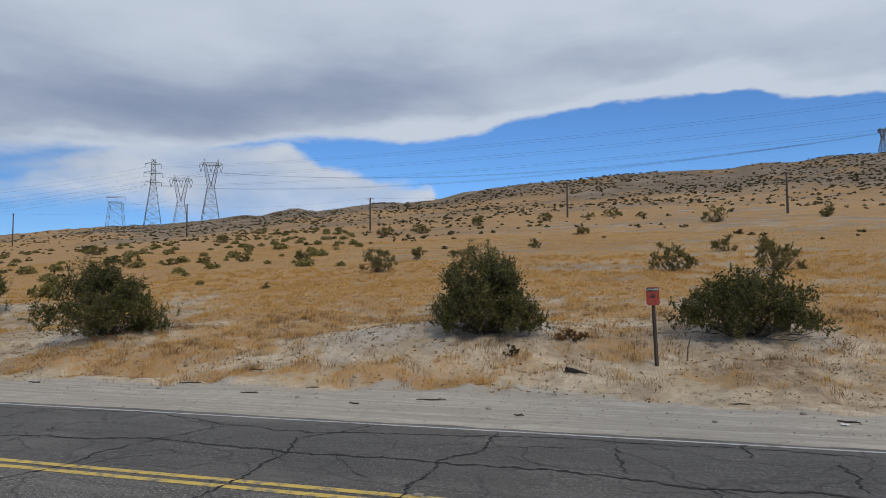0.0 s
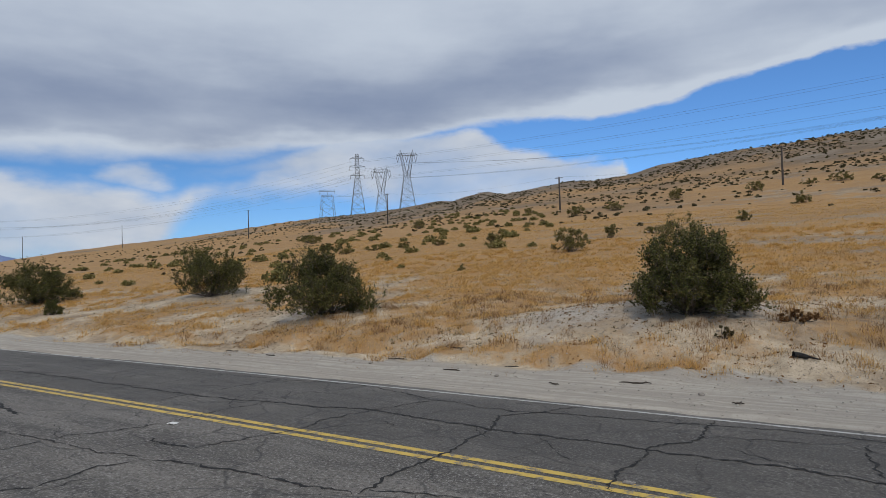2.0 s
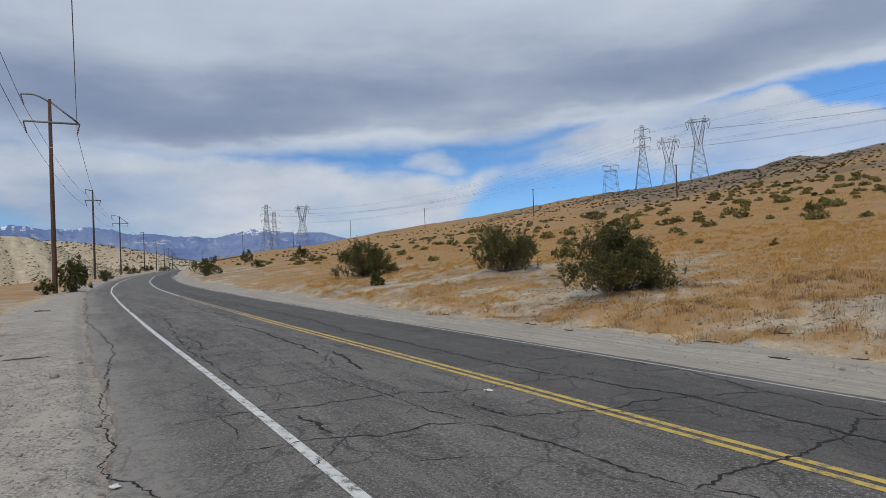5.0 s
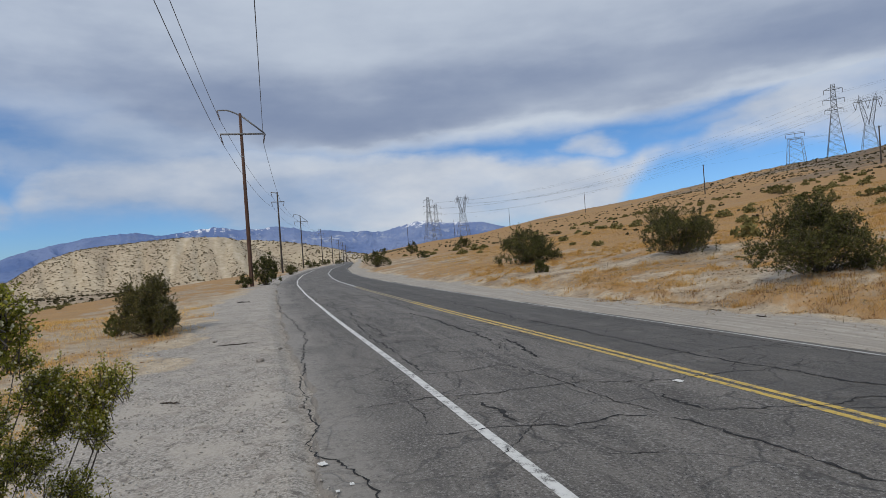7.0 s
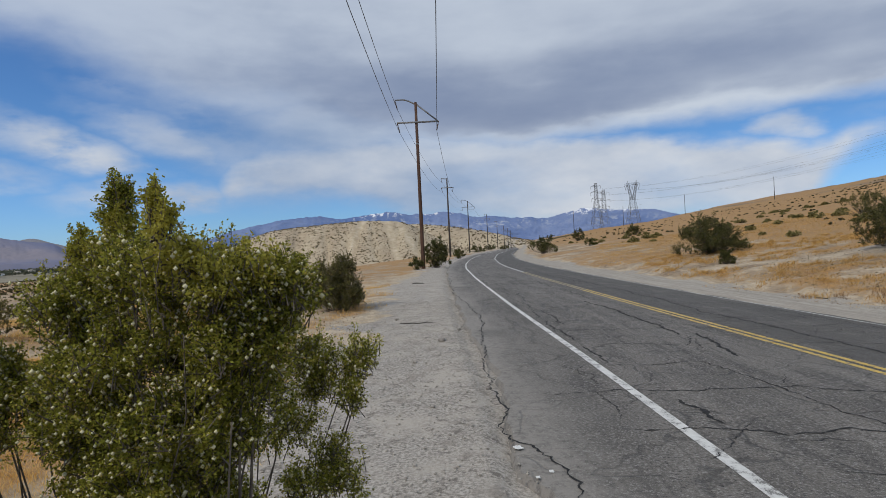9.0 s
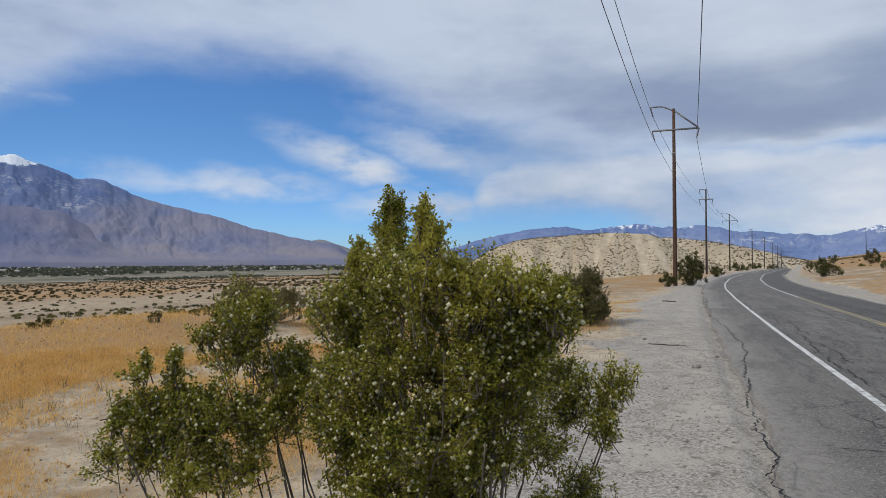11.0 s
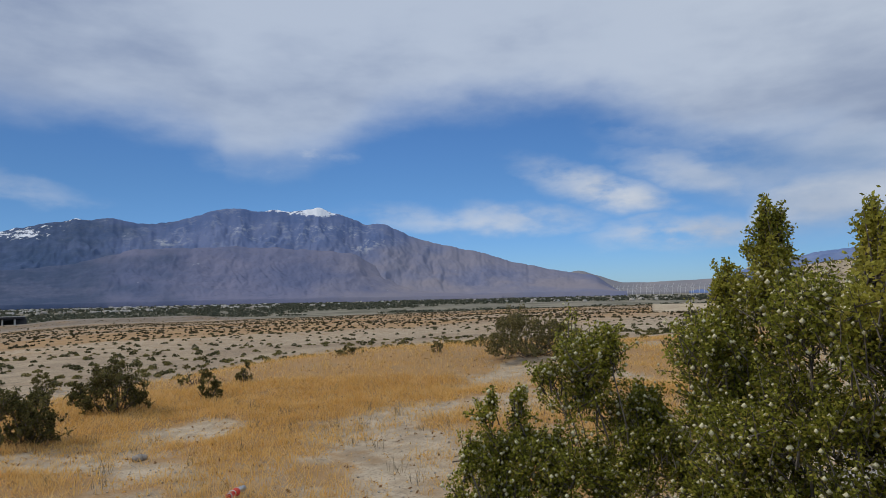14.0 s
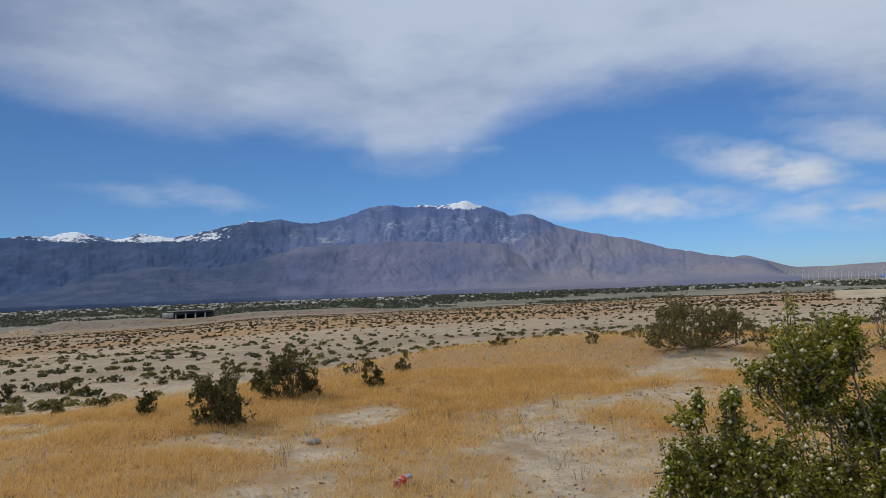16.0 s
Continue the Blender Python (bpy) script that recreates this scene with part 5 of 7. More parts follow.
def near_bush():
    """The tall bush by the shoulder: lobes of leafy sprays on thin branches, with cream woolly seed heads."""
    rng = np.random.default_rng(77)
    root = np.array([-2.62, -1.55, 0.0])
    # lobes: middle, half sizes, tufts
    crown = [((-2.6, -1.44, 1.64), (0.27, 0.31, 0.28), 46), ((-2.58, -1.50, 1.18), (0.25, 0.26, 0.28), 34), ((-2.56, -1.11, 1.80), (0.13, 0.09, 0.1), 13), ((-2.5, -1.19, 1.75), (0.15, 0.1, 0.12), 16),
             ((-2.58, -1.33, 1.42), (0.13, 0.10, 0.17), 14), ((-2.66, -1.78, 1.74), (0.14, 0.12, 0.14), 14), ((-2.44, -1.32, 1.88), (0.13, 0.11, 0.09), 11), ((-2.79, -1.67, 1.94), (0.05, 0.05, 0.10), 9),
             ((-2.81, -1.69, 2.14), (0.026, 0.026, 0.11), 13), ((-2.28, -1.32, 2.06), (0.025, 0.025, 0.07), 7), ((-2.34, -1.27, 1.98), (0.03, 0.03, 0.06), 5), ((-2.40, -1.38, 1.97), (0.03, 0.03, 0.05), 3)]
    crown_more = [((-2.96, -1.94, 1.80), (0.05, 0.05, 0.10), 9), ((-2.96, -1.93, 1.62), (0.05, 0.05, 0.08), 7),
                  ((-2.77, -1.80, 2.03), (0.03, 0.03, 0.05), 7), ((-2.74, -1.80, 1.90), (0.05, 0.04, 0.06), 5), ((-2.46, -1.22, 1.88), (0.13, 0.08, 0.06), 10), ((-2.50, -1.08, 1.87), (0.09, 0.06, 0.06), 8),
                  ((-2.77, -1.66, 1.98), (0.05, 0.05, 0.04), 3), ((-2.45, -1.0, 1.88), (0.04, 0.03, 0.05), 4), ((-2.6, -1.48, 1.92), (0.14, 0.12, 0.05), 8), ((-2.72, -1.78, 1.34), (0.12, 0.08, 0.2), 12),
                  ((-2.74, -1.79, 1.62), (0.1, 0.08, 0.14), 10), ((-2.66, -1.75, 1.46), (0.14, 0.08, 0.2), 12), ((-2.52, -1.37, 1.10), (0.15, 0.12, 0.14), 11)]
    low = [((-2.65, -2.26, 1.82), (0.09, 0.08, 0.05), 17), ((-2.66, -2.16, 1.85), (0.01, 0.01, 0.03), 5), ((-2.58, -2.35, 1.75), (0.01, 0.01, 0.02), 5), ((-2.67, -2.29, 1.67), (0.06, 0.05, 0.03), 8), ((-2.77, -2.12, 1.68), (0.03, 0.03, 0.04), 7),
           ((-2.82, -2.07, 1.54), (0.10, 0.08, 0.05), 14), ((-2.79, -2.15, 1.59), (0.07, 0.06, 0.03), 8), ((-2.35, -2.45, 1.66), (0.01, 0.01, 0.02), 4), ((-2.42, -2.37, 1.66), (0.01, 0.01, 0.03), 5), ((-2.48, -2.34, 1.56), (0.02, 0.01, 0.02), 6),
           ((-2.24, -2.44, 1.52), (0.01, 0.01, 0.03), 7), ((-2.38, -2.37, 1.51), (0.07, 0.06, 0.05), 14), ((-2.51, -2.25, 1.45), (0.11, 0.09, 0.05), 18), ((-2.64, -2.13, 1.44), (0.11, 0.09, 0.05), 18), ((-2.31, -2.39, 1.39), (0.08, 0.07, 0.05), 12),
           ((-2.81, -2.01, 1.42), (0.07, 0.06, 0.04), 9), ((-2.48, -2.22, 1.32), (0.22, 0.19, 0.06), 20)]
    side = [((-3.28, -1.20, 1.50), (0.07, 0.06, 0.09), 5), ((-3.24, -1.22, 1.60), (0.03, 0.03, 0.05), 3), ((-3.34, -1.10, 1.36), (0.12, 0.08, 0.09), 7), ((-3.36, -0.91, 1.43), (0.08, 0.05, 0.07), 5), ((-3.30, -0.95, 1.32), (0.08, 0.06, 0.06), 4),
            ((-3.16, -1.24, 1.25), (0.12, 0.08, 0.08), 6), ((-3.1, -1.10, 1.02), (0.14, 0.09, 0.10), 8), ((-3.12, -0.98, 0.98), (0.09, 0.07, 0.06), 4), ((-3.0, -1.3, 1.42), (0.10, 0.08, 0.10), 6)]
    wood, leaves, at = Geo(), [], []

    def stem(end, thick, bow):
        start = np.array([rng.normal(0, 0.06), rng.normal(0, 0.06), -0.05])
        k = np.linspace(0, 1, 9)[:, None]
        line = (1 - k) ** 2 * start + 2 * k * (1 - k) * (start + (end - start) * bow) + k * k * end
        line[1:-1] += rng.normal(0, 0.016, (7, 3))
        wood.tube(line, thick * (1 - 0.75 * k[:, 0]), 5)

    for kind, lobes in enumerate((crown + crown_more, low, side)):
        for mid, half, sprays in lobes:
            mid, half = np.array(mid) - root - np.array([0, 0, (0.075, 0.10, 0.03)[kind]]), np.array(half)
            small = half[:2].min() < 0.045
            for _ in range(0 if small and kind == 0 else max(1, sprays // 14)):
                stem(mid + rng.normal(0, 0.5, 3) * half - np.array([0, 0, 0.3 * half[2]]), rng.uniform(0.006, 0.011), np.array([rng.uniform(0.3, 0.9), rng.uniform(0.3, 0.9), 0.45]))
            half = half * 1.1 + 0.008
            tufts, per = int(sprays * (1.32, 0.64, 1.15)[kind]), 7 if small else 13
            d = rng.normal(size=(tufts, 3))
            d /= np.linalg.norm(d, axis=1, keepdims=True)
            heart = np.repeat(mid + d * (rng.uniform(0, 1, tufts) ** 0.42)[:, None] * half, per, 0)
            heart = heart + rng.normal(0, 0.012 if small else 0.026, heart.shape)
            way = np.repeat(0.4 * d, per, 0) + rng.normal(0, 0.5, (tufts * per, 3)) + np.array([0, 0, 0.85])
            if small:
                way[:, :2] *= 0.55
            way /= np.linalg.norm(way, axis=1, keepdims=True)
            length = np.repeat(rng.uniform(0.75, 1.2, tufts), per) * (rng.uniform(0.04, 0.075, tufts * per) if small else rng.uniform(0.05, 0.12, tufts * per))
            length *= (1.0, 1.0, 0.85)[kind]
            tip = heart + way * length[:, None]
            wood.rods(heart - way * 0.035, tip, 0.0026, 0.0008)
            m = 54 if kind < 2 else 44
            k = rng.uniform(0.02, 1.05, (tufts * per, m, 1))
            leaves.append((heart[:, None] + (tip - heart)[:, None] * k + rng.normal(0, 1, (tufts * per, m, 3)) * (0.010 if small else 0.012) * (1.2 - 0.6 * k)).reshape(-1, 3))
            heart, tip = np.repeat(heart, 2, 0), np.repeat(tip, 2, 0)
            heads = heart + (tip - heart) * rng.uniform(0.25, 0.92, (len(tip), 1)) + rng.normal(0, 0.012, (len(tip), 3))
            chance = rng.random(len(tip)) < (0.0 if kind == 0 and mid[2] > 1.95 else 0.75)
            at.append(heads[chance])
    # leafless lower stems
    for _ in range(9):
        a = rng.uniform(0, 6.28)
        stem(np.array([0.42 * math.cos(a), 0.42 * math.sin(a), rng.uniform(0.5, 1.0)]), 0.014, np.array([0.6, 0.6, 0.5]))
    ob = thing("creosote_bush", (root[0], root[1], float(ground_z(root[0], root[1]))), "tall green creosote bush covered with cream woolly seed heads", "bush", "desert shrubs")
    part("branchwork", wood, BARK, ob, "thin grey branches")
    part("foliage", Geo().cards(np.concatenate(leaves), 0.0078, rng, up=0.45, long=1.5), LEAF, ob, "small olive green leaves")
    # seed heads: little rough balls
    at = np.concatenate(at)
    ball = np.array([(1, 0, 0), (0.31, 0.95, 0), (-0.81, 0.59, 0), (-0.81, -0.59, 0), (0.31, -0.95, 0), (0, 0, 1), (0, 0, -1)], float)
    faces = [f for n in range(5) for f in ((n, (n + 1) % 5, 5, 5), ((n + 1) % 5, n, 6, 6))]
    size = rng.uniform(0.0048, 0.0084, len(at))
    verts = at[:, None] + ball[None] * size[:, None, None] * rng.uniform(0.8, 1.2, (len(at), len(ball), 1))
    f = (np.array(faces)[None] + len(ball) * np.arange(len(at))[:, None, None]).reshape(-1, 4)
    tagged(part("woolly_fluff", Geo().add(verts, f), SEED, ob, "cream woolly seed heads", True), kind="stuff")
    return ob


near_bush()

# ---------------------------------------------------------------- poles and cables


def beam(a, b, size):
    """A square bar from a to b."""
    return Geo().tube([a, b], size * 0.707, 4)


def pole_line_pole(az, r, top_el, curved, mat, thick=0.21):
    """A tall pole of the roadside line: upper arm, crossarm, brace and hanging insulators. Returns where its cables hang."""
    x, y = spot(az, r)
    z0 = float(ground_z(x, y))
    high = EYE_Z + r * math.tan(radians(top_el)) - z0
    ob = thing("utility_pole", (x, y, z0), "tall brown wooden utility pole with grey arms" if mat is POLE else "tall dark wooden utility pole with short arms", "utility pole", "poles along the road")
    part("pole", Geo().tube([(0, 0, -0.4), (0, 0, high * 0.5), (0.01, 0, high)], [thick, thick * 0.82, thick * 0.62], 10), mat, ob)
    part("collar", Geo().tube([(0, 0, high - 4.3), (0, 0, high - 4.18)], [thick * 0.75, thick * 0.75], 10), ARM, ob, "metal band")
    if curved:
        k = np.linspace(0, 1, 8)
        arm = np.stack([0 * k, -2.1 * k, high - 0.25 + 0.62 * np.sin(np.minimum(k * 2.2, 1.3)) - 0.05 * k], -1)
        part("upper_arm", Geo().tube(arm, 0.075, 6), ARM, ob, "curved grey steel arm")
        part("brace", beam((0, 0, high - 0.15), (0, 2.15, high - 1.95), 0.11), ARM, ob)
        left, right = arm[-1], np.array([0, 2.25, high - 2.0])
    else:
        part("upper_arm", beam((0, 0, high - 0.2), (0, -1.25, high), 0.12), ARM, ob)
        left, right = np.array([0, -1.25, high]), np.array([0, 1.3, high - 2.0])
    part("crossarm", Geo().box((0.13, 4.2 if curved else 2.7, 0.16), (0.14, 0.12 if curved else 0.0, high - 2.05)), ARM, ob, "straight grey crossarm")
    low = np.array([0.0, -1.95 if curved else -1.25, high - 2.1])
    hang = []
    for p, side in ((left, -1), (low, -1), (right, 1)):
        tip = p + np.array([0, 0.22 * -side, -0.95])
        rings = np.linspace(0, 1, 15)
        part("insulator", Geo().tube(p + (tip - p) * rings[:, None], 0.03 + 0.05 * (np.arange(15) % 2), 6), GLASSY, ob, "string of brown insulators")
        hang.append(np.array([x, y, z0]) + tip)
    return hang


def cable(a, b, sag, radius, label, group, many=22):
    k = np.linspace(0, 1, many)[:, None]
    line = np.asarray(a) + (np.asarray(b) - a) * k
    line[:, 2] -= 4 * sag * (k * (1 - k))[:, 0]
    ob = part("power_cable", Geo().tube(line, radius, 4), CABLE)
    return tagged(ob, label, "cable", group)


LINE = [(91.65, 64, 12.76, True, POLE), (89.1, 134, 5.94, False, POLE_DARK), (87.3, 206, 3.79, True, POLE_DARK), (85.6, 300, 2.47, False, POLE_DARK), (84.7, 340, 1.80, False, POLE_DARK), (84.1, 370, 1.36, False, POLE_DARK),
        (83.75, 392, 1.12, False, POLE_DARK), (83.5, 410, 0.90, False, POLE_DARK)]
hung = [pole_line_pole(*spec) for spec in LINE]
# the pole behind the camera that carries the near span
behind = pole_line_pole(-98.0, 12.0, 50.5, True, POLE)
for a, b in zip([behind] + hung[:-1], hung):
    for p, q in zip(a, b):
        cable(p, q, 1.1, 0.02, "thin dark power cable between the roadside poles", "cables of the roadside poles")


def hill_pole(az, base, top):
    r = foot(az, base)
    x, y = spot(az, r)
    z0 = float(ground_z(x, y))
    high = EYE_Z + r * math.tan(radians(top)) - z0
    ob = thing("utility_pole", (x, y, z0), "slender dark wooden pole on the hillside", "utility pole", "poles across the hill")
    part("pole", Geo().tube([(0, 0, -0.3), (0, 0, high)], [0.24, 0.17], 8), POLE_DARK, ob)
    part("crossarm", Geo().box((0.12, 0.12, 1.0), (0, 0, 0)).box((1.9, 0.12, 0.12), (0, 0, 0.42)), POLE_DARK, ob).location = (0, 0, high - 0.7)
    return np.array([x, y, z0 + high])


tops = [hill_pole(*spec) for spec in ((-12.3, 5.28, 8.61), (5.4, 5.72, 8.86), (23.4, 4.77, 7.75), (39.25, 4.0, 6.80), (51.6, 2.95, 5.45), (61.6, 2.25, 4.1), (68.4, 1.5, 3.2), (73.5, 0.8, 2.5), (77.8, 0.35, 2.4))]
for a, b in zip(tops[:-1], tops[1:]):
    cable(a, b, 1.6, 0.010, "thin cable between the hillside poles", "cables across the hill", 14)

# ---------------------------------------------------------------- lattice towers on the ridge


def braced(geo, corners_low, corners_high, bays, size):
    """A four-sided braced shaft between two squares."""
    lo, hi = np.asarray(corners_low, float), np.asarray(corners_high, float)
    for c in range(4):
        geo.tube([lo[c], hi[c]], size * 1.25, 4)
    for b in range(bays):
        # bays shorten upwards
        k0, k1 = 1 - (1 - b / bays) ** 1.25, 1 - (1 - (b + 1) / bays) ** 1.25
        p0, p1 = lo + (hi - lo) * k0, lo + (hi - lo) * k1
        for c in range(4):
            d = (c + 1) % 4
            geo.tube([p0[c], p1[d]], size * 0.7, 3, False)
            geo.tube([p0[d], p1[c]], size * 0.7, 3, False)
            geo.tube([p1[c], p1[d]], size * 0.7, 3, False)
    return geo


def square(half, z, cx=0.0):
    return [(cx - half, -half, z), (cx + half, -half, z), (cx + half, half, z), (cx - half, half, z)]


def tower(az, r, top_el, kind, facing, label, size=0.11):
    """A lattice transmission tower, with its legs on the ridge and its top at the given elevation. Returns its cable points."""
    x, y = spot(az, r)
    z0 = float(ground_z(x, y)) - 0.3
    high = EYE_Z + r * math.tan(radians(top_el)) - z0
    ob = thing("transmission_tower", (x, y, z0), label, "transmission tower", "steel towers on the ridge", facing)
    turn = np.array(pose(0, 0, 0, 0, 0, facing).to_3x3())
    points = []
    if kind == "mast":
        part("shaft", braced(Geo(), square(high * 0.115, 0), square(high * 0.035, high * 0.62), 6, size), STEEL, ob, "tapering lattice shaft")
        part("mast_head", braced(Geo(), square(high * 0.035, high * 0.62), square(high * 0.022, high * 0.97), 6, size * 0.9), STEEL, ob)
        for level in (0.64, 0.77, 0.90):
            w = high * (0.105 if level != 0.77 else 0.12)
            for side in (-1, 1):
                g = Geo()
                for yy in (-0.6, 0.6):
                    g.tube([(0, yy, high * level), (side * w, 0, high * level + 0.3)], size, 4)
                    g.tube([(0, yy, high * (level + 0.04)), (side * w, 0, high * level + 0.3)], size * 0.7, 3)
                part("crossarm", g, STEEL, ob)
                part("insulator", Geo().tube([(side * w, 0, high * level + 0.3), (side * w, 0, high * level - 2.2)], 0.12, 5), GLASSY, ob)
                points.append(np.array([side * w, 0, high * level - 2.2]))
    elif kind == "portal":
        part("shaft", braced(Geo(), square(high * 0.20, 0), square(high * 0.13, high * 0.80), 4, size), STEEL, ob, "wide lattice shaft")
        for level, wide in ((0.92, 0.2), (0.80, 0.15)):
            g = Geo()
            for yy, up in ((-0.6, 0), (0.6, 0), (0, 0.03)):
                g.tube([(-high * wide, yy, high * (level + up)), (high * wide, yy, high * (level + up))], size, 4)
            part("crossarm", g, STEEL, ob)
        for k in (-0.19, 0.0, 0.19):
            tip = np.array([k * high, 0, high * 0.84])
            part("insulator", Geo().tube([(k * high, 0, high * 0.92), tip], 0.13, 5), GLASSY, ob)
            points.append(tip)
    else:
        waist, half = high * 0.56, high * 0.052
        part("shaft", braced(Geo(), square(high * 0.135, 0), square(half, waist), 5, size), STEEL, ob, "spreading lattice legs")
        for side in (-1, 1):
            g = braced(Geo(), square(half * 0.55, waist, side * half * 0.45), square(high * 0.02, high * 0.93, side * high * 0.095), 5, size * 0.85)
            part("arm_leg", g, STEEL, ob, "lattice limb of the forked head")
            part("peak", Geo().tube([(side * high * 0.095 - 0.6, 0, high * 0.93), (side * high * 0.105, 0, high)], size, 4).tube([(side * high * 0.095 + 0.6, 0, high * 0.93), (side * high * 0.105, 0, high)], size, 4), STEEL, ob)
        g = Geo()
        wide = high * 0.175
        for yy, zz in ((-0.7, 0.90), (0.7, 0.90), (0, 0.945)):
            g.tube([(-wide, 0, high * 0.915), (-wide * 0.7, yy, high * zz), (wide * 0.7, yy, high * zz), (wide, 0, high * 0.915)], size, 4)
        for n in range(12):
            k = -wide * 0.8 + wide * 1.6 * n / 11
            g.tube([(k, -0.7, high * 0.90), (k + wide * 0.07, 0, high * 0.945), (k + wide * 0.14, 0.7, high * 0.90)], size * 0.6, 3, False)
        part("bridge_arm", g, STEEL, ob, "long lattice crossarm")
        for k in (-0.86, 0.0, 0.86):
            tip = np.array([k * wide, 0, high * 0.79])
            for dx in (-0.16, 0.16):
                part("insulator", Geo().tube([(k * wide + dx * wide, 0, high * 0.90), tip], 0.13, 5), GLASSY, ob)
            points.append(tip)
    return [turn @ p + np.array([x, y, z0]) for p in points]


tall = tower(42.0, 428, 10.55, "mast", 40, "tall narrow lattice steel tower with stacked arms")
fork = tower(37.45, 398, 10.72, "fork", 35, "lattice steel tower with a forked head")
fork_b = tower(39.85, 445, 9.25, "fork", 35, "lattice steel tower with a forked head, farther off", 0.09)
portal = tower(44.75, 480, 7.35, "portal", 35, "distant lattice steel tower with a wide head", 0.09)
left_mast = tower(75.75, 640, 4.83, "mast", 60, "distant narrow lattice tower by the valley", 0.12)
left_mast_b = tower(75.1, 760, 4.22, "mast", 60, "very distant pale lattice tower", 0.11)
left_fork = tower(72.65, 640, 4.72, "fork", 55, "distant lattice tower with a forked head by the valley", 0.12)
right_fork = tower(-18.6, 330, 11.25, "fork", 10, "lattice steel tower standing on the high ridge")
far_right = tower(-55.0, 420, 12.0, "mast", 5, "tall lattice tower farther along the ridge")
for a, b, sag in ((tall, left_mast, 14), (far_right, tall, 12)):
    for p, q in zip(a, b):
        cable(p, q, sag, 0.028, "long transmission cable sagging between towers", "transmission cables", 40)
for a, b, sag in ((fork, left_fork, 14), (right_fork, fork, 10), (right_fork, fork_b, 9), (fork_b, portal, 6)):
    for p, q in zip(a, b):
        cable(p, q, sag, 0.026, "long transmission cable sagging between towers", "transmission cables", 40)

# ---------------------------------------------------------------- the warning post and things lying about


def warning_post():
    az = -1.65
    r = foot(az, -7.43, START)
    x, y = spot(az, r, START)
    z0 = float(ground_z(x, y))
    high = r * (math.tan(radians(-0.7)) - math.tan(radians(-7.43)))
    ob = thing("warning_sign", (x, y, z0), "small red warning sign on a dark weathered post", "sign", turn=-3)
    ob.matrix_basis = ob.matrix_basis @ pose(0, 0, 0, 0, -1.8, 0)
    part("post", Geo().tube([(0, 0, -0.2), (0, 0, high * 0.5), (0, 0, high - 0.06)], [0.043, 0.040, 0.038], 8), POST, ob)
    bm = bmesh.new()
    bmesh.ops.create_cube(bm, size=1.0, matrix=Matrix.Translation((0, -0.06, high - 0.195)) @ Matrix.Diagonal((0.27, 0.012, 0.39, 1)))
    bmesh.ops.bevel(bm, geom=[e for e in bm.edges if abs(e.verts[0].co.y - e.verts[1].co.y) > 0.005], offset=0.025, segments=3, affect="EDGES")
    me = bpy.data.meshes.new("plate")
    bm.to_mesh(me)
    bm.free()
    me.materials.append(RED)
    plate = new("plate", me)
    plate.parent = ob
    tagged(plate, "red metal plate")
    part("header_band", Geo().box((0.25, 0.004, 0.075), (0, -0.0705, high - 0.05)), BLACK, plate, "black band with white lettering")
    curve = bpy.data.curves.new("lettering", "FONT")
    curve.body, curve.size, curve.align_x, curve.extrude = "DANGER", 0.060, "CENTER", 0.001
    curve.materials.append(LETTER)
    text = new("lettering", curve)
    text.parent = plate
    text.matrix_basis = pose(0, -0.0745, high - 0.071, 90, 0, 0)
    ring = [(0.045 * math.cos(a), -0.068, high - 0.19 + 0.04 * math.sin(a)) for a in np.linspace(0, 2 * math.pi, 15)]
    part("emblem", Geo().tube(ring, 0.009, 4).box((0.04, 0.004, 0.03), (0, -0.068, high - 0.20)), BLACK, plate, "small dark emblem")
    part("bolt", Geo().tube([(0, -0.066, high - 0.33), (0, -0.075, high - 0.33)], 0.012, 6), STEEL, plate)
    return ob


warning_post()


def stake(x, y, high, lean):
    ob = tagged(part("stake", Geo().tube([(0, 0, -0.1), (0.02, 0, high * 0.5), (0.03 + lean, 0.02, high)], [0.022, 0.02, 0.014], 6), BARK), "thin dry wooden stake in the ground", "stake")
    ob.location = (x, y, float(ground_z(x, y)))


stake(*spot(-4.1, 15.2, START), 0.55, 0.06)


def stone(x, y, size, seed, z=None, label="rounded grey-brown stone on the gravel shoulder"):
    rng = np.random.default_rng(seed)
    bm = bmesh.new()
    bmesh.ops.create_icosphere(bm, subdivisions=2, radius=1.0)
    for v in bm.verts:
        v.co = v.co * (1 + 0.25 * noise.noise(v.co * 1.7 + Vector((seed, 0, 0)))) * size
        v.co.z *= 0.6
    me = bpy.data.meshes.new("stone")
    bm.to_mesh(me)
    bm.free()
    me.materials.append(STONE)
    me.polygons.foreach_set("use_smooth", np.ones(len(me.polygons), bool))
    ob = tagged(new("stone", me), label, "stone", "stones by the road")
    ob.matrix_basis = pose(x, y, (float(ground_z(x, y)) if z is None else z) + size * 0.35, 0, 0, rng.uniform(0, 360))


for n, (x, y, s) in enumerate(((-13.95, -0.62, 0.085), (-9.3, 0.02, 0.045), (-15.6, -0.2, 0.05), (-11.6, -1.1, 0.04), (-8.4, -0.75, 0.035), (-18.5, -1.9, 0.06), (-2.0, 10.5, 0.05), (1.6, 10.4, 0.04), (-5.8, 10.6, 0.045), (-9.4, 11.0, 0.05), (3.0, 11.2, 0.05))):
    stone(x, y, s, n + 3)
stone(*spot(160.9, foot(160.9, -12.9, END), END), 0.10, 40, label="pale stone lying in the dry grass")


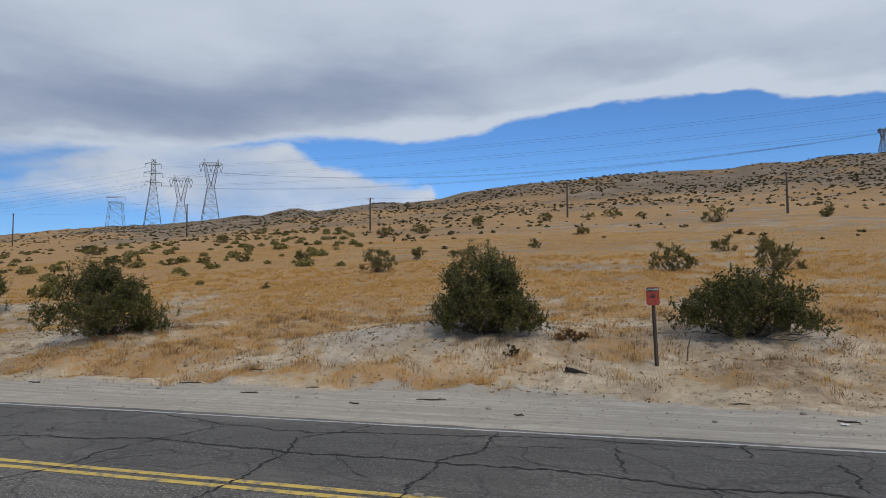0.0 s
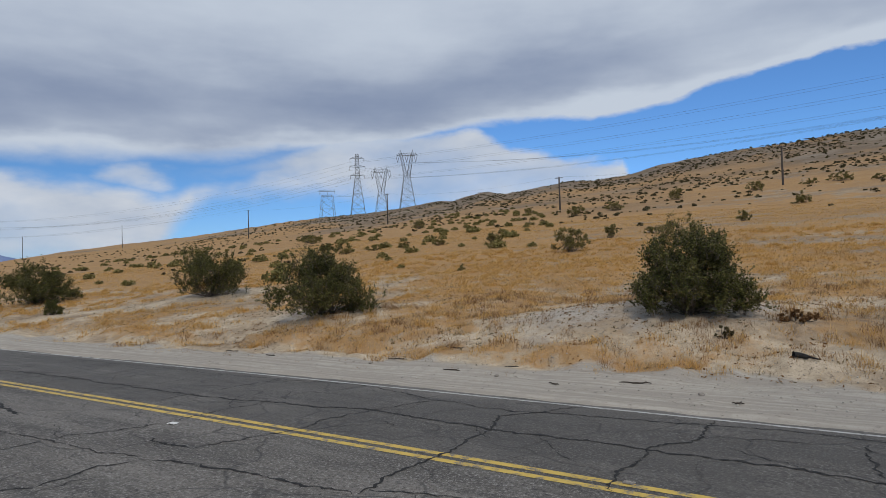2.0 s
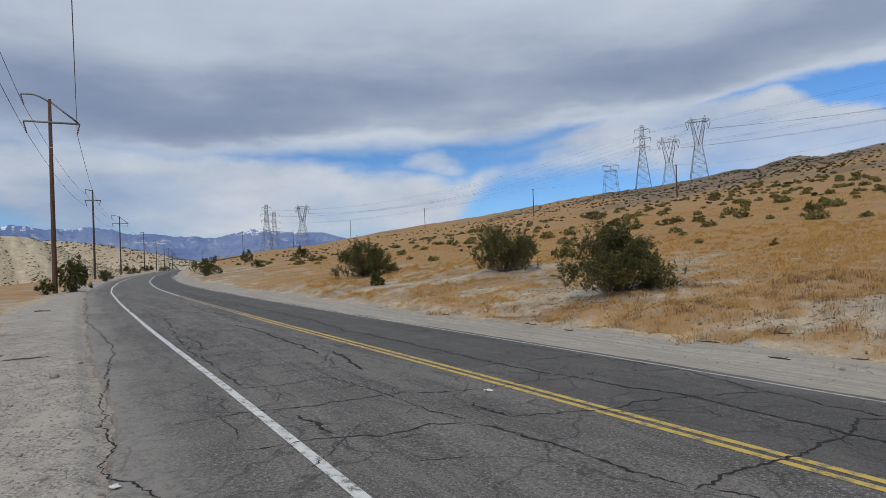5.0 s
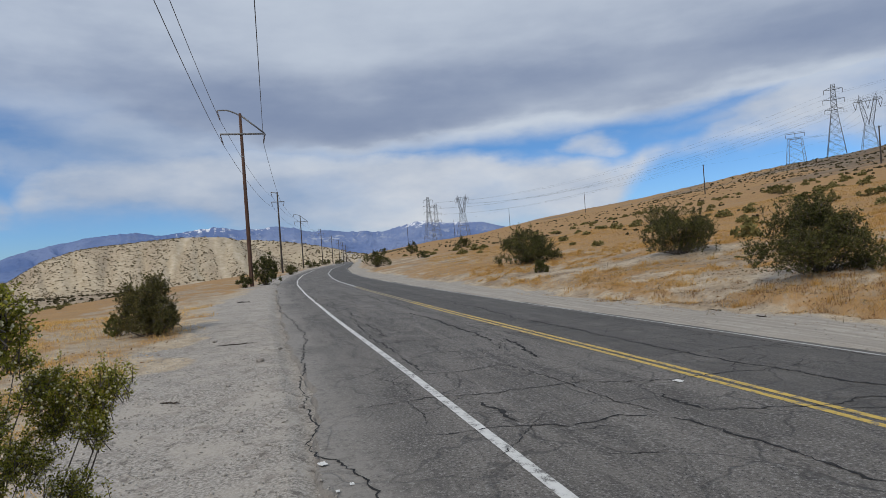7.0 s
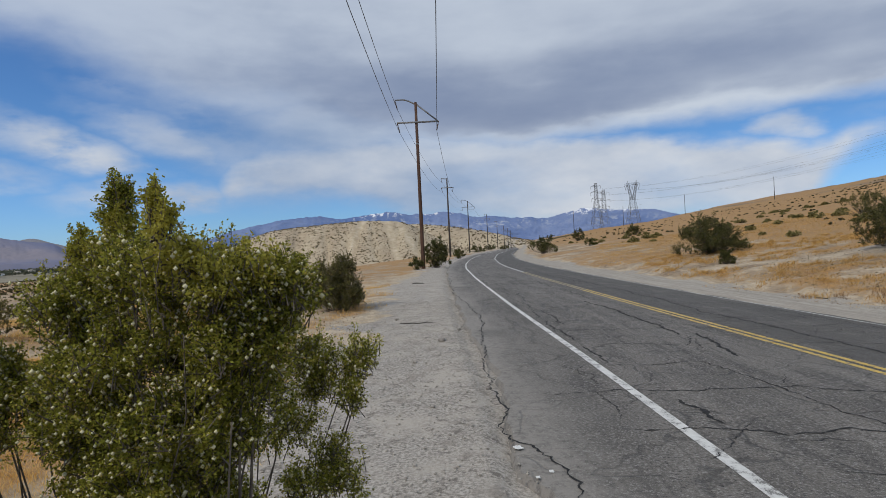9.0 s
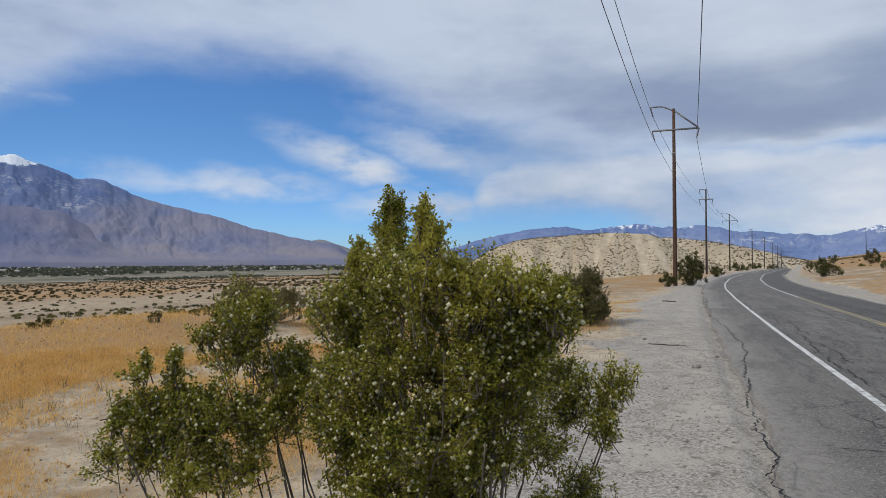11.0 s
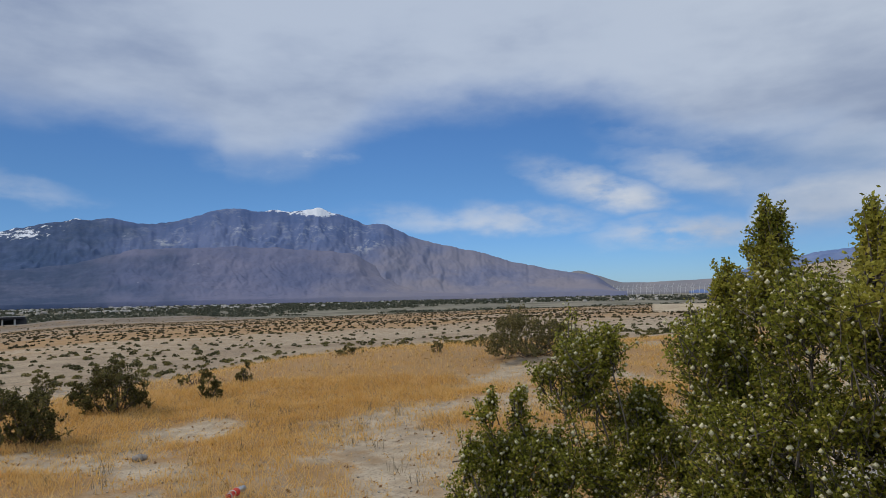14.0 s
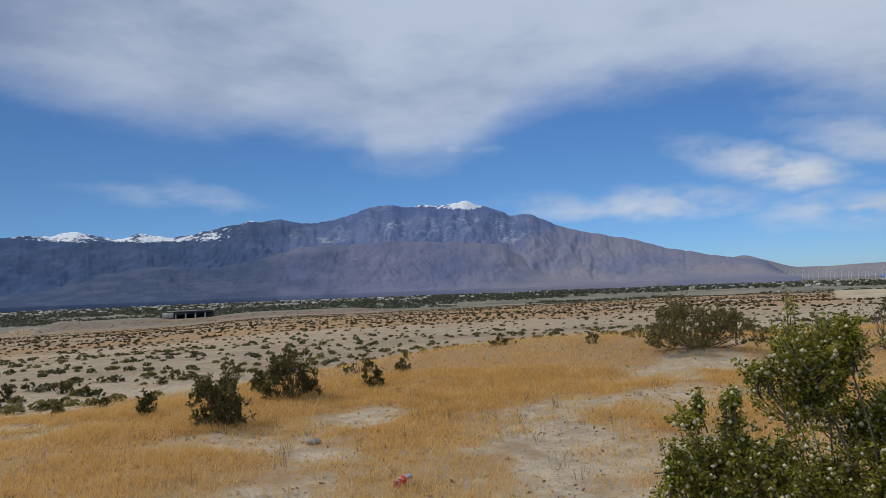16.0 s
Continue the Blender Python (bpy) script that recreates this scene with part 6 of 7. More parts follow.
def stick(x, y, length, turn, seed, label="dry dark stick lying on the sand", thick=0.014, z=None):
    rng = np.random.default_rng(seed)
    k = np.linspace(-0.5, 0.5, 8)
    line = np.stack([k * length, rng.normal(0, 0.025 * length, 8), 0.012 + np.abs(rng.normal(0, 0.008, 8))], -1)
    g = Geo().tube(line, thick * (1.1 - np.abs(k)), 5)
    side = line[5]
    g.tube([side, side + np.array([0.12 * length, 0.14 * length, 0.02])], [thick * 0.6, thick * 0.25], 4)
    ob = tagged(part("stick", g, POST), label, "stick", "sticks on the shoulder")
    ob.matrix_basis = pose(x, y, (float(ground_z(x, y)) if z is None else z), 0, 0, turn)


for n, spec in enumerate(((-3.2, 10.95, 0.55, 8), (-4.5, 10.4, 0.22, -15), (-6.95, 10.75, 0.40, 5), (-1.4, 10.1, 0.18, 30), (-9.3, 11.9, 0.5, 12), (-17.5, -1.3, 0.9, 84), (-12.9, 11.0, 0.4, -8), (3.5, 10.7, 0.3, -20), (2.2, 12.0, 0.35, 15), (-20.2, 11.4, 0.7, 4),
                          (-10.8, -1.9, 0.35, 60), (-8.0, 12.6, 0.4, 10), (-15.3, 11.6, 0.6, -4), (-6.0, 11.6, 0.3, 22), (5.0, 11.4, 0.4, 6))):
    stick(*spec, seed=n + 60)
stick(*spot(92.3, 36), 1.1, 40, 90, "dead branch lying at the edge of the shoulder", 0.04)


def burnt_log():
    x, y = spot(5.5, foot(5.5, -8.3, START), START)
    rng = np.random.default_rng(9)
    k = np.linspace(0, 1, 9)
    g = Geo().tube(np.stack([0.26 * k - 0.13, 0.03 * np.sin(k * 5), 0.07 - 0.03 * k], -1), 0.05 * (1 - 0.6 * k) + rng.uniform(0, 0.02, 9), 7)
    g.tube([(0.05, 0, 0.07), (0.2, -0.05, 0.03), (0.3, -0.08, 0.02)], [0.03, 0.02, 0.01], 5)
    ob = tagged(part("log", g, CRACK), "charred black piece of wood at the edge of the grass", "log")
    ob.location = (x, y, float(ground_z(x, y)))


burnt_log()


def litter(name, x, y, z, size, label, mat, seed, turn=0):
    """A crumpled scrap: a small creased sheet with thickness."""
    rng = np.random.default_rng(seed)
    n = 7
    u = np.linspace(-0.5, 0.5, n)
    A, B = np.meshgrid(u, u, indexing="ij")
    H = rng.uniform(0, 0.12, (n, n)) * size + 0.004
    top = np.stack([A * size * 1.4, B * size + rng.normal(0, 0.03 * size, (n, n)), H], -1).reshape(-1, 3)
    low = top - np.array([0, 0, 0.004])
    i, j = np.meshgrid(np.arange(n - 1), np.arange(n - 1), indexing="ij")
    quads = np.stack([i * n + j, (i + 1) * n + j, (i + 1) * n + j + 1, i * n + j + 1], -1).reshape(-1, 4)
    g = Geo().add(np.r_[top, low], np.r_[quads, quads[:, ::-1] + n * n])
    ob = tagged(part(name, g, mat), label, "litter", "litter by the road")
    ob.matrix_basis = pose(x, y, z, 0, 0, turn)


litter("paper_scrap", -6.67, 0.11, float(ground_z(-6.67, 0.11)) + 0.012, 0.075, "torn white paper scrap at the edge of the asphalt", PAPER, 1, 20)
litter("paper_scrap", -6.03, 0.32, 0.003 + float(road_z(-6.03, 0.32 - 1.93)), 0.04, "small white paper scrap on the asphalt", PAPER, 2)
litter("paper_scrap", -5.88, 0.18, float(ground_z(-5.88, 0.18)) + 0.012, 0.035, "small white paper scrap on the gravel", PAPER, 3)
litter("paint_flake", -8.1, 5.2, 0.004 + float(road_z(-8.1, 3.3)), 0.10, "flat white scrap lying by the centre line", PAPER, 4, 10)
litter("paint_flake", -1.68, 5.9, 0.004 + float(road_z(-1.68, 3.95)), 0.08, "pale scrap lying on the centre line", STONE, 5)
litter("paper_scrap", 3.4, 10.5, float(ground_z(3.4, 10.5)) + 0.01, 0.08, "flat white scrap on the sand", PAPER, 6)


def crushed_can():
    x, y = spot(153.4, foot(153.4, -16.9, END), END)
    ob = thing("drink_can", (x, y, float(ground_z(x, y)) + 0.03), "crushed red and silver can lying on the sand", "litter", turn=35, scale=1.05)
    k = np.linspace(0, 1, 9)
    part("body", Geo().tube(np.stack([0.13 * k - 0.06, 0.012 * np.sin(k * 6), 0.02 + 0.012 * np.cos(k * 4)], -1), 0.036 + 0.008 * np.sin(k * 9), 9), PLASTIC_RED, ob, "bright red crushed wall")
    ring = [(0.072, 0.028 * math.cos(a), 0.022 + 0.028 * math.sin(a)) for a in np.linspace(0, 2 * math.pi, 13)]
    part("rim", Geo().tube(ring, 0.006, 5), TIN, ob)
    part("base", Geo().tube([(-0.062, 0, 0.03), (-0.10, 0.02, 0.04), (-0.15, 0.03, 0.03), (-0.19, 0.0, 0.015)], [0.036, 0.028, 0.034, 0.012], 8), TIN, ob, "crumpled silver end")
    part("label_ring", Geo().tube([(0.01 + 0.002 * n, 0.038 * math.cos(n * 0.6), 0.024 + 0.038 * math.sin(n * 0.6)) for n in range(11)], 0.005, 4), PAPER, ob)


crushed_can()

# ---------------------------------------------------------------- cracks in the asphalt


def crack(points, wide, seed, jag=0.05):
    """A ragged dark crack along points (x, offset from the near edge line)."""
    rng = np.random.default_rng(seed)
    p = np.array(points, float)
    length = np.r_[0, np.cumsum(np.hypot(*np.diff(p, axis=0).T))]
    s = np.arange(0, length[-1], 0.06)
    x, u = np.interp(s, length, p[:, 0]), np.interp(s, length, p[:, 1])
    wob = np.cumsum(rng.normal(0, 0.017, len(s)))
    wob -= np.linspace(wob[0], wob[-1], len(s))
    way = np.stack([np.gradient(x), np.gradient(u)], -1)
    way /= np.linalg.norm(way, axis=1, keepdims=True) + 1e-9
    across = np.stack([-way[:, 1], way[:, 0]], -1)
    mid = np.stack([x, u], -1) + across * (wob * (jag / 0.05) + rng.normal(0, 0.012, len(s)))[:, None]
    half = wide * 0.36 * rng.uniform(0.25, 1.7, len(s)) * np.minimum(1, np.minimum(s, s[-1] - s) / 0.3 + 0.15)
    a, b = mid + across * half[:, None], mid - across * half[:, None]
    lift = 0.0055
    V = np.r_[np.c_[a[:, 0], near_line(a[:, 0]) + a[:, 1], road_z(a[:, 0], a[:, 1]) + lift], np.c_[b[:, 0], near_line(b[:, 0]) + b[:, 1], road_z(b[:, 0], b[:, 1]) + lift]]
    i, n = np.arange(len(s) - 1), len(s)
    return part("crack", Geo().add(V, np.stack([i, n + i, n + i + 1, i + 1], -1)), CRACK, road)


# long ones that follow the lanes
crack([(-60, 4.9), (-34, 5.0), (-17.8, 4.8), (-11.6, 5.1), (-7.25, 5.17), (-6.0, 5.36), (-4.0, 5.24), (-1.8, 5.25), (-0.3, 5.19), (1.1, 5.06), (4, 5.2), (12, 5.1)], 0.055, 1)
crack([(-22, 6.6), (-12, 6.5), (-7.6, 6.7), (-5.9, 6.4), (-4.2, 6.2), (-1.5, 6.6), (3.0, 6.6), (10, 6.6)], 0.028, 2)
crack([(-21.9, 2.6), (-18.4, 2.75), (-16.0, 2.74), (-14.9, 2.7), (-13.5, 2.47)], 0.085, 3)
crack([(-13.8, 2.88), (-12.5, 2.72), (-11.0, 2.45)], 0.08, 4)
crack([(-10.8, 1.7), (-10.1, 1.77), (-8.7, 2.0), (-7.8, 2.1), (-6.7, 2.1)], 0.030, 5)
crack([(-6.6, 2.08), (-5.9, 2.22), (-5.3, 2.27), (-4.6, 2.36), (-3.77, 2.42)], 0.05, 12)
crack([(-3.78, 2.6), (-3.0, 2.85), (-2.3, 3.05)], 0.03, 13)
crack([(-7.65, 2.7), (-6.62, 2.62)], 0.06, 14)
crack([(-8.35, 0.4), (-7.7, 0.5), (-7.2, 0.49)], 0.08, 6)
crack([(-44, -1.5), (-27, -1.61), (-17.7, -1.5), (-12.5, -1.55), (-10.2, -1.58), (-8.2, -1.64), (-7.3, -1.7), (-6.8, -1.52), (-6.0, -1.46), (-5.3, -1.44)], 0.03, 7, 0.06)
for n, (x0, x1, u) in enumerate(((-38, -31, 0.12), (-30, -24.5, 0.3), (-23.5, -17.5, 0.3), (-16.8, -13.2, 0.31), (-12.6, -10.7, 0.24), (-27, -21.5, 0.75), (-19.5, -15.8, 0.62), (-34, -28.5, 0.65))):
    crack([(x0, u), (0.5 * (x0 + x1), u + 0.06), (x1, u - 0.03)], 0.045, 100 + n, 0.06)
crack([(-34, 2.9), (-27, 2.8), (-22, 3.0)], 0.05, 10)
crack([(-9.05, -0.52), (-8.2, -0.5), (-7.5, -0.56)], 0.022, 11)
# those that run across, each along a few knots
for n, (wide, *knots) in enumerate((
        (0.030, (-8.85, -1.23), (-8.75, 0.3), (-8.8, 1.1), (-8.72, 2.2), (-8.3, 3.3), (-8.2, 5.0)), (0.034, (-7.15, -0.6), (-6.95, 0.3), (-6.75, 1.0), (-6.85, 1.57), (-6.7, 2.1)), (0.038, (-6.62, 2.6), (-6.5, 3.25), (-6.28, 3.8), (-6.25, 4.6), (-6.0, 5.4), (-5.6, 6.4)),
        (0.045, (-3.77, 2.42), (-3.85, 3.1), (-3.9, 4.0), (-3.97, 5.2), (-4.2, 5.9), (-3.75, 6.4), (-3.4, 7.1)), (0.045, (-1.75, 3.6), (-1.83, 4.3), (-1.8, 5.25), (-1.5, 5.7), (-1.5, 6.1), (-1.5, 6.95)), (0.03, (-12.9, 0.5), (-12.6, 1.4), (-12.4, 2.1), (-13.5, 2.85)),
        (0.028, (-10.7, 0.1), (-10.45, 0.8), (-10.75, 1.7)), (0.04, (0.2, 6.5), (0.25, 5.9), (0.34, 5.2)), (0.035, (1.14, 5.04), (1.2, 4.6), (1.0, 3.9)), (0.035, (1.85, 7.1), (1.75, 6.7), (1.82, 6.2)), (0.04, (2.7, 6.5), (2.8, 5.7), (2.62, 5.1)))):
    crack(knots, wide, n + 30, 0.07)
for n, (x, u0, u1, slant, wide) in enumerate(((-14.8, 0.0, 6.6, 0.08, 0.03), (-17.5, -0.9, 5.0, 0.04, 0.03), (-20.5, 0.3, 6.8, 0.1, 0.03), (-24, -0.8, 6.0, 0.06, 0.035), (-28, 0.0, 6.8, 0.05, 0.035), (-33, -0.5, 6.5, 0.1, 0.04), (-40, 0.2, 6.6, 0.05, 0.04),
                                              (-10.0, 4.2, 7.0, 0.12, 0.026), (-12.2, 3.4, 6.9, 0.2, 0.026), (-16.2, 3.0, 6.9, 0.1, 0.028), (4.3, 3.6, 7.2, -0.2, 0.035), (6.5, 4.0, 7.0, 0.1, 0.03))):
    crack([(x, u0), (x + 0.5 * slant * (u1 - u0) + 0.12, 0.5 * (u0 + u1)), (x + slant * (u1 - u0), u1)], wide, n + 60, 0.09)
# hairlines that branch between them
rng = np.random.default_rng(8)
for n in range(46):
    x, u = rng.uniform(-17, 4), rng.uniform(-0.9, 6.7)
    a, length = rng.choice((0.15, 1.35, -0.5, 2.4)) + rng.normal(0, 0.25), rng.uniform(0.5, 1.6)
    x1, u1 = x + length * math.cos(a), float(np.clip(u + length * math.sin(a), -1.1, 6.9))
    crack([(x, u), (0.5 * (x + x1) + rng.normal(0, 0.06), 0.5 * (u + u1) + rng.normal(0, 0.06)), (x1, u1)], 0.016, 200 + n, 0.06)

# ---------------------------------------------------------------- the valley


def overpass():
    """A road bridge, its shade put in as dark colour, with a pale end wall at the edge of the flats."""
    az, r = 170.9, 446.0
    x, y = spot(az, r)
    z0 = EYE_Z + r * math.tan(radians(-1.30))
    ob = thing("overpass", (x, y, z0), "long low dark road bridge with a pale concrete end", "bridge", turn=az)
    part("deck", Geo().box((28, 9, 1.3), (0, 0, 2.1)), SHADE, ob, "bridge deck with its shade in the dark colour")
    for side in (-4.4, 4.4):
        part("parapet", Geo().box((28.4, 0.3, 0.35), (0, side, 2.9)), CONCRETE, ob)
    for k in (-9, -3, 3, 9):
        part("pier", Geo().box((0.9, 7.5, 8.0), (k, 0, -2.5)), CONCRETE, ob)
    # an added dark sheet in place of the shade below the deck
    part("shade_sheet", Geo().box((30, 0.5, 9.0), (0, 5.0, -2.8)), SHADE, ob, "dark sheet standing for the shade under the deck")
    for side in (-4.9, 4.9):
        part("wing_wall", Geo().box((6.5, 0.6, 3.6), (-13.5, side, 0.3)), CONCRETE, ob, "pale concrete end wall")


overpass()


def far_town():
    """Roofs and walls of a town spread over the valley floor, too far off to count, and the trees round them."""
    rng = np.random.default_rng(31)
    walls, trees = Geo(), Geo()
    for _ in range(520):
        az, r = rng.uniform(112, 186), rng.uniform(1700, 3100)
        if rng.random() < 0.6:
            az = rng.uniform(150, 186)
        x, y = spot(az, r)
        z = float(ground_z(x, y, False))
        s = rng.uniform(4, 11)
        hgt = rng.uniform(3.0, 5.5)
        turn = pose(0, 0, 0, 0, 0, rng.uniform(0, 180))
        walls.box((s * 1.6, s, hgt), (x, y, z + hgt / 2), turn)
        walls.box((s * 1.68, s * 1.08, 1.2), (x, y, z + hgt + 0.6), turn, 0.6)
    n = 9000
    az, r = rng.uniform(108, 190, n), rng.uniform(0, 1, n) ** 1.4 * 2300 + 950
    x, y = EYE_X - r * np.sin(np.radians(az)), EYE_Y + r * np.cos(np.radians(az))
    z = ground_z(x, y, False)
    keep = rough(x, y, 420, 3) > -0.55 + 0.5 * (az < 128)
    x, y, z, r = x[keep], y[keep], z[keep], r[keep]
    for k in range(6):
        size = rng.uniform(2.5, 6.0, len(x)) * np.clip(r / 1400, 0.45, 1.3)
        trees.cards(np.stack([x + rng.normal(0, 2.5, len(x)), y + rng.normal(0, 2.5, len(x)), z + size * rng.uniform(0.2, 0.7, len(x))], -1), size, rng, long=1.2)
    tagged(part("town_houses", walls, HOUSE), "pale walls and roofs of a far town on the valley floor", "houses", kind="stuff")
    tagged(part("valley_trees", trees, TREE_FAR), "dark trees and brush on the valley floor", "trees", kind="stuff")


far_town()


def turbine():
    ob = thing("wind_turbine", (0, 0, -22), "white wind turbine far off in the pass", "wind turbine", "wind turbines in the pass")
    part("mast", Geo().tube([(0, 0, -4), (0, 0, 42)], [1.0, 0.6], 6), TURBINE, ob)
    part("nacelle", Geo().box((2, 5, 2.2), (0, 0, 42.5)), TURBINE, ob)
    for k in range(3):
        a = 0.4 + k * 2.0944
        way = np.array([math.sin(a), 0, math.cos(a)])
        part("blade", Geo().tube([np.array([0, -3, 42.5]), np.array([0, -3, 42.5]) + way * 9, np.array([0, -3, 42.5]) + way * 24], [0.7, 0.9, 0.2], 4), TURBINE, ob)
    return ob


rng = np.random.default_rng(12)
first = turbine()
first.matrix_basis = pose(*spot(112.4, 4150), -24, 0, 0, 118)
for n in range(1, 26):
    az = 112.4 + n * 0.36 + rng.uniform(-0.12, 0.12)
    x, y = spot(az, rng.uniform(3900, 4250))
    copy_thing(first, pose(x, y, -24 + rng.uniform(-3, 6), 0, 0, az + rng.uniform(-30, 30)) @ pose(0, 0, 0, 0, 0, 0))

# ---------------------------------------------------------------- scrub, grass and pebbles, past counting


def scatter(n, seed, az_range, r_range, power=0.5):
    rng = np.random.default_rng(seed)
    az = rng.uniform(*az_range, n)
    r = (rng.uniform(0, 1, n) * (r_range[1] ** (1 / power) - r_range[0] ** (1 / power)) + r_range[0] ** (1 / power)) ** power
    return az, r, EYE_X - r * np.sin(np.radians(az)), EYE_Y + r * np.cos(np.radians(az)), rng


def scrub(name, label, x, y, r, rng, wide, flatness, cards, mat, cover=0.55):
    """Low rounded clumps of leaves, each some cards thick."""
    z = ground_z(x, y)
    size = wide * rng.uniform(0.45, 1.5, len(x))
    base = np.stack([x, y, z], -1)
    g = Geo()
    for _ in range(cards):
        d = rng.normal(size=(len(x), 3))
        d /= np.linalg.norm(d, axis=1, keepdims=True)
        d *= (rng.uniform(0, 1, len(x)) ** 0.4)[:, None]
        d[:, 2] = np.abs(d[:, 2]) * flatness
        g.cards(base + d * size[:, None] * 0.5 + np.array([0, 0, 0.04]), size * cover, rng, long=1.25)
    return tagged(part(name, g, mat), label, "bushes", kind="stuff")


# hill: thin on the golden lower slope, thick on the stony upper one
az, r, x, y, rng = scatter(32000, 41, (-26, 82), (60, 460))
u = y - near_line(x) - ROAD_WIDE
thick = step(u + 60 * rough(x, y, 50, 4) - 45 * step(az, 14, 36), 70, 215)
keep = (u > 14) & (rng.random(len(x)) < 0.008 + 0.04 * (az > 34) * (u > 22) + (0.95 - 0.5 * step(az, 12, 26)) * thick * (0.62 + 0.9 * rough(x, y, 22, 3)))
scrub("hill_scrub", "dark low scrub dotted over the stony upper hillside", x[keep], y[keep], r[keep], rng, 0.94, 0.62, 11, LEAF_DOT, 0.44)
az, r, x, y, rng = scatter(600, 48, (24, 82), (38, 210))
u = y - near_line(x) - ROAD_WIDE
keep = (u > 16) & (rng.random(len(x)) < 0.5 + 0.5 * rough(x, y, 30, 2))
scrub("hill_bushes", "olive creosote bushes scattered over the lower slope", x[keep], y[keep], r[keep], rng, 1.35, 0.8, 130, LEAF_OLIVE, 0.15)
# flats below the road
az, r, x, y, rng = scatter(23000, 42, (98, 188), (30, 428))
d = near_line(x) - y
keep = (d > 27) & (rng.random(len(x)) < (0.62 + 0.22 * rough(x, y, 30, 2)) * (1 - 0.3 * step(r, 120, 330))) & ~((az < 117) & (r > 185))
near = r < 120
scrub("flat_scrub", "grey-green scrub dotted over the pale flats", x[keep & near], y[keep & near], r[keep & near], rng, 0.54, 0.7, 36, LEAF_FAR, 0.25)
scrub("flat_scrub", "dark scrub dotted over the far flats", x[keep & ~near], y[keep & ~near], r[keep & ~near], rng, 0.62, 0.66, 12, LEAF_DOT, 0.46)
az, r, x, y, rng = scatter(1500, 46, (100, 188), (20, 75))
d = near_line(x) - y
keep = (d > 19 + 4 * rough(x, y, 9, 2)) & (rng.random(len(x)) < 0.4 + 0.5 * rough(x, y, 14, 2))
scrub("flat_scrub", "small grey-green scrub where the grass ends", x[keep], y[keep], r[keep], rng, 0.46, 0.7, 80, LEAF_OLIVE, 0.2)
# the bluff
az, r, x, y, rng = scatter(6500, 43, (82, 112), (195, 292))
keep = (near_line(x) - y > 14) & (rng.random(len(x)) < 0.75) & (bluff_lane(az, r) > 0.4)
scrub("bluff_scrub", "small scrub dotted over the pale bluff", x[keep], y[keep], r[keep], rng, 0.52, 0.7, 9, LEAF_GREY, 0.5)

az, r, x, y, rng = scatter(2200, 47, (77, 97), (425, 505))
keep = rng.random(len(x)) < 0.6
scrub("bluff_scrub", "small scrub dotted over the far end of the bluff", x[keep], y[keep], r[keep], rng, 1.1, 0.7, 10, LEAF_GREY, 0.5)


def grass(name, label, n, seed, az_range, r_range, height, width, blades, spread, mat=STRAW, power=0.5, floor=0.22, lean=0.5):
    az, r, x, y, rng = scatter(n, seed, az_range, r_range, power)
    cover = grass_cover(x, y)
    u = y - near_line(x)
    clear = (u > ROAD_WIDE + 1.6) | (u < -4.4 + 1.6 * step(-x, 20, 80))
    keep = clear & (rng.random(n) < np.clip((cover + 0.35 * rough(x, y, 1.4, 2) - floor) * 1.5, 0, 1))
    x, y, r = x[keep], y[keep], r[keep]
    scale = np.repeat(rng.uniform(0.55, 1.25, len(x)), blades)
    bx, by = np.repeat(x, blades) + rng.normal(0, spread, len(x) * blades), np.repeat(y, blades) + rng.normal(0, spread, len(x) * blades)
    z = ground_z(bx, by) - 0.01
    g = Geo().blades(np.stack([bx, by, z], -1), height * scale, width * np.repeat(np.clip(r / r_range[0], 0.7, 3.0), blades), rng, lean)
    return tagged(part(name, g, mat), label, "grass", kind="stuff")


grass("dry_grass", "dry golden grass on the roadside slope", 14000, 51, (-24, 72), (12.5, 36), 0.09, 0.0065, 11, 0.16, floor=0.25, lean=1.5)
grass("dry_grass", "thick dry golden grass higher on the slope", 20000, 52, (-24, 76), (32, 105), 0.13, 0.019, 6, 0.32, floor=0.15, lean=1.3)
grass("grass_tuft", "rounded tufts of dry golden grass", 3400, 57, (-24, 72), (12.5, 52), 0.19, 0.0065, 48, 0.12, floor=0.22, lean=1.4)
grass("dry_weeds", "small dead weeds and twigs on the sand", 1100, 58, (-24, 72), (12.5, 24), 0.07, 0.005, 9, 0.08, LEAF_RUST, floor=-0.6, lean=1.6)
grass("dry_weeds", "reddish brown dead weeds in clumps above the sandy shoulder", 420, 59, (-24, 72), (13, 24), 0.20, 0.006, 46, 0.13, LEAF_RUST, floor=0.0, lean=1.2)
grass("dry_weeds", "grey brown tangles of dead stalks on the sand", 260, 60, (-24, 72), (13, 24), 0.11, 0.006, 36, 0.15, LEAF_GREY, floor=0.25, lean=1.6)
grass("dry_grass", "dry golden grass on the near bench", 18000, 53, (96, 190), (4.0, 17), 0.12, 0.0036, 12, 0.11, PALE_STRAW, floor=0.25, lean=1.6)
grass("dry_grass", "dry golden grass along the edge of the bench", 13000, 54, (90, 190), (15, 36), 0.16, 0.008, 8, 0.2, PALE_STRAW, floor=0.2, lean=1.5)
grass("dry_weeds", "sparse grey dead weeds among the grass", 150, 55, (96, 190), (4.2, 15), 0.22, 0.0024, 14, 0.06, LEAF_GREY, floor=-0.3, lean=1.1)
grass("dry_weeds", "sparse grey dead weeds among the grass", 500, 56, (-24, 70), (13, 28), 0.13, 0.005, 8, 0.10, LEAF_GREY, floor=-0.2, lean=1.1)


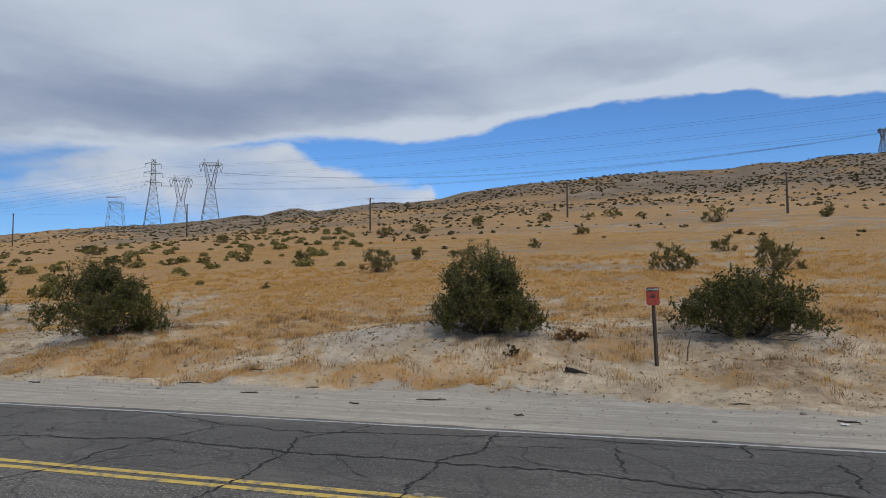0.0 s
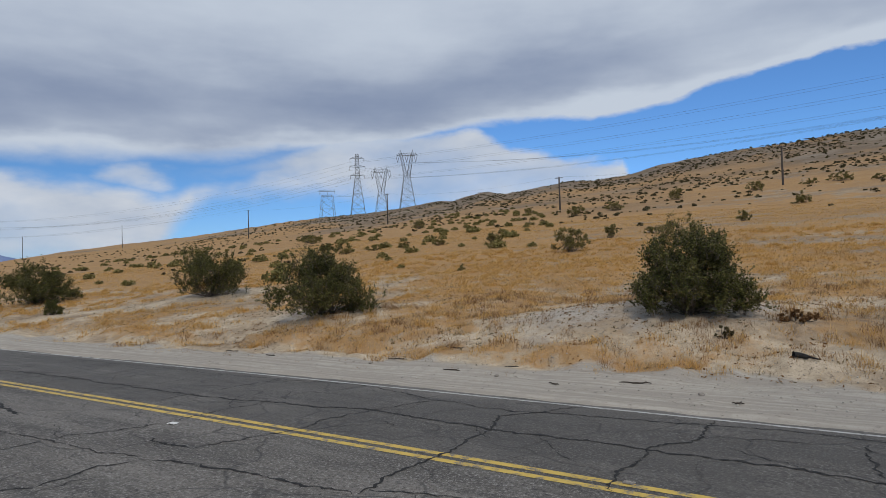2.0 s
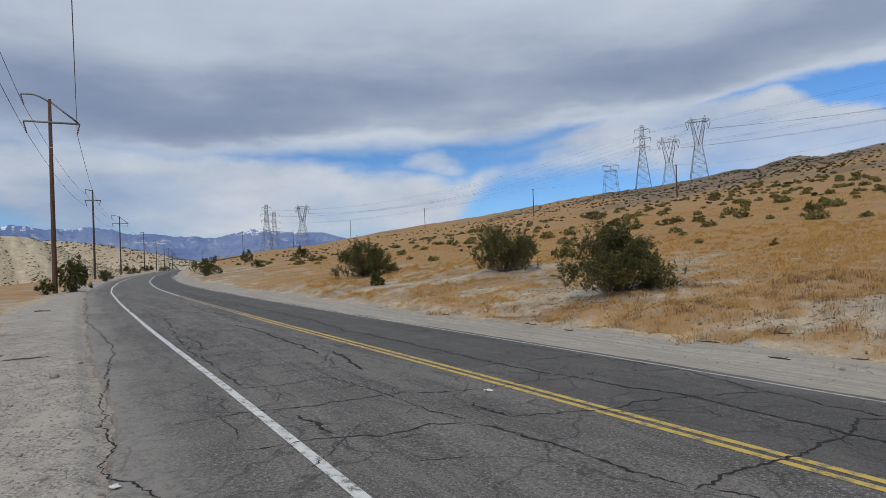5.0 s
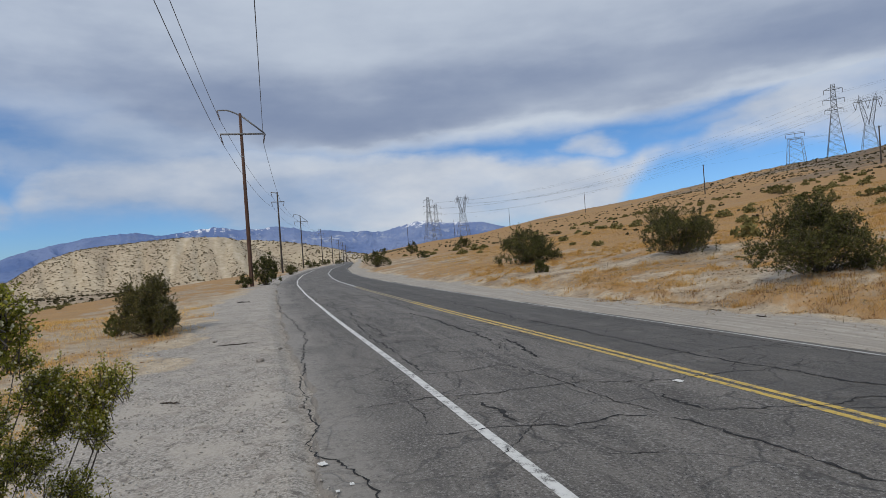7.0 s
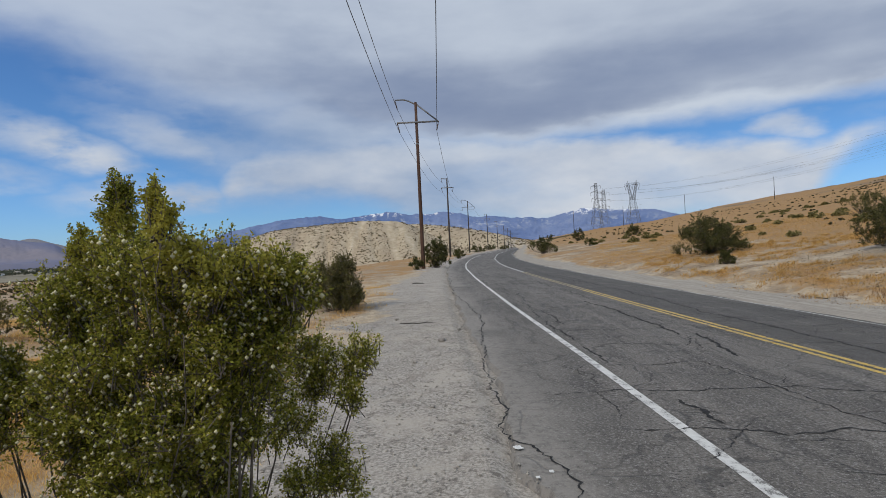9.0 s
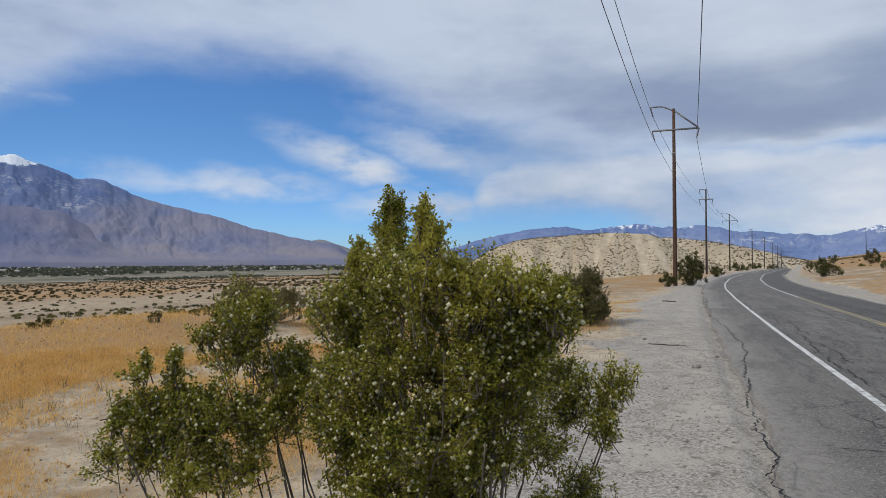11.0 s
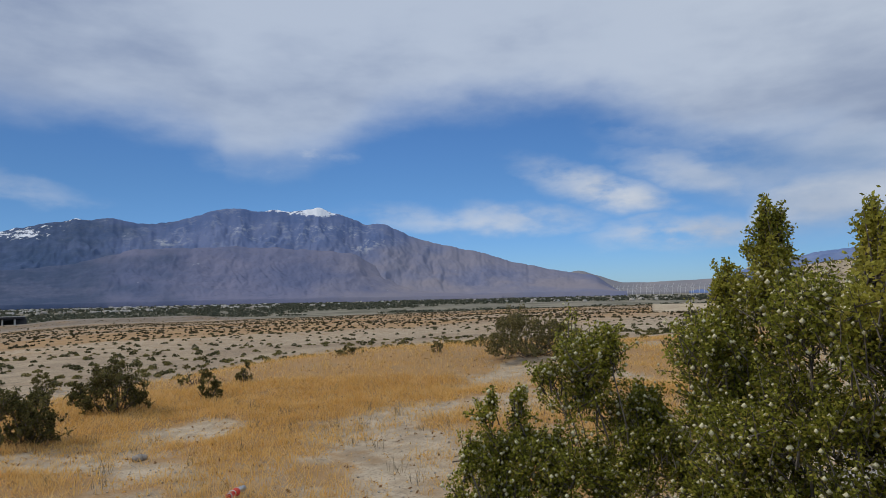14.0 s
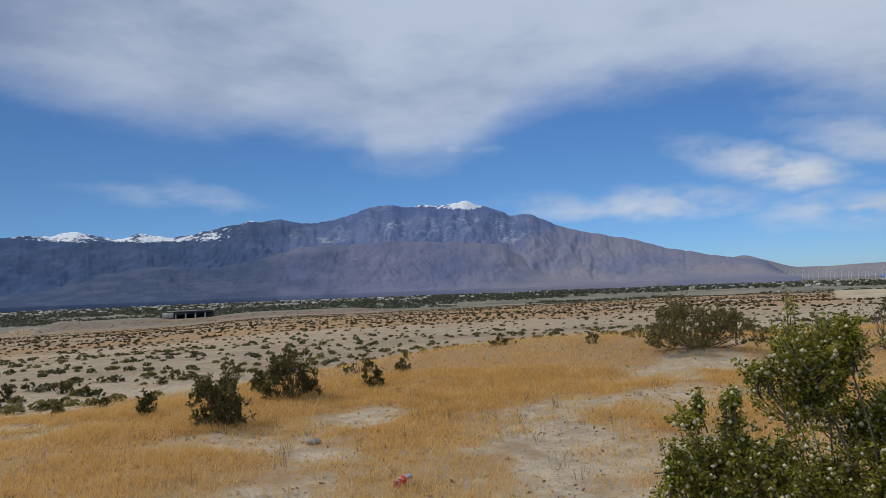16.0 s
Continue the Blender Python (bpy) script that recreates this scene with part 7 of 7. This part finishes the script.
def debris(name, label, n, seed, az_range, r_range, size, mat, clear_by, share):
    """Dead leaves, twigs and crusts that lie flat on the ground."""
    az, r, x, y, rng = scatter(n, seed, az_range, r_range)
    u = y - near_line(x)
    near_mound = 0 * x
    for mx, my, mh, mr in MOUNDS[:5]:
        near_mound = np.maximum(near_mound, np.exp(-((x - mx) ** 2 + (y - my) ** 2) / (mr * mr)))
    keep = ((u > ROAD_WIDE + clear_by) | (u < -4.8)) & (rng.random(n) < share + 0.5 * rough(x, y, 2.2, 3) + 0.7 * near_mound)
    x, y, r = x[keep], y[keep], r[keep]
    g = Geo()
    for _ in range(3):
        at = np.stack([x + rng.normal(0, size * 0.8, len(x)), y + rng.normal(0, size * 0.8, len(x)), 0 * x], -1)
        at[:, 2] = ground_z(at[:, 0], at[:, 1]) + 0.008 + rng.uniform(0, size * 0.35, len(x))
        g.cards(at, size * rng.uniform(0.3, 1.2, len(x)), rng, long=2.0)
    return tagged(part(name, g, mat), label, "debris", kind="stuff")


debris("dead_leaves", "dark dead leaves and twigs scattered on the sand", 9000, 71, (-24, 74), (11, 30), 0.034, LEAF_RUST, 3.0, 0.42)
debris("dead_leaves", "dark brown crusts and twigs scattered on the slope", 9000, 72, (-24, 74), (11, 40), 0.036, LEAF_GREY, 3.2, 0.45)
debris("dead_leaves", "dead leaves and stalks on the bench", 11000, 73, (96, 190), (3.6, 18), 0.02, PALE_STRAW, 3.0, 0.5)
debris("dead_leaves", "rusty dead stalks on the bench", 7000, 74, (96, 190), (3.6, 22), 0.026, LEAF_RUST, 3.0, 0.4)


def pebbles(n, seed, boxes):
    rng = np.random.default_rng(seed)
    g = Geo()
    form = np.array([(1, 0, 0), (0, 1, 0), (-1, 0, 0), (0, -1, 0), (0, 0, 0.7), (0, 0, -0.7)], float)
    faces = np.array([(0, 1, 4, 4), (1, 2, 4, 4), (2, 3, 4, 4), (3, 0, 4, 4), (1, 0, 5, 5), (2, 1, 5, 5), (3, 2, 5, 5), (0, 3, 5, 5)])
    for x0, x1, y0, y1, share, size in boxes:
        m = int(n * share)
        x, y = rng.uniform(x0, x1, m), rng.uniform(y0, y1, m)
        y = y + near_line(x) - 1.96
        s = size * rng.uniform(0.3, 1.0, m) ** 2 + 0.004
        a = rng.uniform(0, 6.28, m)
        v = form[None] * rng.uniform(0.6, 1.3, (m, 6, 1)) * s[:, None, None]
        v = np.stack([v[..., 0] * np.cos(a)[:, None] - v[..., 1] * np.sin(a)[:, None], v[..., 0] * np.sin(a)[:, None] + v[..., 1] * np.cos(a)[:, None], v[..., 2]], -1)
        v += np.stack([x, y, ground_z(x, y) + s * 0.3], -1)[:, None]
        g.add(v, (faces[None] + 6 * np.arange(m)[:, None, None]).reshape(-1, 4))
    return tagged(part("pebbles", g, PEBBLE), "small pebbles and grit on the shoulders", "pebbles", kind="stuff")


pebbles(16000, 61, [(-24, -2, -3.8, 0.2, 0.45, 0.019), (-24, 8, 9.7, 14.0, 0.12, 0.022), (-9, 0, -10, -3.6, 0.08, 0.018)])
